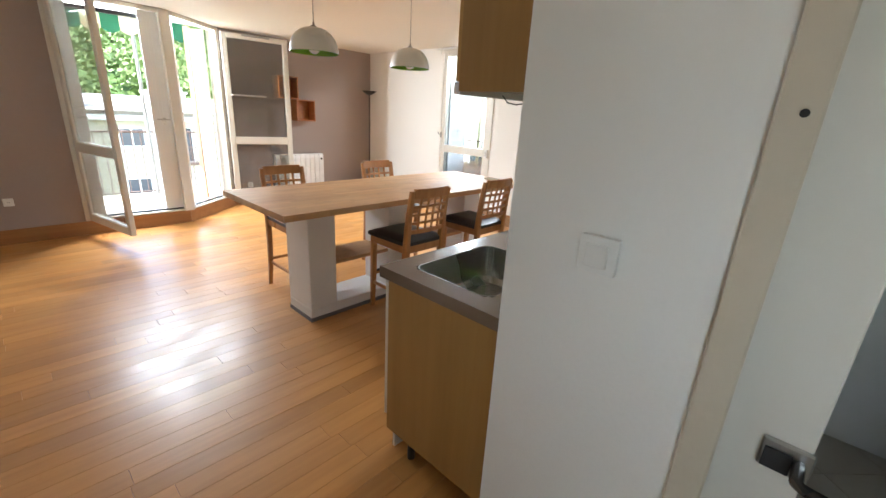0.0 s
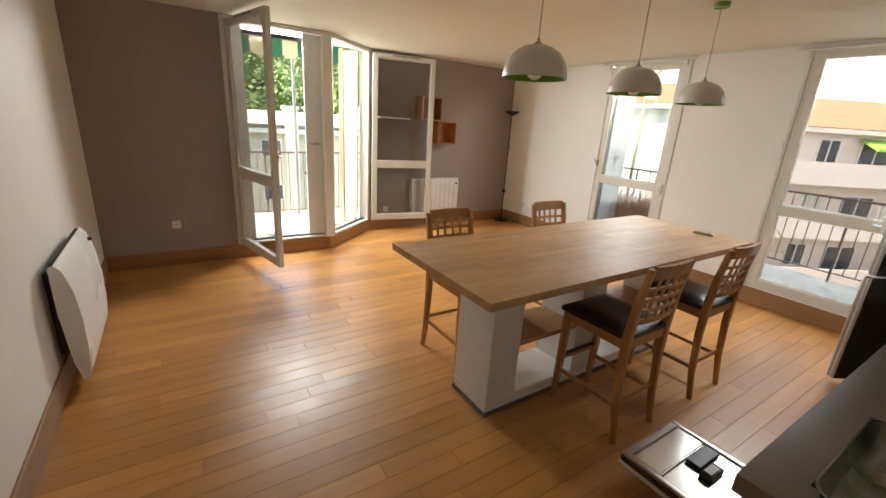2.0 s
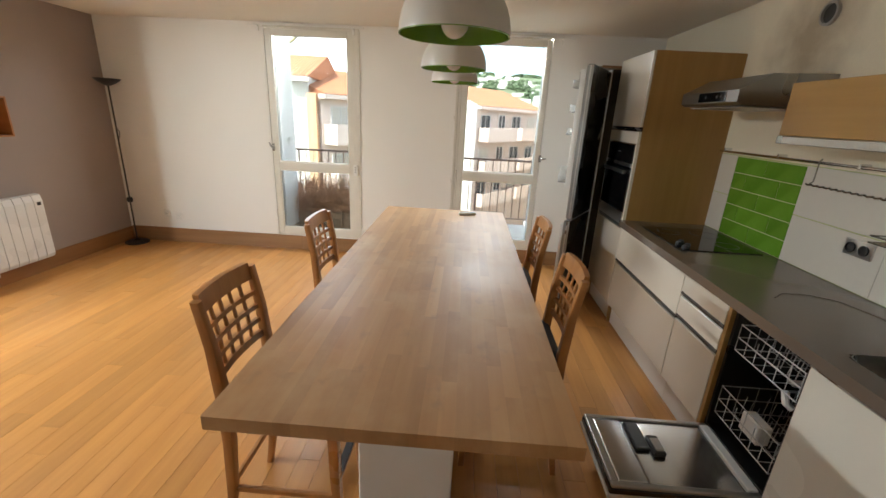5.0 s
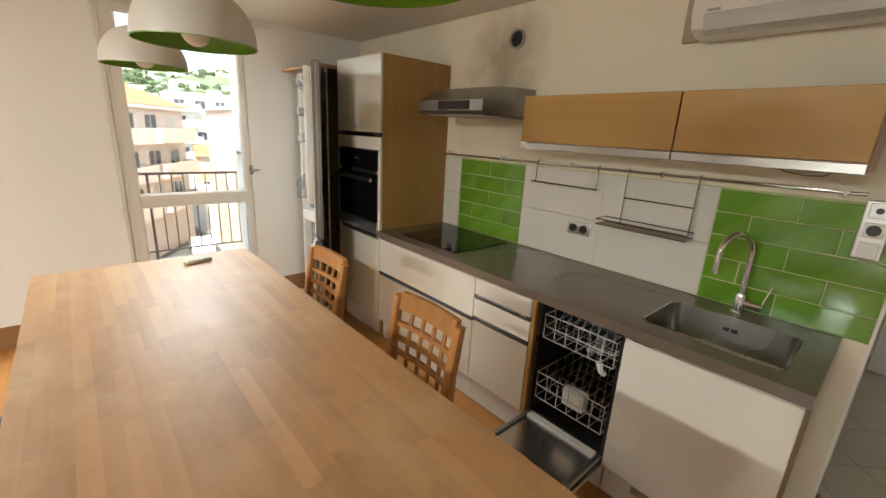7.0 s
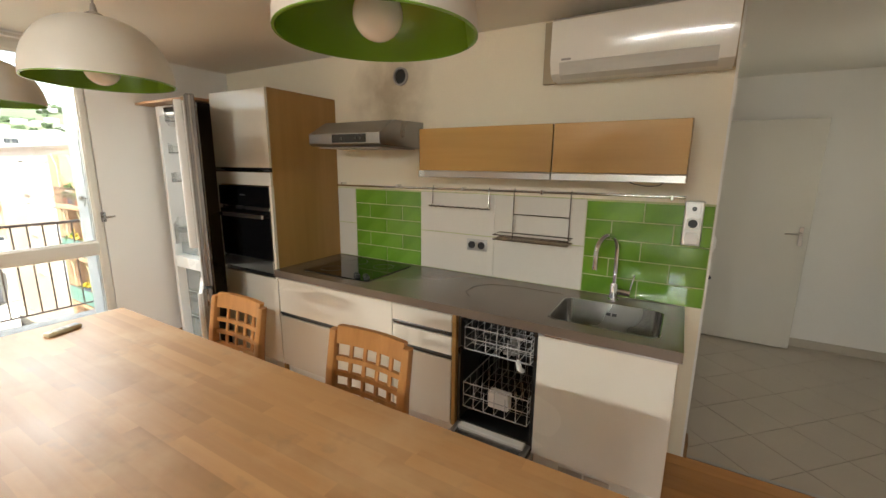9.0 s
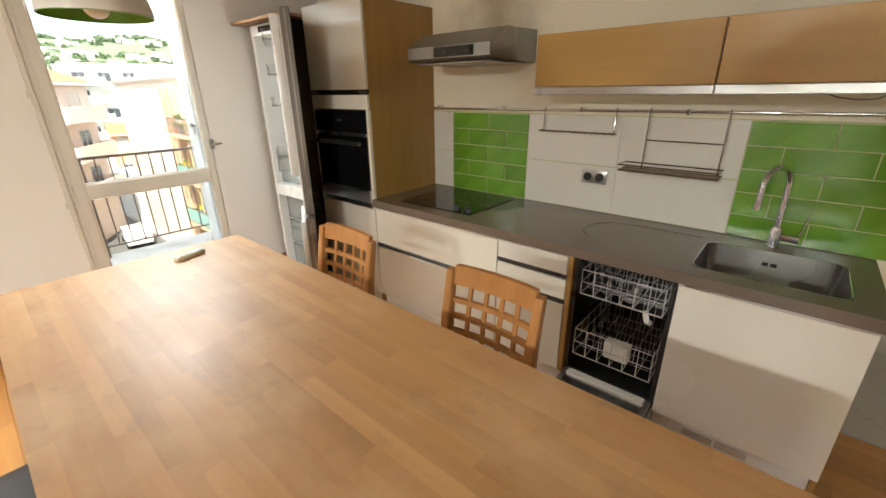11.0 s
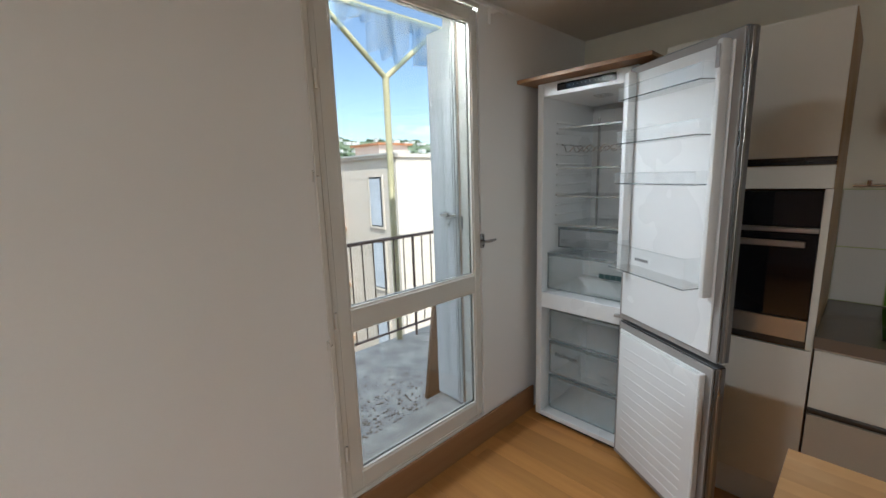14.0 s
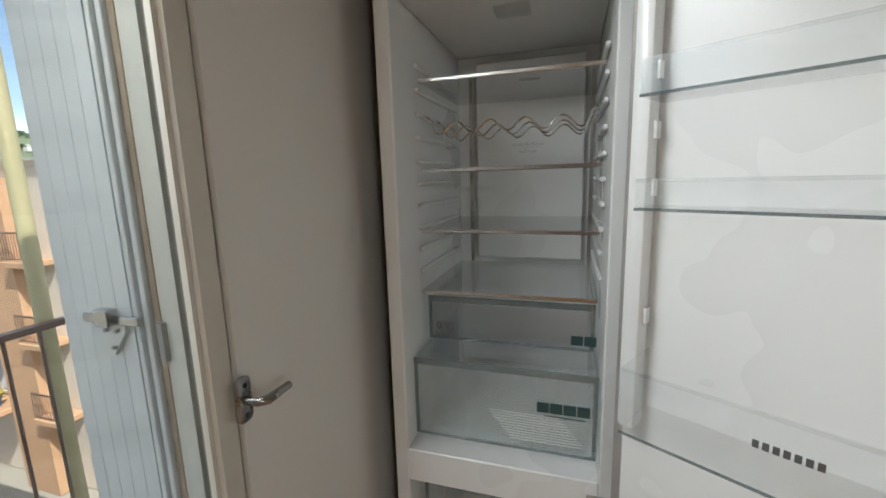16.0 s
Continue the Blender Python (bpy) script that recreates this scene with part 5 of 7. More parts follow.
outlet("wall_socket", (K_X - 0.007, 2.696, 1.124), "-x", "grey double wall socket on the white tiles", 2, True)
sw = thing("switch_panel", (K_X, 1.44, 1.37), "upright triple panel of sockets and switch on green tiles", "switch")
part("plate", boxes((K_X - 0.022, K_X - 0.009, 1.395, 1.485, 1.255, 1.492), bev=0.006, seg=2), STEEL, sw)
for z, m in ((1.452, STEEL), (1.374, BLACK), (1.296, PVC)):
    part("module", boxes((K_X - 0.026, K_X - 0.022, 1.41, 1.47, z - 0.03, z + 0.03), bev=0.003), STEEL if m is STEEL else PVC, sw)
    if m is not PVC:
        part("socket_well", rod((K_X - 0.0265, 1.44, z), (K_X - 0.0285, 1.44, z), 0.022 if m is BLACK else 0.012, 18), BLACK, sw)
hs = thing("light_switch", (-0.2, END_Y, 1.24), "white square light switch on the hall wall", "switch")
part("plate", boxes((-0.248, -0.158, END_Y - 0.020, END_Y - 0.0005, 1.195, 1.282), bev=0.003, seg=2), PVC, hs, smooth=True)
part("rocker", boxes((-0.230, -0.176, END_Y - 0.028, END_Y - 0.020, 1.211, 1.266), bev=0.002), PVC, hs)

# ---- hall ----
dr = thing("door_1", (HALL_E - 0.1, 0.82, 0), "plain white flush door standing ajar in the hall", "door", kind="structure")
part("leaf", boxes((1.72, 1.755, 0.50, 1.27, 0.012, 2.09), bev=0.003), surface("door_paint", (0.66, 0.63, 0.56), 0.45, vary=0.05), dr)
part("handle_plate", boxes((1.712, 1.7195, 0.54, 0.575, 0.99, 1.16), bev=0.003), CHROME, dr)
part("lever", sweep(bmesh.new(), [(1.712, 0.557, 1.10), (1.675, 0.557, 1.10), (1.67, 0.57, 1.10), (1.67, 0.68, 1.095)], 0.008, 8), CHROME, dr, smooth=True)
part("door_stile", boxes((1.76, HALL_E - 0.001, 1.275, 1.334, 0, 2.11), bev=0.003), FRAME, dr)
d2 = thing("door_2", (0.1, END_Y, 0), "cream door casing with an open door and steel strike", "door", kind="structure")
part("casing", boxes((0.045, 0.11, END_Y - 0.018, END_Y - 0.0005, 0, 2.12), (0.86, 0.93, END_Y - 0.018, END_Y - 0.0005, 0, 2.12), (0.11, 0.86, END_Y - 0.018, END_Y - 0.0005, 2.05, 2.12), bev=0.004), surface("cream_casing_paint", (0.60, 0.53, 0.41), 0.4), d2)
part("jamb", boxes((0.061, 0.085, END_Y, END_Y + 0.12, 0, 2.05), (0.835, 0.859, END_Y, END_Y + 0.12, 0, 2.05), bev=0.002), FRAME, d2)
part("leaf", boxes((0.087, 0.25, END_Y + 0.03, END_Y + 0.07, 0.01, 2.045), bev=0.003), FRAME, d2, "white door leaf")
part("lock_case", boxes((0.175, 0.255, END_Y + 0.015, END_Y + 0.0295, 0.895, 0.96), bev=0.003), STEEL, d2, "steel lock case")
part("bolt", boxes((0.18, 0.225, END_Y + 0.008, END_Y + 0.0148, 0.90, 0.945), bev=0.002), BLACK, d2)
part("screw", rod((0.085, END_Y - 0.0185, 1.56), (0.085, END_Y - 0.0205, 1.56), 0.007, 10), BLACK, d2)
# unseen window, added so that the hall fill lamp has an opening
hw = thing("window_6", (0.95, S_Y - 0.1, 1.05), "added unseen window that carries the fill lamp of the hall", "window", kind="structure")
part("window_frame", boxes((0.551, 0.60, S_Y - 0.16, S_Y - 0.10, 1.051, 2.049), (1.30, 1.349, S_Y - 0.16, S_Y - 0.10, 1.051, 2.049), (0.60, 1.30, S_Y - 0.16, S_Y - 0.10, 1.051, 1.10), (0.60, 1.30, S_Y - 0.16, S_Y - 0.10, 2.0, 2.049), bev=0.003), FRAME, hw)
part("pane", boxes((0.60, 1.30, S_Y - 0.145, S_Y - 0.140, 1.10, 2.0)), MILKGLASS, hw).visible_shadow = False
sd = thing("smoke_detector", (1.3, 0.3, CEIL_Z), "white round smoke detector on the hall ceiling", "smoke detector")
part("case", lathe(bmesh.new(), [(0.035, CEIL_Z - 0.04), (0.05, CEIL_Z - 0.03), (0.052, CEIL_Z - 0.0005)], 24, (1.3, 0.3, 0)), PVC, sd, smooth=True)
part("lever", sweep(bmesh.new(), [(0.235, END_Y + 0.015, 0.93), (0.235, END_Y - 0.04, 0.93), (0.245, END_Y - 0.05, 0.93), (0.34, END_Y - 0.05, 0.92)], 0.011, 8), DARKSTEEL, d2, "steel door lever", smooth=True)

# ---- fridge freezer, both doors open ----
def text_mesh(body, size, mat, depth=0.0004):
    cu = bpy.data.curves.new("writing", "FONT")
    cu.body, cu.size, cu.extrude, cu.align_x, cu.align_y, cu.resolution_u = body, size, depth, "CENTER", "CENTER", 2
    ob = new("writing", cu)
    me = bpy.data.meshes.new_from_object(ob)
    bpy.data.objects.remove(ob)
    bpy.data.curves.remove(cu)
    me.materials.clear()
    me.materials.append(mat)
    return me


FY0, FY1, FXF, FXB, FZ = 4.725, 5.302, -1.16, -0.50, 2.105
fr = thing("fridge_freezer", ((FXF + FXB) / 2, 5.0, 0), "tall dark steel fridge freezer with both doors wide open", "fridge")
for name, piece in (("side_wall", (FXF, FXB, FY1 - 0.042, FY1 - 0.003, 0.03, FZ)), ("side_wall", (FXF, FXB, FY0 + 0.003, FY0 + 0.042, 0.03, FZ)), ("cabinet_top", (FXF, FXB, FY0 + 0.042, FY1 - 0.042, 2.03, FZ)),
                    ("divider", (FXF, FXB, FY0 + 0.042, FY1 - 0.042, 0.772, 0.868)), ("cabinet_bottom", (FXF, FXB, FY0 + 0.042, FY1 - 0.042, 0.03, 0.06)), ("back_wall", (FXB - 0.05, FXB, FY0 + 0.042, FY1 - 0.042, 0.06, 0.772)),
                    ("back_wall", (FXB - 0.05, FXB, FY0 + 0.042, FY1 - 0.042, 0.868, 2.03))):
    part(name, boxes(piece, bev=0.003), FRIDGEIN, fr, "white plastic liner")
part("side_skin", boxes((FXF + 0.012, FXB, FY1 - 0.003, FY1, 0.02, FZ)), DARKSTEEL, fr)
part("side_skin", boxes((FXF + 0.012, FXB, FY0, FY0 + 0.003, 0.02, FZ)), DARKSTEEL, fr)
part("base", boxes((FXF + 0.03, FXB, FY0 + 0.02, FY1 - 0.02, 0.0, 0.03)), BLACK, fr)
part("display", boxes((FXF - 0.003, FXF + 0.002, 4.838, 5.172, 2.052, 2.091), bev=0.001), BLACKGLASS, fr)
dots = bmesh.new()
for k in range(9):
    box(dots, FXF - 0.0038, FXF - 0.0031, 4.90 + k * 0.024, 4.909 + k * 0.024, 2.070, 2.0715)
part("display_marks", dots, GREYPVC, fr)
IY0, IY1 = FY0 + 0.045, FY1 - 0.045
part("airflow_panel", boxes((FXB - 0.085, FXB - 0.052, 4.81, 5.185, 1.30, 2.0), bev=0.004), FRIDGEIN, fr, "white back panel")
for k, y in enumerate((4.785, 5.21)):
    part("shelf_rail", boxes((FXB - 0.062, FXB - 0.052, y - 0.006, y + 0.006, 1.28, 1.95)), STEEL, fr)
for txt, z, s in (("multiAirflow", 1.712, 0.022), ("noFrost", 1.688, 0.02)):
    o = part("writing", None, None, fr, data=text_mesh(txt, s, STEEL))
    o.matrix_basis = pose(FXB - 0.0856, 5.0, z, 90, 0, -90)
part("writing_rule", boxes((FXB - 0.0858, FXB - 0.0852, 4.95, 5.05, 1.6995, 1.7005)), STEEL, fr)
part("brand_mark", boxes((FXB - 0.0858, FXB - 0.0852, 4.96, 5.03, 1.925, 1.934)), INKM, fr)
part("light", boxes((-0.98, -0.90, 4.96, 5.05, 2.022, 2.0299), bev=0.002), SHELFGLASS, fr)
for z in [1.34 + 0.062 * k for k in range(10)]:
    for y in (IY1 - 0.004, IY0 + 0.004):
        part("shelf_runner", boxes((-1.02, -0.62, y - 0.006, y + 0.006, z - 0.006, z + 0.006), bev=0.003), FRIDGEIN, fr)
for z, x in ((1.863, -1.0), (1.625, -1.0), (1.457, -1.01), (1.285, -1.03)):
    sh = part("glass_shelf", boxes((x, FXB - 0.09, IY0 + 0.006, IY1 - 0.006, z - 0.004, z + 0.001)), SHELFGLASS, fr, "clear glass shelf")
    part("shelf_trim", boxes((x - 0.006, x, IY0 + 0.006, IY1 - 0.006, z - 0.007, z + 0.004), bev=0.002), BRIGHTSTEEL, sh)
rk = bmesh.new()
for j in range(3):
    x = -0.98 + j * 0.11
    pts = [(x, IY0 + 0.01 + (IY1 - IY0 - 0.02) * k / 40, 1.757 + 0.016 * math.cos(k / 40 * math.pi * 10) - (0.02 if 2 < k < 38 else 0.0)) for k in range(41)]
    sweep(rk, pts, 0.003, 6)
for y in (IY0 + 0.02, IY1 - 0.02):
    sweep(rk, [(-0.99, y, 1.765), (-0.74, y, 1.765)], 0.003, 6)
part("bottle_rack", rk, CHROME, fr, "wavy chrome bottle rack", smooth=True)


MISTY = clear_glass("misty_drawer_plastic", (0.93, 0.95, 0.95), 0.06, milk=0.16)
RIM = clear_glass("drawer_rim_plastic", (0.52, 0.57, 0.57), 0.05, milk=0.14)


def tub(parent, x0, y0, y1, z0, z1, name, label, mat=SHELFGLASS, depth=0.36):
    t = 0.004
    bm = boxes((x0, x0 + t, y0, y1, z0, z1), (x0 + t, x0 + depth, y0, y0 + t, z0, z1), (x0 + t, x0 + depth, y1 - t, y1, z0, z1), (x0 + t, x0 + depth, y0 + t, y1 - t, z0, z0 + t))
    dr = part(name, bm, mat, parent, label)
    rim = boxes((x0 - 0.006, x0 - 0.0005, y0 - 0.002, y1 + 0.002, z1 - 0.014, z1 + 0.004), (x0 - 0.003, x0 - 0.0005, y0 - 0.002, y0 + 0.008, z0, z1 - 0.014), (x0 - 0.003, x0 - 0.0005, y1 - 0.008, y1 + 0.002, z0, z1 - 0.014), (x0 - 0.003, x0 - 0.0005, y0 + 0.008, y1 - 0.008, z0 - 0.001, z0 + 0.007), bev=0.0012)
    part("drawer_rim", rim, RIM, dr)
    return dr


chill = tub(fr, -1.005, IY0 + 0.012, IY1 - 0.018, 1.135, 1.262, "chill_drawer", "clear chill drawer under the glass shelf")
o = part("writing", None, None, chill, data=text_mesh("0°C", 0.034, INKM))
o.matrix_basis = pose(-1.0115, 5.19, 1.175, 90, 0, -90)
for k in range(2):
    part("label_patch", boxes((-1.0118, -1.0112, 4.775 + k * 0.034, 4.805 + k * 0.034, 1.152, 1.178)), TEAL, chill)
crisp = tub(fr, -1.098, IY0 + 0.004, IY1 - 0.002, 0.882, 1.108, "crisper_drawer", "large clear vegetable drawer pulled slightly out", MISTY, depth=0.45)
part("crisper_cover", boxes((-1.09, -0.62, IY0 + 0.002, IY1 - 0.002, 1.112, 1.117)), SHELFGLASS, fr)
for k in range(4):
    part("label_patch", boxes((-1.1048, -1.1042, 4.79 + k * 0.033, 4.82 + k * 0.033, 1.0, 1.028)), TEAL, crisp)
part("label_line", boxes((-1.1048, -1.1042, 4.80, 4.90, 0.990, 0.993)), TEAL, crisp)
for k in range(11):
    part("front_rib", boxes((-1.0935, -1.092, 4.80 + k * 0.006, 4.99 + k * 0.006, 0.905 + k * 0.0075, 0.908 + k * 0.0075)), FRIDGEIN, crisp)
for txt, z in (("hyper", 0.99), ("Fresh", 0.935)):
    o = part("writing", None, None, crisp, data=text_mesh(txt, 0.075, SHELFGLASS))
    o.matrix_basis = pose(-1.1045, 5.165, z, 90, 0, -90)
for k, (z0, z1) in enumerate(((0.548, 0.752), (0.316, 0.532), (0.068, 0.30))):
    fd = tub(fr, -1.095, IY0 + 0.02, IY1 - 0.02, z0, z1, "freezer_drawer", "frosted freezer drawer", MISTY, 0.42)
    part("drawer_lip", boxes((-1.108, -1.0955, IY0 + 0.03, IY1 - 0.03, z1 - 0.05, z1 - 0.03), bev=0.004), SHELFGLASS, fd)
    if k == 1:
        o = part("writing", None, None, fd, data=text_mesh("NoFrost", 0.042, INKM))
        o.matrix_basis = pose(-1.1025, 5.12, 0.455, 90, 0, -90)
        part("label_line", boxes((-1.103, -1.1022, 4.83, 4.90, 0.40, 0.405), (-1.103, -1.1022, 4.84, 4.89, 0.36, 0.365)), INKM, fd)
part("hinge", boxes((FXF - 0.02, FXF, FY0 + 0.005, FY0 + 0.07, 0.818, 0.834), bev=0.003), STEEL, fr)

DW = 0.59


EDGEGREY = surface("grey_steel_edge", (0.30, 0.30, 0.30), 0.4, metal=0.6, vary=0.08, bump=0.0)


def fridge_door(z0, z1, turn, label):
    """Built closed: hinge line at the origin, y along the width, +x towards the cabinet."""
    d = part("door", boxes((-0.062, -0.012, 0, DW, z0, z1), bev=0.004), DARKSTEEL, fr, label)
    d.matrix_basis = pose(-1.215, 4.752, 0, 0, 0, turn)
    part("edge_strip", boxes((-0.040, -0.028, DW - 0.002, DW + 0.003, z0 + 0.004, z1 - 0.004), bev=0.001), STEEL, d)
    part("door_edge", boxes((-0.058, -0.014, 0.002, DW - 0.002, z1 + 0.0003, z1 + 0.002), (-0.058, -0.041, DW + 0.0003, DW + 0.0018, z0 + 0.003, z1 - 0.003), (-0.027, -0.014, DW + 0.0003, DW + 0.0018, z0 + 0.003, z1 - 0.003)), EDGEGREY, d, "grey steel door edge")
    part("gasket", boxes((-0.012, -0.003, 0.004, DW - 0.004, z0 + 0.004, z1 - 0.004), bev=0.002), GREYPVC, d, "grey rubber door gasket")
    part("liner", boxes((-0.003, 0.006, 0.026, DW - 0.034, z0 + 0.032, z1 - 0.036), bev=0.003), FRIDGEIN, d, "white door liner")
    return d


up = fridge_door(0.836, 2.08, 150, "upper fridge door with clear shelves inside")
for y, wide in ((0.032, 0.036), (DW - 0.064, 0.027)):
    part("liner_ridge", boxes((0.006, 0.055, y, y + wide, 1.10, 2.05), bev=0.012, seg=2), FRIDGEIN, up, smooth=True)
for z in (1.32, 1.56, 1.66, 1.76):
    part("shelf_clip", boxes((0.02, 0.04, 0.0685, 0.0735, z, z + 0.03)), FRIDGEIN, up)


ACRYLIC = clear_glass("acrylic_edge", (0.45, 0.50, 0.50), 0.05, milk=0.08)


def door_tray(z, h, depth=0.108):
    t = 0.003
    y0, y1 = 0.07, DW - 0.06
    bm = boxes((0.008, depth, y0, y1, z, z + t), (depth - t, depth, y0, y1, z + t, z + h), (0.008, depth - t, y0, y0 + t, z + t, z + h), (0.008, depth - t, y1 - t, y1, z + t, z + h))
    tr = part("door_shelf", bm, SHELFGLASS, up, "clear plastic door shelf")
    part("shelf_band", boxes((depth + 0.0003, depth + 0.003, y0, y1, z + h - 0.006, z + h), bev=0.001), SHELFGLASS, tr)
    part("shelf_edge", boxes((depth + 0.0003, depth + 0.002, y0, y1, z - 0.001, z + 0.004), (0.03, depth, y1 + 0.0003, y1 + 0.002, z - 0.001, z + 0.003)), ACRYLIC, tr, "dark glinting edge of the clear plastic")
    return tr


door_tray(1.915, 0.058)
door_tray(1.722, 0.058)
door_tray(1.540, 0.052)
big = door_tray(1.138, 0.125, 0.128)
for k in range(7):
    part("brand_mark", boxes((0.1315, 0.1322, 0.264 + k * 0.0118, 0.272 + k * 0.0118, 1.208, 1.220)), INKM, big)
part("switch_pad", boxes((0.0551, 0.0575, DW - 0.059, DW - 0.042, 1.95, 2.03), bev=0.002), GREYPVC, up)
film_strip = part("protective_film", boxes((-0.060, -0.014, 0.16, 0.44, 2.0825, 2.0840), (-0.0135, -0.0115, 0.18, 0.43, 2.068, 2.0825)), FROST, up, "torn remnant of clear protective film")
low = fridge_door(0.05, 0.82, 149, "lower freezer door with ribbed white liner")
part("liner_panel", boxes((0.006, 0.024, 0.05, DW - 0.05, 0.10, 0.775), bev=0.006, seg=2), FRIDGEIN, low, smooth=True)
for k in range(12):
    part("liner_rib", boxes((0.024, 0.027, 0.09, DW - 0.10, 0.15 + k * 0.05, 0.158 + k * 0.05), bev=0.0012), FRIDGEIN, low)
part("liner_lip", boxes((0.0061, 0.03, DW - 0.048, DW - 0.030, 0.09, 0.785), bev=0.004), FRIDGEIN, low)
for ob in fr.children_recursive:
    if ob.type == "MESH" and ob.data.materials and ob.data.materials[0] in (SHELFGLASS, MISTY, RIM, ACRYLIC):
        ob.visible_shadow = False
tb = thing("housing_board", (-0.9, 5.0, FZ), "brown wooden board laid over the fridge", "board")
part("board", boxes((-1.275, K_X - 0.001, 4.63, 5.365, FZ + 0.001, FZ + 0.021), bev=0.002), SKIRT, tb)

# ---- outside ----
GZ = -9.6
RENDER = surface("cream_facade", (0.45, 0.41, 0.32), 0.85, vary=0.12, coarse=0.3, fine=8, bump=0.1)
PINK = surface("pink_facade", (0.62, 0.51, 0.44), 0.85, vary=0.10, coarse=0.3, fine=8, bump=0.1)
BEIGE = surface("beige_facade", (0.70, 0.61, 0.51), 0.85, vary=0.10, coarse=0.3, fine=8, bump=0.1)
WHITEF = surface("white_facade", (0.60, 0.59, 0.56), 0.85, vary=0.10, coarse=0.3, fine=8, bump=0.1)
ORANGE = surface("orange_facade", (0.60, 0.37, 0.22), 0.85, vary=0.15, coarse=0.4, fine=8, bump=0.1)
WINDARK = surface("far_window_glass", (0.05, 0.06, 0.075), 0.12, vary=0.4, coarse=0.8, bump=0.0)
BLIND = surface("far_blind", (0.50, 0.47, 0.40), 0.6, vary=0.2)
ASPHALT = surface("asphalt", (0.10, 0.098, 0.094), 0.9, vary=0.3, coarse=0.2, fine=6, bump=0.1)
GRASSM = surface("lawn", (0.07, 0.13, 0.025), 0.95, vary=0.4, coarse=0.3, fine=5, bump=0.2)
PAVE = surface("pale_paving", (0.40, 0.37, 0.32), 0.9, vary=0.2, coarse=0.2, fine=5)
GREENAWN = surface("green_awning_cloth", (0.02, 0.14, 0.075), 0.8)
CREAMAWN = surface("cream_awning_cloth", (0.66, 0.60, 0.42), 0.8)
LIME = surface("lime_awning_cloth", (0.28, 0.46, 0.06), 0.8)
TEALP = surface("teal_balcony_panel", (0.22, 0.42, 0.36), 0.5, vary=0.2)
FILM = clear_glass("torn_film", (0.66, 0.76, 0.84), 0.25, milk=0.16)


def roof_tiles():
    m, n, l, p = nodes_of("clay_roof_tiles")
    vec = mapped(n, l, "Object", (1, 1, 1))
    w = n.new("ShaderNodeTexWave")
    w.inputs["Scale"].default_value, w.inputs["Distortion"].default_value = 1.6, 0.6
    l.new(vec, w.inputs["Vector"])
    a = noise_of(n, l, vec, 1.8, 6, 0.7)
    base = mixed(n, l, a, (0.30, 0.115, 0.05), (0.58, 0.25, 0.11), 0.3, 0.7)
    l.new(mixed(n, l, w.outputs["Fac"], (0.25, 0.10, 0.05), base, 0.0, 0.35), p.inputs["Base Color"])
    p.inputs["Roughness"].default_value = 0.85
    bumped(n, l, p, w.outputs["Fac"], 0.8, 0.06)
    return m


ROOF = roof_tiles()
win_mesh = {}


def pane_mesh(w, h, m):
    key = (w, h, m.name)
    if key not in win_mesh:
        win_mesh[key] = (mesh_of("frame", boxes((-w / 2, -w / 2 + 0.07, -0.05, 0.03, 0, h), (w / 2 - 0.07, w / 2, -0.05, 0.03, 0, h), (-w / 2 + 0.07, w / 2 - 0.07, -0.05, 0.03, 0, 0.07),
                                                (-w / 2 + 0.07, w / 2 - 0.07, -0.05, 0.03, h - 0.07, h), (-0.035, 0.035, -0.04, 0.03, 0.07, h - 0.07)), WHITEF),
                         mesh_of("pane", boxes((-w / 2 + 0.07, w / 2 - 0.07, -0.012, 0.02, 0.07, h - 0.07)), m))
    return win_mesh[key]


def building(name, label, p, q, depth, base, eave, mat, floors, windows, ridge=0.0, bands=(), band_mat=None, seed=1, over=0.6):
    """p, q: ends of the front at ground plan, its front to the right of the way p to q. windows: (place along, width, height, sill over floor)."""
    r = random.Random(seed)
    p, q = Vector(p), Vector(q)
    L = (q - p).length
    b = thing(name, (p.x, p.y, base), label, "building", local=True)
    b.rotation_euler = (0, 0, math.atan2(q.y - p.y, q.x - p.x))
    part("wall", boxes((0, L, 0, depth, 0, eave - base)), mat, b)
    H = eave - base
    if ridge:
        part("roof", prism(bmesh.new(), [(-over, H - 0.05), (depth + over, H - 0.05), (depth / 2, H + ridge)], "X", -over * 0.3, L + over * 0.3), ROOF, b, "orange clay tile roof")
        part("eave", boxes((-over * 0.3, L + over * 0.3, -over, 0.0, H - 0.32, H - 0.08)), mat, b)
    else:
        part("parapet", boxes((-0.1, L + 0.1, -0.12, depth + 0.1, H + 0.001, H + 0.14)), mat, b)
    for fz in floors:
        for a, w, h, s in windows:
            fm, pm = pane_mesh(w, h, BLIND if r.random() < 0.28 else WINDARK)
            o = part("window", None, None, b, data=fm)
            o.location = (a, -0.005, fz - base + s)
            part("pane", None, None, o, data=pm)
    for fz in floors:
        for a0, a1, out in bands:
            part("balcony", boxes((a0, a1, -out, -0.002, fz - base - 0.18, fz - base), (a0, a1, -out, -out + 0.12, fz - base, fz - base + 0.98), (a0, a0 + 0.12, -out + 0.12, -0.002, fz - base, fz - base + 0.98), (a1 - 0.12, a1, -out + 0.12, -0.002, fz - base, fz - base + 0.98)), band_mat or mat, b)
    return b


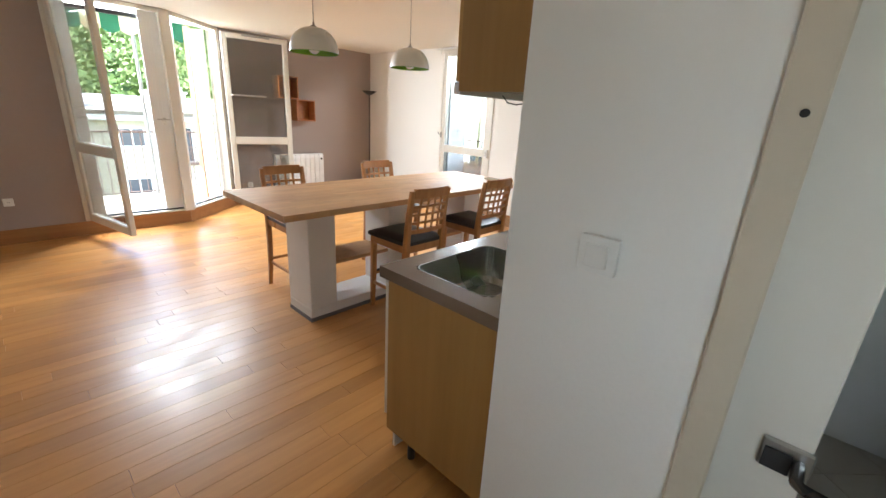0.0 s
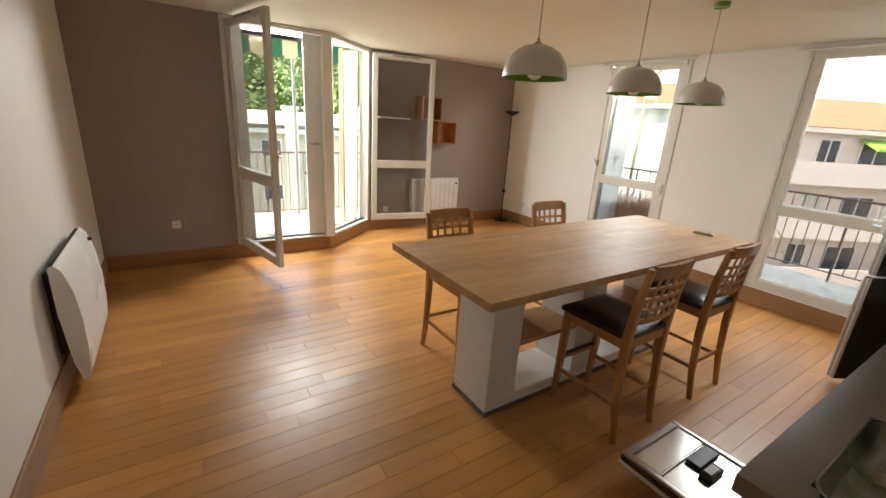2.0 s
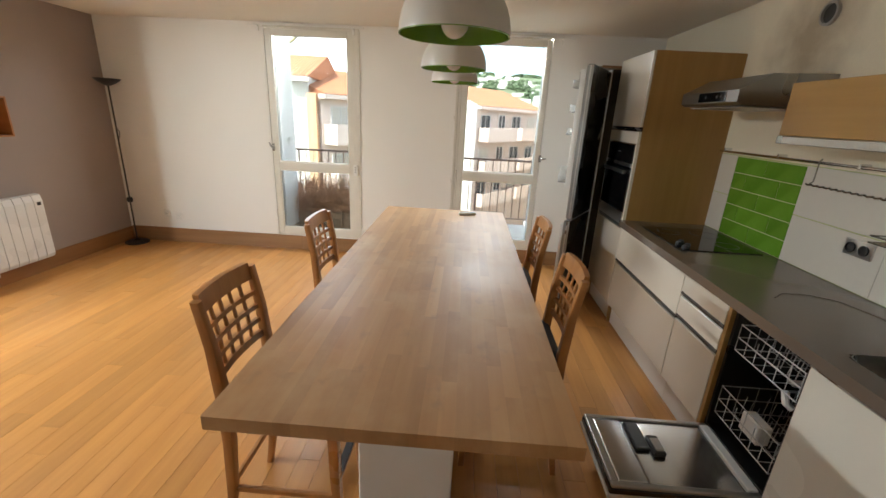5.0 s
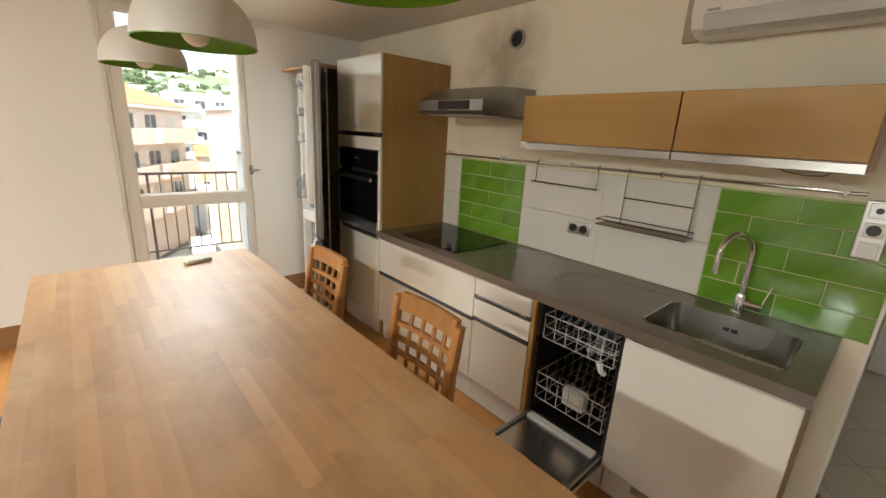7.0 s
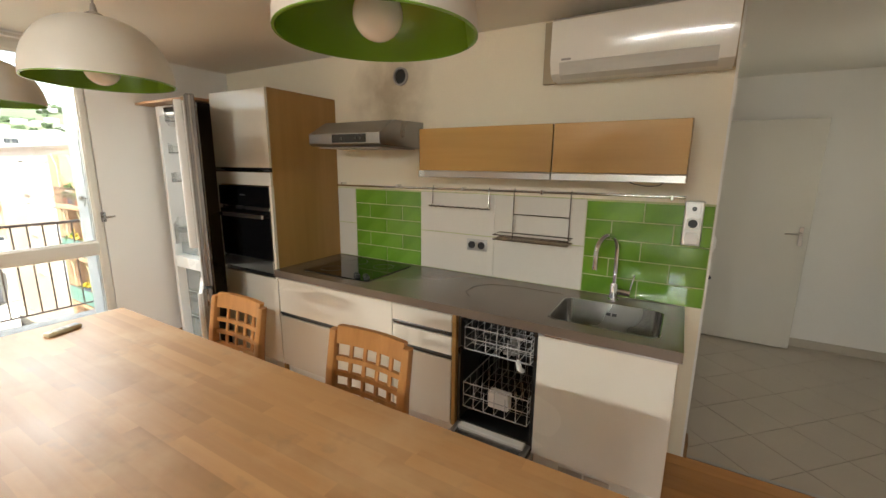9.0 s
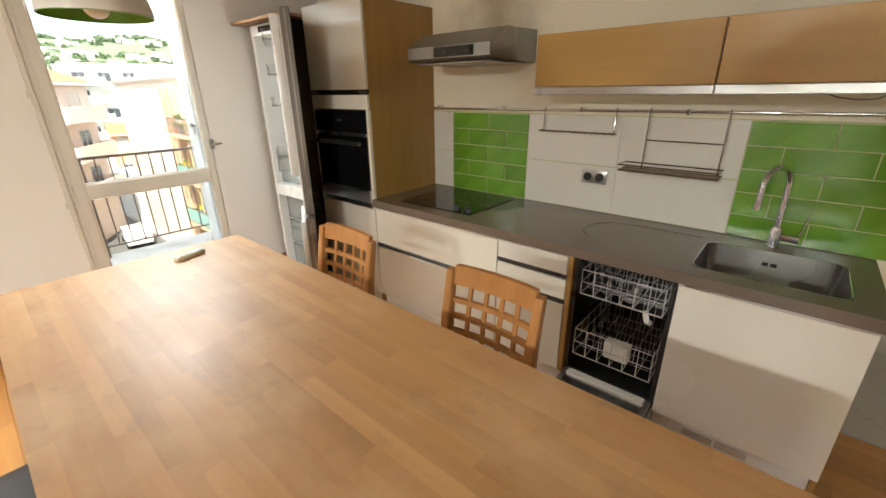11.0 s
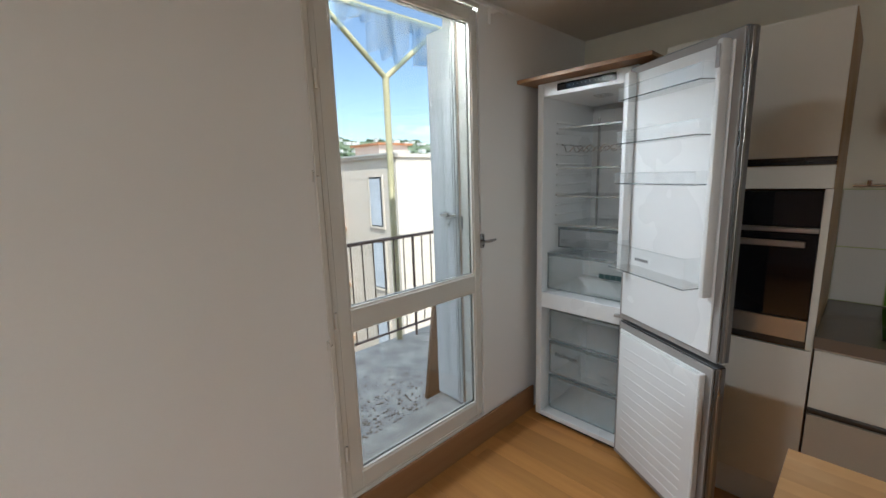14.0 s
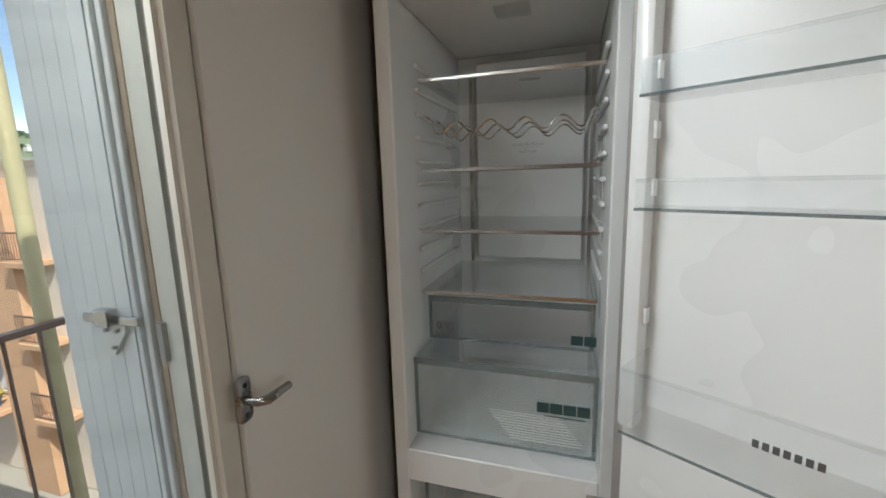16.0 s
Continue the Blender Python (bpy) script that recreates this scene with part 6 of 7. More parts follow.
# ground, street and lawn
gm = bmesh.new()
bmesh.ops.create_grid(gm, x_segments=40, y_segments=40, size=2500)
for v in gm.verts:
    v.co.z = GZ - 0.05
solid("ground", gm, PAVE, "pale paved ground between the buildings", "ground", kind="structure")
solid("road", boxes((1.5, 6.2, 12, 90, GZ - 0.05, GZ + 0.02)), ASPHALT, "grey asphalt street between apartment blocks", "road", kind="structure")
solid("lawn", boxes((-30, 0.5, 9, 22, GZ - 0.05, GZ + 0.03)), GRASSM, "green lawn below the balconies", "lawn", kind="structure")
solid("lawn", boxes((-24.5, -10, -20, 8.9, GZ - 0.05, GZ + 0.03)), GRASSM, "green lawn below the balconies", "lawn", kind="structure")
kerb = solid("kerb", boxes((1.35, 1.5, 12, 90, GZ - 0.05, GZ + 0.14)), PAVE, "pale concrete street kerb", "kerb", kind="structure")

# pink block with balconies and a clay roof, to the north
building("apartment_building", "pink rendered apartment block with long balconies and clay roof", (-10.9, 25.2), (-4.2, 36.5), 11, GZ, 2.55, PINK,
         (-0.15, -2.95, -5.75), [(1.5, 1.6, 1.9, 0.1), (4.6, 1.2, 1.3, 0.8), (7.2, 1.8, 2.0, 0.05), (10.2, 1.4, 1.9, 0.05), (12.2, 1.0, 1.3, 0.8)], 1.9, [(0.2, 12.9, 1.1)], seed=3)
building("apartment_building", "white rendered wing with stained corner", (-22, 24.0), (-11.6, 25.2), 10, GZ, 3.4, WHITEF, (-0.15, -2.95), [(3.0, 1.4, 1.4, 0.8), (7.5, 1.4, 1.4, 0.8)], 1.6, seed=4)
pil = thing("corner_pilaster", (-11.3, 25.0, GZ), "orange stained rendered corner strip", "pilaster")
part("strip", boxes((-11.6, -11.05, 24.85, 25.2, GZ, 2.5), bev=0.02), ORANGE, pil)
pb = building("apartment_building", "pink block with white gable end, planted balconies and a clay roof", (-1.8, 36.5), (5.3, 47.0), 10, GZ, 2.6, PINK, (-0.15, -2.95, -5.75), [(1.6, 1.6, 1.9, 0.1), (4.4, 1.2, 1.3, 0.8), (7.2, 1.8, 2.0, 0.05), (10.4, 1.6, 1.9, 0.1)], 1.9, [(0.5, 5.6, 1.1), (6.6, 12.4, 1.1)], seed=6)
part("gable_wall", prism(bmesh.new(), [(-0.3, 0), (10.3, 0), (10.3, 12.2), (5.0, 14.2), (-0.3, 12.2)], "X", -0.34, -0.2), WHITEF, pb, "white rendered gable end wall")
part("gable_chimney", boxes((0.6, 1.2, 3.6, 4.2, 13.2, 14.6), (0.5, 1.3, 3.5, 4.3, 14.6, 14.72), bev=0.01), WHITEF, pb)
aw = thing("awning", (-8, 31, 1.9), "small lime green balcony awning", "awning", local=True)
aw.rotation_euler = (0, 0, math.atan2(11.3, 6.7))
aw.location = (-10.9 + 6.7 * 0.53, 25.2 + 11.3 * 0.53, 0)
part("cloth", prism(bmesh.new(), [(-0.03, 2.05), (-1.15, 1.62), (-1.15, 1.48), (-0.03, 1.98)], "X", -0.9, 0.9), LIME, aw)

# cream block across the courtyard to the west
wb = building("apartment_building", "cream rendered apartment block with grey roof and chimneys", (-29, -22), (-29, 40), 9, GZ, 0.62, RENDER,
              (-2.2, -5.0, -7.8), [(1.7 + 2.6 * k, 0.95 if k % 2 else 1.25, 2.1 if k % 2 else 1.05, 0.02 if k % 2 else 1.0) for k in range(23)], 0, seed=8)
part("cornice", boxes((-0.1, 62.1, -0.55, -0.003, 9.86, 10.12)), WHITEF, wb)
part("roof", prism(bmesh.new(), [(-0.6, 10.37), (4.5, 11.15), (9.3, 10.37)], "X", -0.2, 62.2), surface("grey_roof_sheet", (0.34, 0.335, 0.325), 0.7, vary=0.2, coarse=0.5, fine=6), wb, "pale grey low pitched roof")
for a in (6, 14, 25.0, 30.1, 33.5, 41, 52):
    part("chimney", boxes((a, a + 0.7, 0.5, 1.2, 10.5, 11.4), (a - 0.1, a + 0.8, 0.4, 1.3, 11.4, 11.52), (a + 0.08, a + 0.28, 0.7, 0.95, 11.52, 11.78), (a + 0.42, a + 0.62, 0.7, 0.95, 11.52, 11.78), bev=0.01), WHITEF, wb)
for a in (10.6, 28.5, 46.6):
    part("chimney_breast", boxes((a, a + 0.75, -0.62, -0.002, 0.0, 11.3), (a - 0.08, a + 0.83, -0.7, 0.1, 11.3, 11.5), bev=0.01), RENDER, wb, "rendered chimney breast rising up the facade")
for fz in (-2.2, -5.0, -7.8):
    for k in range(1, 23, 2):
        a, z = 1.7 + 2.6 * k, fz - GZ
        part("balcony_rail", boxes((a - 0.6, a + 0.6, -0.3, -0.26, z + 0.95, z + 1.0), (a - 0.6, a + 0.6, -0.3, -0.26, z + 0.05, z + 0.08), *[(a - 0.6 + 0.148 * j, a - 0.578 + 0.148 * j, -0.29, -0.27, z + 0.08, z + 0.95) for j in range(9)], (a - 0.62, a + 0.62, -0.32, -0.002, z - 0.12, z)), RAILM, wb, "small dark iron balcony rail")

# beige block to the north-east with orange balconies, pots and awning frames
CURTAIN = surface("far_white_curtain", (0.62, 0.66, 0.72), 0.7, vary=0.3, coarse=1.2, fine=9, bump=0.3)
POTS = [surface("pot_" + c, rgb, 0.6) for c, rgb in (("terracotta", (0.42, 0.15, 0.07)), ("white", (0.66, 0.65, 0.62)), ("blue", (0.10, 0.16, 0.34)), ("grey", (0.22, 0.24, 0.26)))]
BLOOM = [surface("bloom_" + c, rgb, 0.7, vary=0.4, fine=6) for c, rgb in (("red", (0.42, 0.05, 0.04)), ("yellow", (0.55, 0.42, 0.03)), ("green", (0.08, 0.17, 0.03)))]
nb = building("apartment_building", "beige flat roofed block with narrow curtained windows and orange balconies", (7.0, 46), (7.0, 17.3), 20, GZ, 2.39, BEIGE, (), [], seed=9)
part("roof_edge", boxes((-0.2, 28.9, -0.2, 0.02, 12.13, 12.19)), WHITEF, nb)
part("roof_hut", boxes((21.0, 23.4, 3.0, 5.0, 12.13, 12.95)), PINK, nb, "small pink roof hut")
part("roof_hut_roof", boxes((20.8, 23.6, 2.8, 5.2, 12.95, 13.05)), ROOF, nb)
part("pier", boxes((21.6, 23.4, -0.6, -0.002, 0.0, 11.6)), ORANGE, nb, "orange rendered pier")
part("pier", boxes((12.6, 14.2, -0.6, -0.002, 0.0, 11.6)), ORANGE, nb, "orange rendered pier")
for fz in (-0.7, -3.5, -6.3):
    z = fz - GZ
    for a, w in ((27.2, 0.95), (20.4, 0.8), (18.0, 0.8), (15.6, 0.8), (10.5, 0.95), (6.0, 0.95)):
        wn_ = part("window", boxes((a - w / 2 - 0.09, a - w / 2, -0.05, 0.0, z + 0.1, z + 2.42), (a + w / 2, a + w / 2 + 0.09, -0.05, 0.0, z + 0.1, z + 2.42), (a - w / 2, a + w / 2, -0.05, 0.0, z + 2.33, z + 2.42), (a - w / 2, a + w / 2, -0.07, 0.0, z + 0.1, z + 0.19)), BEIGE, nb)
        part("pane", boxes((a - w / 2, a + w / 2, -0.01, 0.0, z + 0.19, z + 2.33)), WINDARK, wn_)
        cb = bmesh.new()
        fold = [(a - w / 2 + 0.03 + (w * 0.8) * k / 24, -0.022 - 0.008 * math.sin(k * 1.9)) for k in range(25)]
        prism(cb, fold + [(x, -0.0102) for x, y in reversed(fold)], "Z", z + 0.25, z + 2.27)
        part("curtain", cb, CURTAIN, wn_)
    part("balcony", boxes((14.202, 21.598, -1.1, -0.002, z - 0.2, z), bev=0.02), ORANGE, nb)
    part("balcony", boxes((23.402, 24.6, -0.9, -0.002, z - 0.2, z), bev=0.02), ORANGE, nb)
    for a0, a1, out in ((14.22, 21.58, 1.06), (23.42, 24.58, 0.86)):
        part("balcony_rail", boxes((a0, a1, -out, -out + 0.04, z + 0.93, z + 0.98), (a0, a1, -out, -out + 0.03, z + 0.08, z + 0.11), *[(a0 + 0.14 * k, a0 + 0.14 * k + 0.018, -out + 0.005, -out + 0.023, z + 0.11, z + 0.93) for k in range(int((a1 - a0) / 0.14) + 1)]), RAILM, nb)
    for a in (15.0, 17.0, 19.0, 21.0):
        part("awning_pole", rod((a, -1.0, z), (a, -1.0, z + 2.1), 0.028, 6), GALV, nb)
        for s_ in (-0.5, 0.5):
            part("awning_arm", rod((a, -1.0, z + 2.1), (a + s_, -1.0, z + 2.75), 0.022, 6), GALV, nb)
    part("awning_beam", rod((14.4, -1.0, z + 2.75), (21.6, -1.0, z + 2.75), 0.022, 6), GALV, nb)
    if fz < -1:
        for k in range(7):
            part("balcony_panel", boxes((14.24 + k * 1.05, 15.22 + k * 1.05, -1.09, -1.07, z + 0.1, z + 0.92)), TEALP, nb)
    q = random.Random(int(fz * 10))
    for k in range(15):
        a, y, s_ = 14.5 + k * 0.46 + q.uniform(-0.1, 0.1), -q.uniform(0.6, 0.9), q.uniform(0.12, 0.2)
        lift = q.choice((0.0, 0.0, 0.45))
        pot = thing("flower_pot", (7.0 + y, 46 - a, fz + lift), "flower pot with a bushy plant on the far balcony", "flower pot", group="balcony flower pots")
        wx, wy = 7.0 + y, 46 - a
        if lift:
            part("stand", lathe(bmesh.new(), [(s_ * 0.9, fz), (s_ * 0.9, fz + lift)], 10, (wx, wy, 0)), POTS[k % 2 + 1], pot)
        part("pot", lathe(bmesh.new(), [(s_ * 0.7, fz + lift), (s_, fz + lift + s_ * 1.8), (s_ * 1.08, fz + lift + s_ * 1.8), (s_ * 1.08, fz + lift + s_ * 2.1)], 12, (wx, wy, 0)), POTS[k % 4], pot)
        v_, f_ = [], []
        qq = np.random.RandomState(k + 40)
        for i_ in range(70):
            c_ = np.array((wx, wy, fz + lift + s_ * 2.8)) + qq.normal(size=3) * s_ * 0.55
            u_, w_ = qq.normal(size=3) * 0.05, qq.normal(size=3) * 0.05
            f_.append(tuple(range(len(v_), len(v_) + 4)))
            v_ += [tuple(c_ - u_), tuple(c_ + w_), tuple(c_ + u_), tuple(c_ - w_)]
        me = bpy.data.meshes.new("plant")
        me.from_pydata(v_, [], f_)
        me.materials.append(BLOOM[(k * 2) % 3 if k % 3 else 2])
        part("plant", None, None, pot, data=me)

# distant white blocks, orange house
building("apartment_building", "distant white apartment block with balconies", (11, 92), (27, 90), 14, GZ, 6.2, WHITEF, (3.2, 0.4, -2.4, -5.2), [(2.0 + 3.3 * k, 1.8, 1.6, 0.3) for k in range(5)], 0, [(0.4, 5.2, 1.2), (7.6, 15.4, 1.2)], seed=12)
building("house", "orange rendered house with red roof", (9.0, 62), (13.8, 61.2), 7, GZ, -2.5, ORANGE, (-5.2, -8.2), [(0.9, 0.9, 1.6, 0.6), (2.4, 0.9, 1.6, 0.6), (3.9, 0.9, 1.6, 0.6)], 0.9, seed=13)
building("apartment_building", "distant cream apartment block", (-60, 120), (-12, 112), 14, GZ, 6.5, RENDER, (2.6, -0.2, -3.0), [(2.5 + 3.4 * k, 1.8, 1.6, 0.3) for k in range(13)], 0, seed=14)
building("apartment_building", "low white garage row along the street", (6.4, 56), (6.5, 48.0), 8, GZ, -5.8, WHITEF, (-9.2,), [(2.0, 1.2, 1.2, 1.0), (5.0, 1.2, 1.2, 1.0)], 0, seed=15)

CARP = surface("white_car_paint", (0.70, 0.70, 0.70), 0.2, vary=0.03, bump=0.0, coat=0.5)
CARD = surface("dark_car_paint", (0.05, 0.055, 0.065), 0.2, vary=0.05, bump=0.0, coat=0.5)


def car(at, turn, paint, label):
    c = thing("car", at, label, "car", group="cars parked along the street", local=True)
    c.rotation_euler = (0, 0, radians(turn))
    side = [(-2.05, 0.35), (2.0, 0.3), (2.08, 0.6), (1.95, 0.82), (1.05, 0.95), (0.45, 1.42), (-1.15, 1.46), (-1.85, 1.05), (-2.08, 0.9)]
    bm = prism(bmesh.new(), side, "Y", -0.84, 0.84)
    bevel(bm, 0.07, 2)
    part("body", bm, paint, c, smooth=True)
    part("side_glass", prism(bmesh.new(), [(0.92, 0.97), (0.42, 1.34), (-1.05, 1.37), (-1.6, 1.02)], "Y", -0.848, 0.848), WINDARK, c)
    part("windscreen", prism(bmesh.new(), [(1.06, 0.99), (0.52, 1.40), (0.5, 1.36), (1.0, 0.96)], "Y", -0.7, 0.7), WINDARK, c)
    for x in (-1.3, 1.3):
        for y in (-0.78, 0.78):
            wh = part("wheel", rod((x, y - 0.1, 0.31), (x, y + 0.1, 0.31), 0.31, 20), BLACK, c)
            part("rim", rod((x, y - 0.105, 0.31), (x, y + 0.105, 0.31), 0.19, 14), STEEL, wh)


car((4.6, 41.0, GZ + 0.02), 84, CARP, "white hatchback parked by the kerb")
car((2.4, 47.0, GZ + 0.02), 86, CARD, "dark hatchback parked by the kerb")
car((2.4, 55.0, GZ + 0.02), 86, CARP, "white estate car parked by the kerb")

# leaves, trees and hills
LEAF = surface("leaf_green", (0.16, 0.225, 0.055), 0.7, vary=0.45, coarse=0.35, fine=3, bump=0.0)
BARK = surface("bark", (0.10, 0.075, 0.05), 0.9, vary=0.3)


def leaf_cloud(centres, per, size, seed):
    """Small leaf blades round the given (x, y, z, radius) clumps, as one list of quads."""
    g = np.random.RandomState(seed)
    verts, faces = [], []
    for x, y, z, r in centres:
        d = g.normal(size=(per, 3))
        d /= np.linalg.norm(d, axis=1)[:, None]
        rad = r * g.uniform(0.55, 1.05, per) ** 0.6
        c = np.array((x, y, z)) + d * rad[:, None] * np.array((1, 1, 0.85))
        u = g.normal(size=(per, 3))
        u /= np.linalg.norm(u, axis=1)[:, None]
        v = np.cross(u, d + g.normal(size=(per, 3)) * 0.6)
        v /= np.linalg.norm(v, axis=1)[:, None] + 1e-6
        s = size * g.uniform(0.6, 1.5, per)[:, None]
        k = len(verts)
        quad = np.stack((c - u * s - v * s * 0.6, c + u * s - v * s * 0.6, c + u * s + v * s * 0.6, c - u * s + v * s * 0.6), 1).reshape(-1, 3)
        verts.extend(quad.tolist())
        faces.extend([(k + 4 * i, k + 4 * i + 1, k + 4 * i + 2, k + 4 * i + 3) for i in range(per)])
    return verts, faces


def leaves(name, centres, per, size, seed, parent=None, mat=None):
    v, f = leaf_cloud(centres, per, size, seed)
    me = bpy.data.meshes.new(name)
    me.from_pydata(v, [], f)
    me.materials.append(mat or LEAF)
    return part(name, None, None, parent, data=me)


def hill_height(x, y):
    d = -x - 40
    return GZ + max(0.0, d) * 0.36 + 3.0 * noise.noise(Vector((x * 0.02, y * 0.02, 0.3)))


hg = bmesh.new()
cols = []
for i in range(25):
    x = -38 - i * 5
    cols.append([hg.verts.new((x, -70 + j * 6, hill_height(x, -70 + j * 6) if i else GZ - 0.3)) for j in range(32)])
for a, b in zip(cols, cols[1:]):
    for j in range(31):
        hg.faces.new((a[j], a[j + 1], b[j + 1], b[j]))
solid("wooded_slope", hg, GRASSM, "green slope behind the cream block", "hill", kind="structure", smooth=True)
g = random.Random(21)
cl = []
for k in range(420):
    x, y = g.uniform(-120, -40), g.uniform(-40, 90)
    h = hill_height(x, y)
    r = g.uniform(1.8, 3.8)
    cl += [(x + g.uniform(-1, 1) * r * 0.6, y + g.uniform(-1, 1) * r * 0.6, h + r * g.uniform(0.6, 1.6), r * g.uniform(0.45, 0.8)) for _ in range(4)]
tagged(leaves("hill_wood", cl, 130, 0.21, 5), "dense green woodland covering the slope", "trees", kind="stuff")

def far_height(x, y):
    """Hills that rise from the plain, highest to the north."""
    dist, bearing = math.hypot(x, y), math.degrees(math.atan2(x, y))
    low = min(1.0, max(0.3, 0.3 + 0.7 * (bearing + 10) / 10))
    top = (104 - 0.75 * max(0.0, bearing - 8) + 26 * noise.noise(Vector((x * 0.004, y * 0.004, 1.0)))) * low
    return GZ + max(-2, min(1.0, (dist - 420) / 500) * top + 9 * noise.noise(Vector((x * 0.015, y * 0.015, 2.0))))


far = bmesh.new()
cols = []
for i in range(70):
    a = radians(-75 + i * 2.4)
    rowv = []
    for dist in (420, 480, 540, 610, 690, 770, 850, 920, 980):
        x, y = math.sin(a) * dist, math.cos(a) * dist
        rowv.append(far.verts.new((x, y, far_height(x, y))))
    cols.append(rowv)
for a, b in zip(cols, cols[1:]):
    for j in range(8):
        far.faces.new((a[j], a[j + 1], b[j + 1], b[j]))
# distance haze is put into this paler, bluer green
FARGREEN = surface("hazed_hillside", (0.17, 0.215, 0.12), 0.9, vary=0.4, coarse=0.02, fine=0.12, bump=0.0)
hills = solid("far_hills", far, FARGREEN, "distant green hills dotted with houses", "hills", kind="structure", smooth=True)
hv, hb, crowns = [], bmesh.new(), []
for k in range(1900):
    a, dist = radians(g.uniform(-45, 55)), g.uniform(430, 960)
    x, y = math.sin(a) * dist, math.cos(a) * dist
    z = far_height(x, y)
    if k % 3 == 0:
        w, d2, h = g.uniform(3, 8), g.uniform(3, 6), g.uniform(3, 6)
        box(hb, x - w, x + w, y - d2, y + d2, z - 2, z + h)
    else:
        crowns += [(x + g.uniform(-6, 6), y + g.uniform(-6, 6), z + g.uniform(0, 2.5), g.uniform(2, 4.5)) for _ in range(3)]
solid("hillside_houses", hb, WHITEF, "scattered pale houses on the far hills", "houses", kind="stuff")
# the far crowns carry the same haze in their leaf colour
tagged(leaves("hillside_trees", crowns, 30, 1.3, 7, mat=surface("hazed_tree_green", (0.13, 0.185, 0.095), 0.9, vary=0.4, coarse=0.05, bump=0.0)), "dark tree clumps on the far hills", "trees", kind="stuff")


def tree(at, h, r, seed, label):
    t = thing("tree", at, label, "tree", local=True)
    q = random.Random(seed)
    bm = bmesh.new()
    sweep(bm, [(0, 0, 0), (0.05, 0.02, h * 0.3), (0, 0.08, h * 0.6), (0.05, 0, h * 0.85)], 0.1, 8, [0.17, 0.13, 0.09, 0.03])
    for k in range(7):
        a = k * 2.4
        z = h * (0.4 + 0.06 * k)
        sweep(bm, [(0, 0, z), (math.cos(a) * r * 0.4, math.sin(a) * r * 0.4, z + r * 0.3), (math.cos(a) * r * 0.75, math.sin(a) * r * 0.75, z + r * 0.5)], 0.05, 6, [0.06, 0.04, 0.015])
    part("trunk", bm, BARK, t)
    leaves("crown", [(q.uniform(-0.7, 0.7) * r, q.uniform(-0.7, 0.7) * r, h * 0.75 + q.uniform(-0.5, 0.5) * r, r * q.uniform(0.3, 0.5)) for _ in range(14)], 130, 0.11, seed, t)
    return t


tree((-6.5, 17, GZ + 0.03), 5.5, 2.2, 3, "leafy courtyard tree on the lawn")
tree((-14, 14, GZ + 0.03), 6.0, 2.4, 8, "leafy courtyard tree on the lawn")
tree((-18, 4, GZ + 0.03), 6.0, 2.4, 9, "leafy courtyard tree on the lawn")

# ---- balcony ----
BZ = 0.075
solid("balcony_floor", boxes((-7.72, 3.2, N_Y + T, 6.95, -0.12, BZ), (-7.72, NW_X - T, 2.7, N_Y + T, -0.12, BZ), (-7.72, SW_X - T, -1.2, 1.98, -0.12, BZ), (-7.72, NW_X - T + 0.04, 1.98, 2.7, -0.12, BZ)), CONCRETE, "stained bare concrete balcony floor", "balcony", kind="structure")


def railing(label, a, b, top, base, origin):
    r = thing("balcony_railing", origin, label, "railing")
    a, b = Vector(a), Vector(b)
    L = (b - a).length
    d = (b - a) / L
    n = Vector((-d.y, d.x, 0))
    up = Vector((0, 0, 1))

    def bar(z, w, h):
        bm = bmesh.new()
        c = [bm.verts.new(p + n * (s * w / 2) + up * (z + k * h)) for p in (a, b) for s, k in ((-1, 0), (1, 0), (1, 1), (-1, 1))]
        for k in range(4):
            bm.faces.new((c[k], c[(k + 1) % 4], c[4 + (k + 1) % 4], c[4 + k]))
        bm.faces.new(c[:4][::-1])
        bm.faces.new(c[4:])
        return bm
    part("top_rail", bar(top - 0.025, 0.042, 0.025), RAILM, r)
    part("bottom_rail", bar(base, 0.03, 0.012), RAILM, r)
    k, s = 0, 0.0
    while s < L:
        p = a + d * s
        post = k % 12 == 0
        part("post" if post else "baluster", rod(p + up * (BZ if post else base + 0.012), p + up * (top - 0.025), 0.014 if post else 0.0065, 6), RAILM, r)
        k, s = k + 1, s + 0.112
    return r


railing("brown painted iron balcony railing", (-7.6, 6.85, 0), (3.1, 6.85, 0), 1.075, 0.185, (-3, 6.85, BZ))
railing("brown painted iron balcony railing along the west side", (-7.6, -1.1, 0), (-7.6, 6.84, 0), 1.035, 0.12, (-7.6, 3, BZ))
pl = thing("awning_post", (-1.055, 6.98, BZ), "cream painted steel post with forked top", "post")
part("pole", rod((-1.055, 6.90, BZ), (-1.055, 6.90, 2.46), 0.030, 12), GALV, pl, smooth=True)
for dx in (-0.62, 0.62):
    part("arm", rod((-1.055, 6.90, 2.45), (-1.055 + dx, 6.90, 2.95), 0.024, 10), GALV, pl, smooth=True)
pl2 = thing("awning_post", (-5.0, 6.90, BZ), "cream painted steel post with forked top", "post")
part("pole", rod((-5.05, 6.90, BZ), (-5.05, 6.90, 2.46), 0.030, 12), GALV, pl2, smooth=True)
for dx in (-0.62, 0.62):
    part("arm", rod((-5.05, 6.90, 2.45), (-5.05 + dx, 6.90, 2.95), 0.024, 10), GALV, pl2, smooth=True)
pl3 = thing("awning_post", (-7.5, 2.0, BZ), "grey steel awning post at the balcony edge", "post")
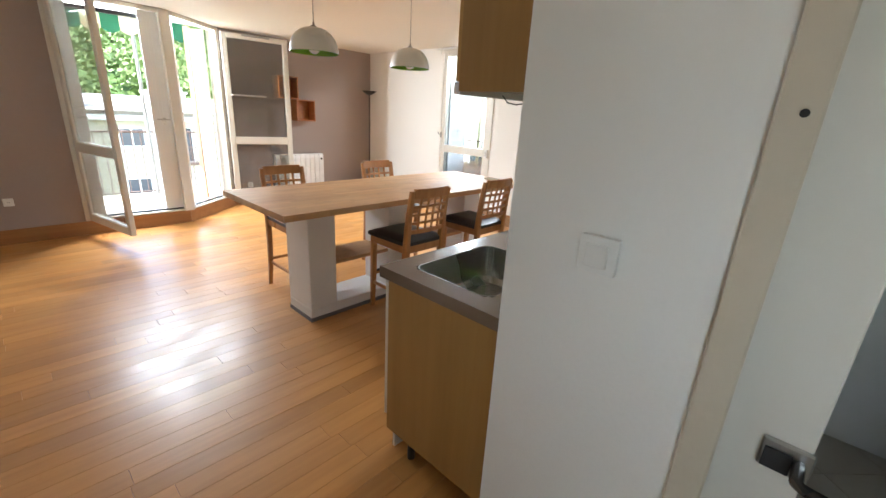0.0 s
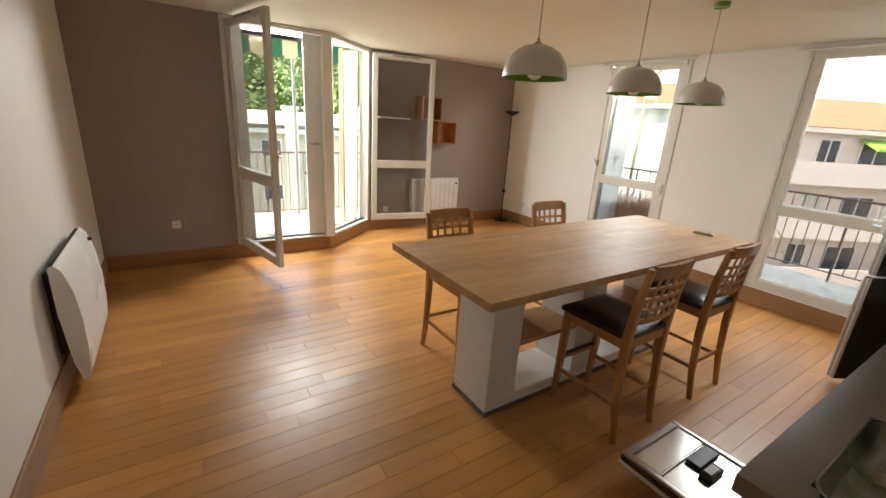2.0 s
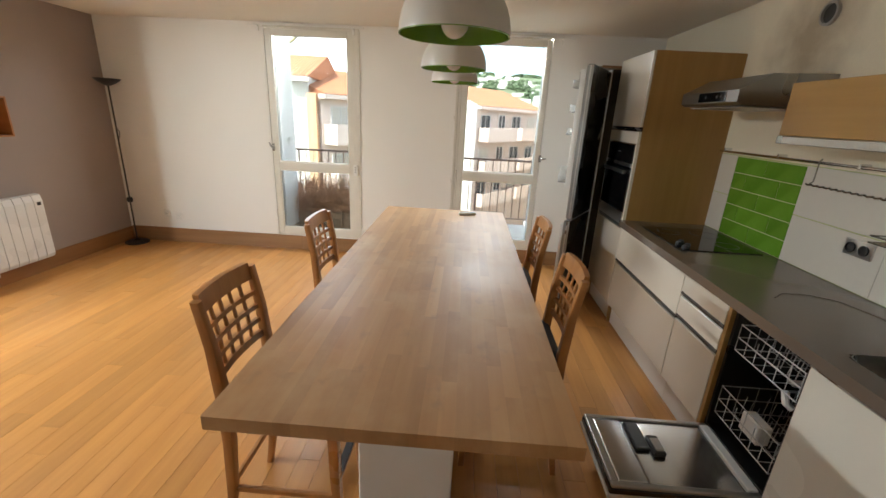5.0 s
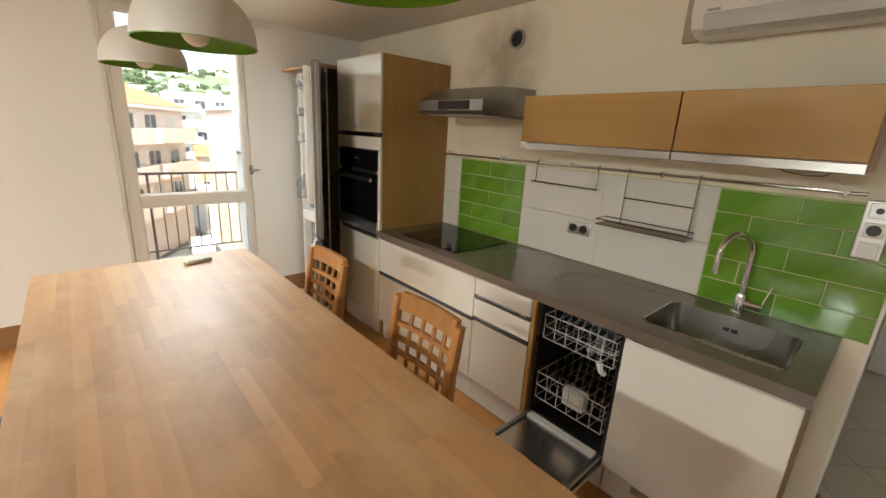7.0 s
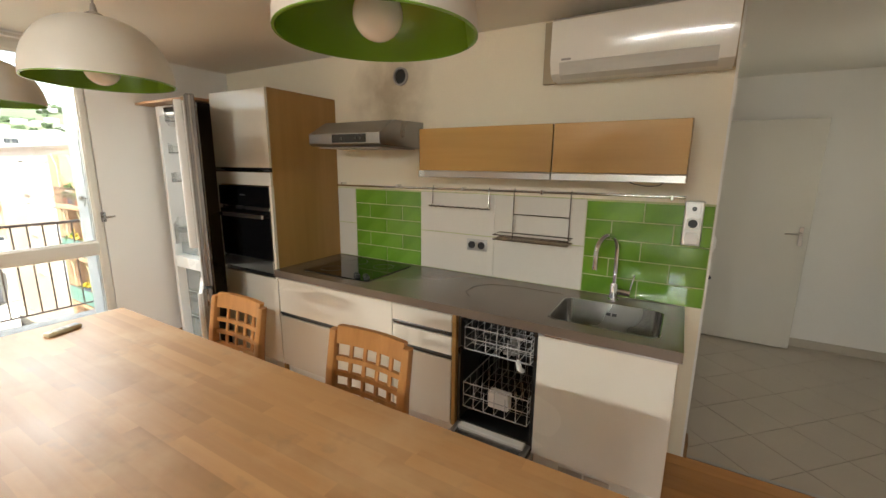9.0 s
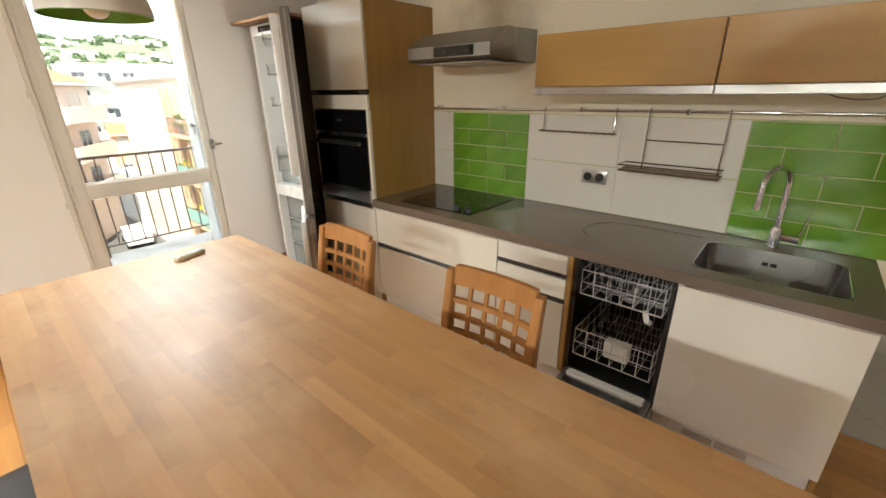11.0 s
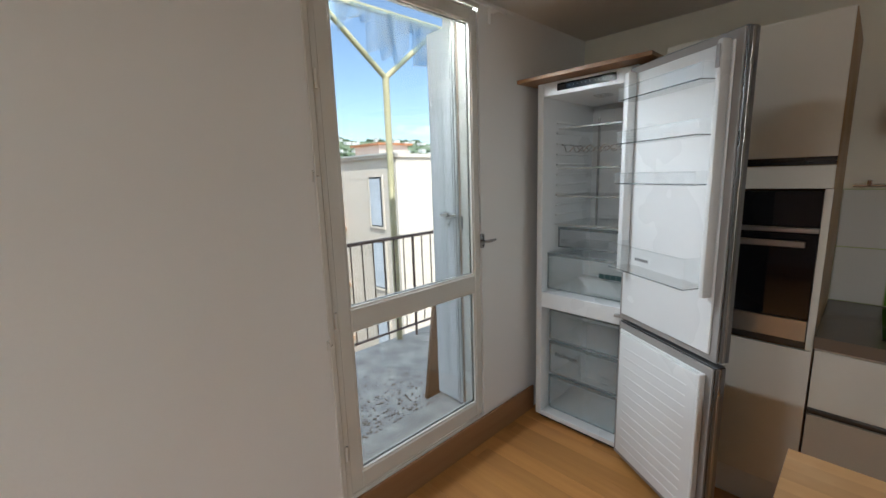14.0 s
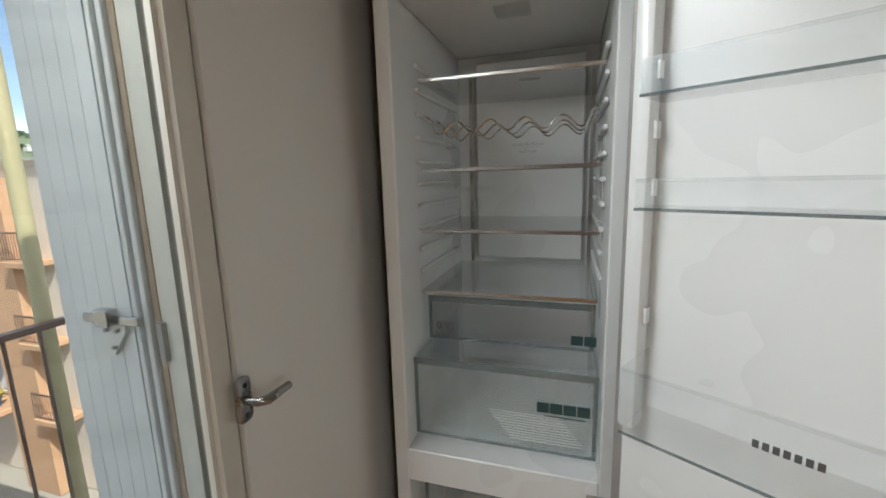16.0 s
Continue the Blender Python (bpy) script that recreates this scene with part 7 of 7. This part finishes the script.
part("pole", rod((-7.5, 2.02, BZ), (-7.5, 2.02, 2.9), 0.022, 12), surface("grey_post_paint", (0.24, 0.24, 0.235), 0.5, vary=0.15), pl3, smooth=True)
cv = thing("torn_canopy", (-3, 6.8, 2.9), "torn translucent film hanging from an awning frame", "canopy")
part("beam", boxes((-7.6, 3.1, 6.88, 6.92, 2.95, 2.99)), GALV, cv)
g = random.Random(4)
for k in range(36):
    x = -2.9 + k * 0.082 + g.uniform(-0.03, 0.03)
    w, h = g.uniform(0.08, 0.22), g.uniform(0.10, 0.40)
    bm = bmesh.new()
    pts = [(x, 2.95), (x + w, 2.95), (x + w * g.uniform(0.5, 1.1), 2.95 - h * g.uniform(0.6, 1)), (x + w * g.uniform(-0.1, 0.4), 2.95 - h)]
    prism(bm, pts, "Y", 6.86 + g.uniform(-0.05, 0.02), 6.862 + 0.025)
    part("film_strip", bm, FILM, cv)

plant = thing("planter", (-3.95, 6.1, BZ), "weathered wooden planter full of dry stems", "planter")
for z0, z1 in ((BZ + 0.01, 0.165), (0.170, 0.262), (0.267, 0.355)):
    part("board", boxes((-4.85, -4.025, 5.90, 5.925, z0, z1), bev=0.003), WEATHERED, plant)
    part("board", boxes((-3.99, -2.90, 5.90, 5.925, z0, z1 + 0.004), bev=0.003), WEATHERED, plant)
    part("board", boxes((-4.85, -2.90, 6.30, 6.325, z0, z1), bev=0.003), WEATHERED, plant)
    part("end_board", boxes((-4.875, -4.85, 5.90, 6.325, z0, z1), bev=0.003), WEATHERED, plant)
    part("end_board", boxes((-2.90, -2.875, 5.90, 6.325, z0, z1), bev=0.003), WEATHERED, plant)
part("post", boxes((-4.03, -3.985, 5.875, 5.899, BZ, 0.375), bev=0.003), WEATHERED, plant)
part("soil", boxes((-4.85, -2.90, 5.925, 6.30, BZ + 0.02, 0.31)), surface("dry_soil", (0.09, 0.06, 0.04), 0.95, vary=0.4), plant)
bm = bmesh.new()
g = random.Random(8)
for k in range(1300):
    x, y = g.uniform(-4.82, -2.95), g.uniform(5.93, 6.28)
    a, s = g.uniform(0, 6.28), g.uniform(0.10, 0.5)
    h = g.uniform(0.08, 0.48) if k % 9 else g.uniform(0.4, 0.7)
    dx, dy = math.cos(a) * s, math.sin(a) * s * 0.7
    sweep(bm, [(x, y, 0.30), (x + dx * 0.4, y + dy * 0.4, 0.32 + h * 0.75), (x + dx, y + dy, 0.31 + h * g.uniform(0.55, 1.1)), (x + dx * 1.4, y + dy * 1.5, 0.30 + h * g.uniform(0.0, 1.0))], 0.003, 3, [0.005, 0.004, 0.003, 0.0012])
for k in range(34):
    x, y, a = g.uniform(-4.3, -3.05), g.uniform(5.95, 6.2), g.uniform(0, 6.28)
    h = g.uniform(0.55, 0.95)
    sweep(bm, [(x, y, 0.30), (x + 0.05 * math.cos(a), y, 0.30 + h * 0.5), (x + 0.16 * math.cos(a), y + 0.05 * math.sin(a), 0.30 + h), (x + 0.32 * math.cos(a), y + 0.1 * math.sin(a), 0.30 + h * 0.93)], 0.002, 3, [0.003, 0.0025, 0.002, 0.001])
leaves("green_shoots", [(g.uniform(-4.2, -3.1), g.uniform(5.95, 6.25), g.uniform(0.6, 0.95), 0.10) for _ in range(9)], 26, 0.010, 12, plant)
st = part("dry_stems", bm, TWIG, plant, "tangle of dry brown stems")
tagged(st, kind="stuff")
bits = bmesh.new()
g = random.Random(17)
for k in range(640):
    x, y, s, a = g.gauss(-1.9, 0.38), 5.62 + abs(g.gauss(0.25, 0.3)), g.uniform(0.003, 0.013), g.uniform(0, 6.28)
    if y < 6.8:
        ring = [(x + math.cos(a + j * 1.05) * s * g.uniform(0.5, 1.1), y + math.sin(a + j * 1.05) * s * g.uniform(0.4, 0.9)) for j in range(6)]
        prism(bits, ring, "Z", BZ + 0.0005, BZ + g.uniform(0.002, 0.006))
solid("dry_leaf_litter", bits, surface("leaf_litter", (0.33, 0.28, 0.21), 0.9, vary=0.5, coarse=20), "dry leaf crumbs scattered on the balcony floor", "leaf litter", kind="stuff")
wedge = thing("leaning_board", (-1.6, 5.9, BZ), "rusty brown board leaning by the shutter", "board")
part("board", prism(bmesh.new(), [(-1.60, BZ), (-1.40, BZ), (-1.44, 0.12), (-1.47, 0.84), (-1.485, 0.84)], "Y", 5.89, 5.915), RUST, wedge)

aw = thing("awning", (-6.9, 2.0, 2.3), "green and cream striped awning over the west balcony", "awning")
part("cloth", prism(bmesh.new(), [(SW_X - T - 0.01, 2.95), (-7.3, 2.58), (-7.3, 2.575), (SW_X - T - 0.01, 2.94)], "Y", -0.6, 2.66), CREAMAWN, aw)
for k in range(16):
    y0 = -0.6 + k * 0.204
    n = 8
    outline = [(y0 + 0.2 * j / n, 2.36 - 0.045 * math.sin(math.pi * j / n)) for j in range(n + 1)] + [(y0 + 0.2, 2.575), (y0, 2.575)]
    part("valance_strip", prism(bmesh.new(), outline, "X", -7.305, -7.3), GREENAWN if k % 2 else CREAMAWN, aw)

# our own building round the flat
# third box: unseen overhang, added to keep sun out of the hall window
solid("building_shell", boxes((NW_X - T, 0.3, S_Y - 3.5, S_Y - T - 0.01, GZ, 3.05), (NW_X - T, HALL_E + 3, S_Y - T - 0.01, N_Y + T, CEIL_Z + 0.21, 3.05), (0.31, HALL_E + 3, S_Y - 1.9, S_Y - T - 0.011, CEIL_Z + 0.21, 3.05), (NW_X - T, HALL_E + 3, S_Y - T, N_Y + T, GZ, -0.26)), RENDER, "cream outer walls of the home building with an added sun-blocking overhang", "building", kind="structure")

# ---- floor pieces: parquet planks run along y, hall tiles diagonal ----
rng = random.Random(11)
PW, PLN, GAP = 0.108, 1.28, 0.0009
plank_mesh = {}


def plank_data(length):
    key = round(length, 2)
    if key not in plank_mesh:
        bm = bmesh.new()
        box(bm, -PW / 2 + GAP / 2, PW / 2 - GAP / 2, -key / 2 + GAP / 2, key / 2 - GAP / 2, -0.012, 0)
        top = [e for e in bm.edges if e.verts[0].co.z > -0.001 and e.verts[1].co.z > -0.001]
        bmesh.ops.bevel(bm, geom=top, offset=0.0008, segments=1, affect="EDGES")
        plank_mesh[key] = mesh_of("plank", bm, PLANK)
    return plank_mesh[key]


x = -0.44
while x > NW_X:
    y = S_Y - rng.uniform(0.0, 1.2)
    while y < N_Y:
        ln = round(rng.choice((1.0, 1.28, 1.28, 1.5)), 2)
        if not (x < SW_X and y + ln < 2.0):
            o = part("plank", None, None, FLOOR, data=plank_data(ln))
            o.location = (x - PW / 2, y + ln / 2, rng.uniform(-0.0004, 0.0))
        y += ln
    x -= PW


def clipped(poly, x0, x1, y0, y1):
    """A polygon cut to a rectangle."""
    for axis, lim, sign in ((0, x0, 1), (0, x1, -1), (1, y0, 1), (1, y1, -1)):
        out = []
        for k, p in enumerate(poly):
            q = poly[(k + 1) % len(poly)]
            a, b = (p[axis] - lim) * sign, (q[axis] - lim) * sign
            if a >= 0:
                out.append(p)
            if (a < 0) != (b < 0):
                t = a / (a - b)
                out.append((p[0] + (q[0] - p[0]) * t, p[1] + (q[1] - p[1]) * t))
        poly = out
        if len(poly) < 3:
            return []
    return poly


for i in range(-10, 11):
    for j in range(-10, 11):
        s = 0.33
        cx, cy, h = 0.7 + (i - j) * s * 0.7071, 0.5 + (i + j) * s * 0.7071, (s - 0.004) * 0.7071
        poly = clipped([(cx - h, cy), (cx, cy - h), (cx + h, cy), (cx, cy + h)], -0.424, HALL_E, S_Y, 3.2)
        if poly:
            part("floor_tile", prism(bmesh.new(), poly, "Z", -0.012, 0.0), HALLTILE, FLOOR)
solid("threshold_bar", boxes((-0.452, -0.425, S_Y, END_Y - 0.02, 0.0, 0.004), bev=0.001), STEEL, "thin metal threshold strip between parquet and tiles", "threshold", kind="structure")

# wall tiles behind the worktop
KW = solid("wall_tiling", boxes((K_X - 0.004, K_X - 0.0005, 1.345, 3.988, CT + 0.001, 1.478)), GROUT_G, "green and white wall tiles with pale green joints", "tiling", kind="structure")


def lay(y0, y1, z0, z1, mat, name, gap=0.003):
    bm = bmesh.new()
    w, h = (y1 - y0) / 2, (z1 - z0) / 2
    box(bm, -0.0045, 0, -w + gap, w - gap, -h + 0.003, h - 0.003)
    fr = [e for e in bm.edges if e.verts[0].co.x < -0.004 and e.verts[1].co.x < -0.004]
    bmesh.ops.bevel(bm, geom=fr, offset=0.0016, segments=1, affect="EDGES")
    o = part(name, bm, mat, KW)
    o.location = (K_X - 0.004, (y0 + y1) / 2, (z0 + z1) / 2)


TZ0, TH = 0.912, 0.1115
for ya, yb in ((3.162, 3.795), (1.346, 1.985)):
    step = 0.3165
    for r in range(5):
        z = TZ0 + r * TH
        cuts = [yb, yb - step * 0.98, ya] if r % 2 == 0 else [yb, yb - step * 0.46, yb - step * 1.46, ya]
        for a, c in zip(cuts[1:], cuts):
            lay(a, c, z, z + TH, GTILE, "tile")
for ya, yb in ((3.797, 3.986), (2.575, 3.16), (1.987, 2.573)):
    for z0, z1 in ((TZ0, 1.19), (1.19, 1.476)):
        lay(ya, yb, z0, z1, WTILE, "tile", -0.0005)
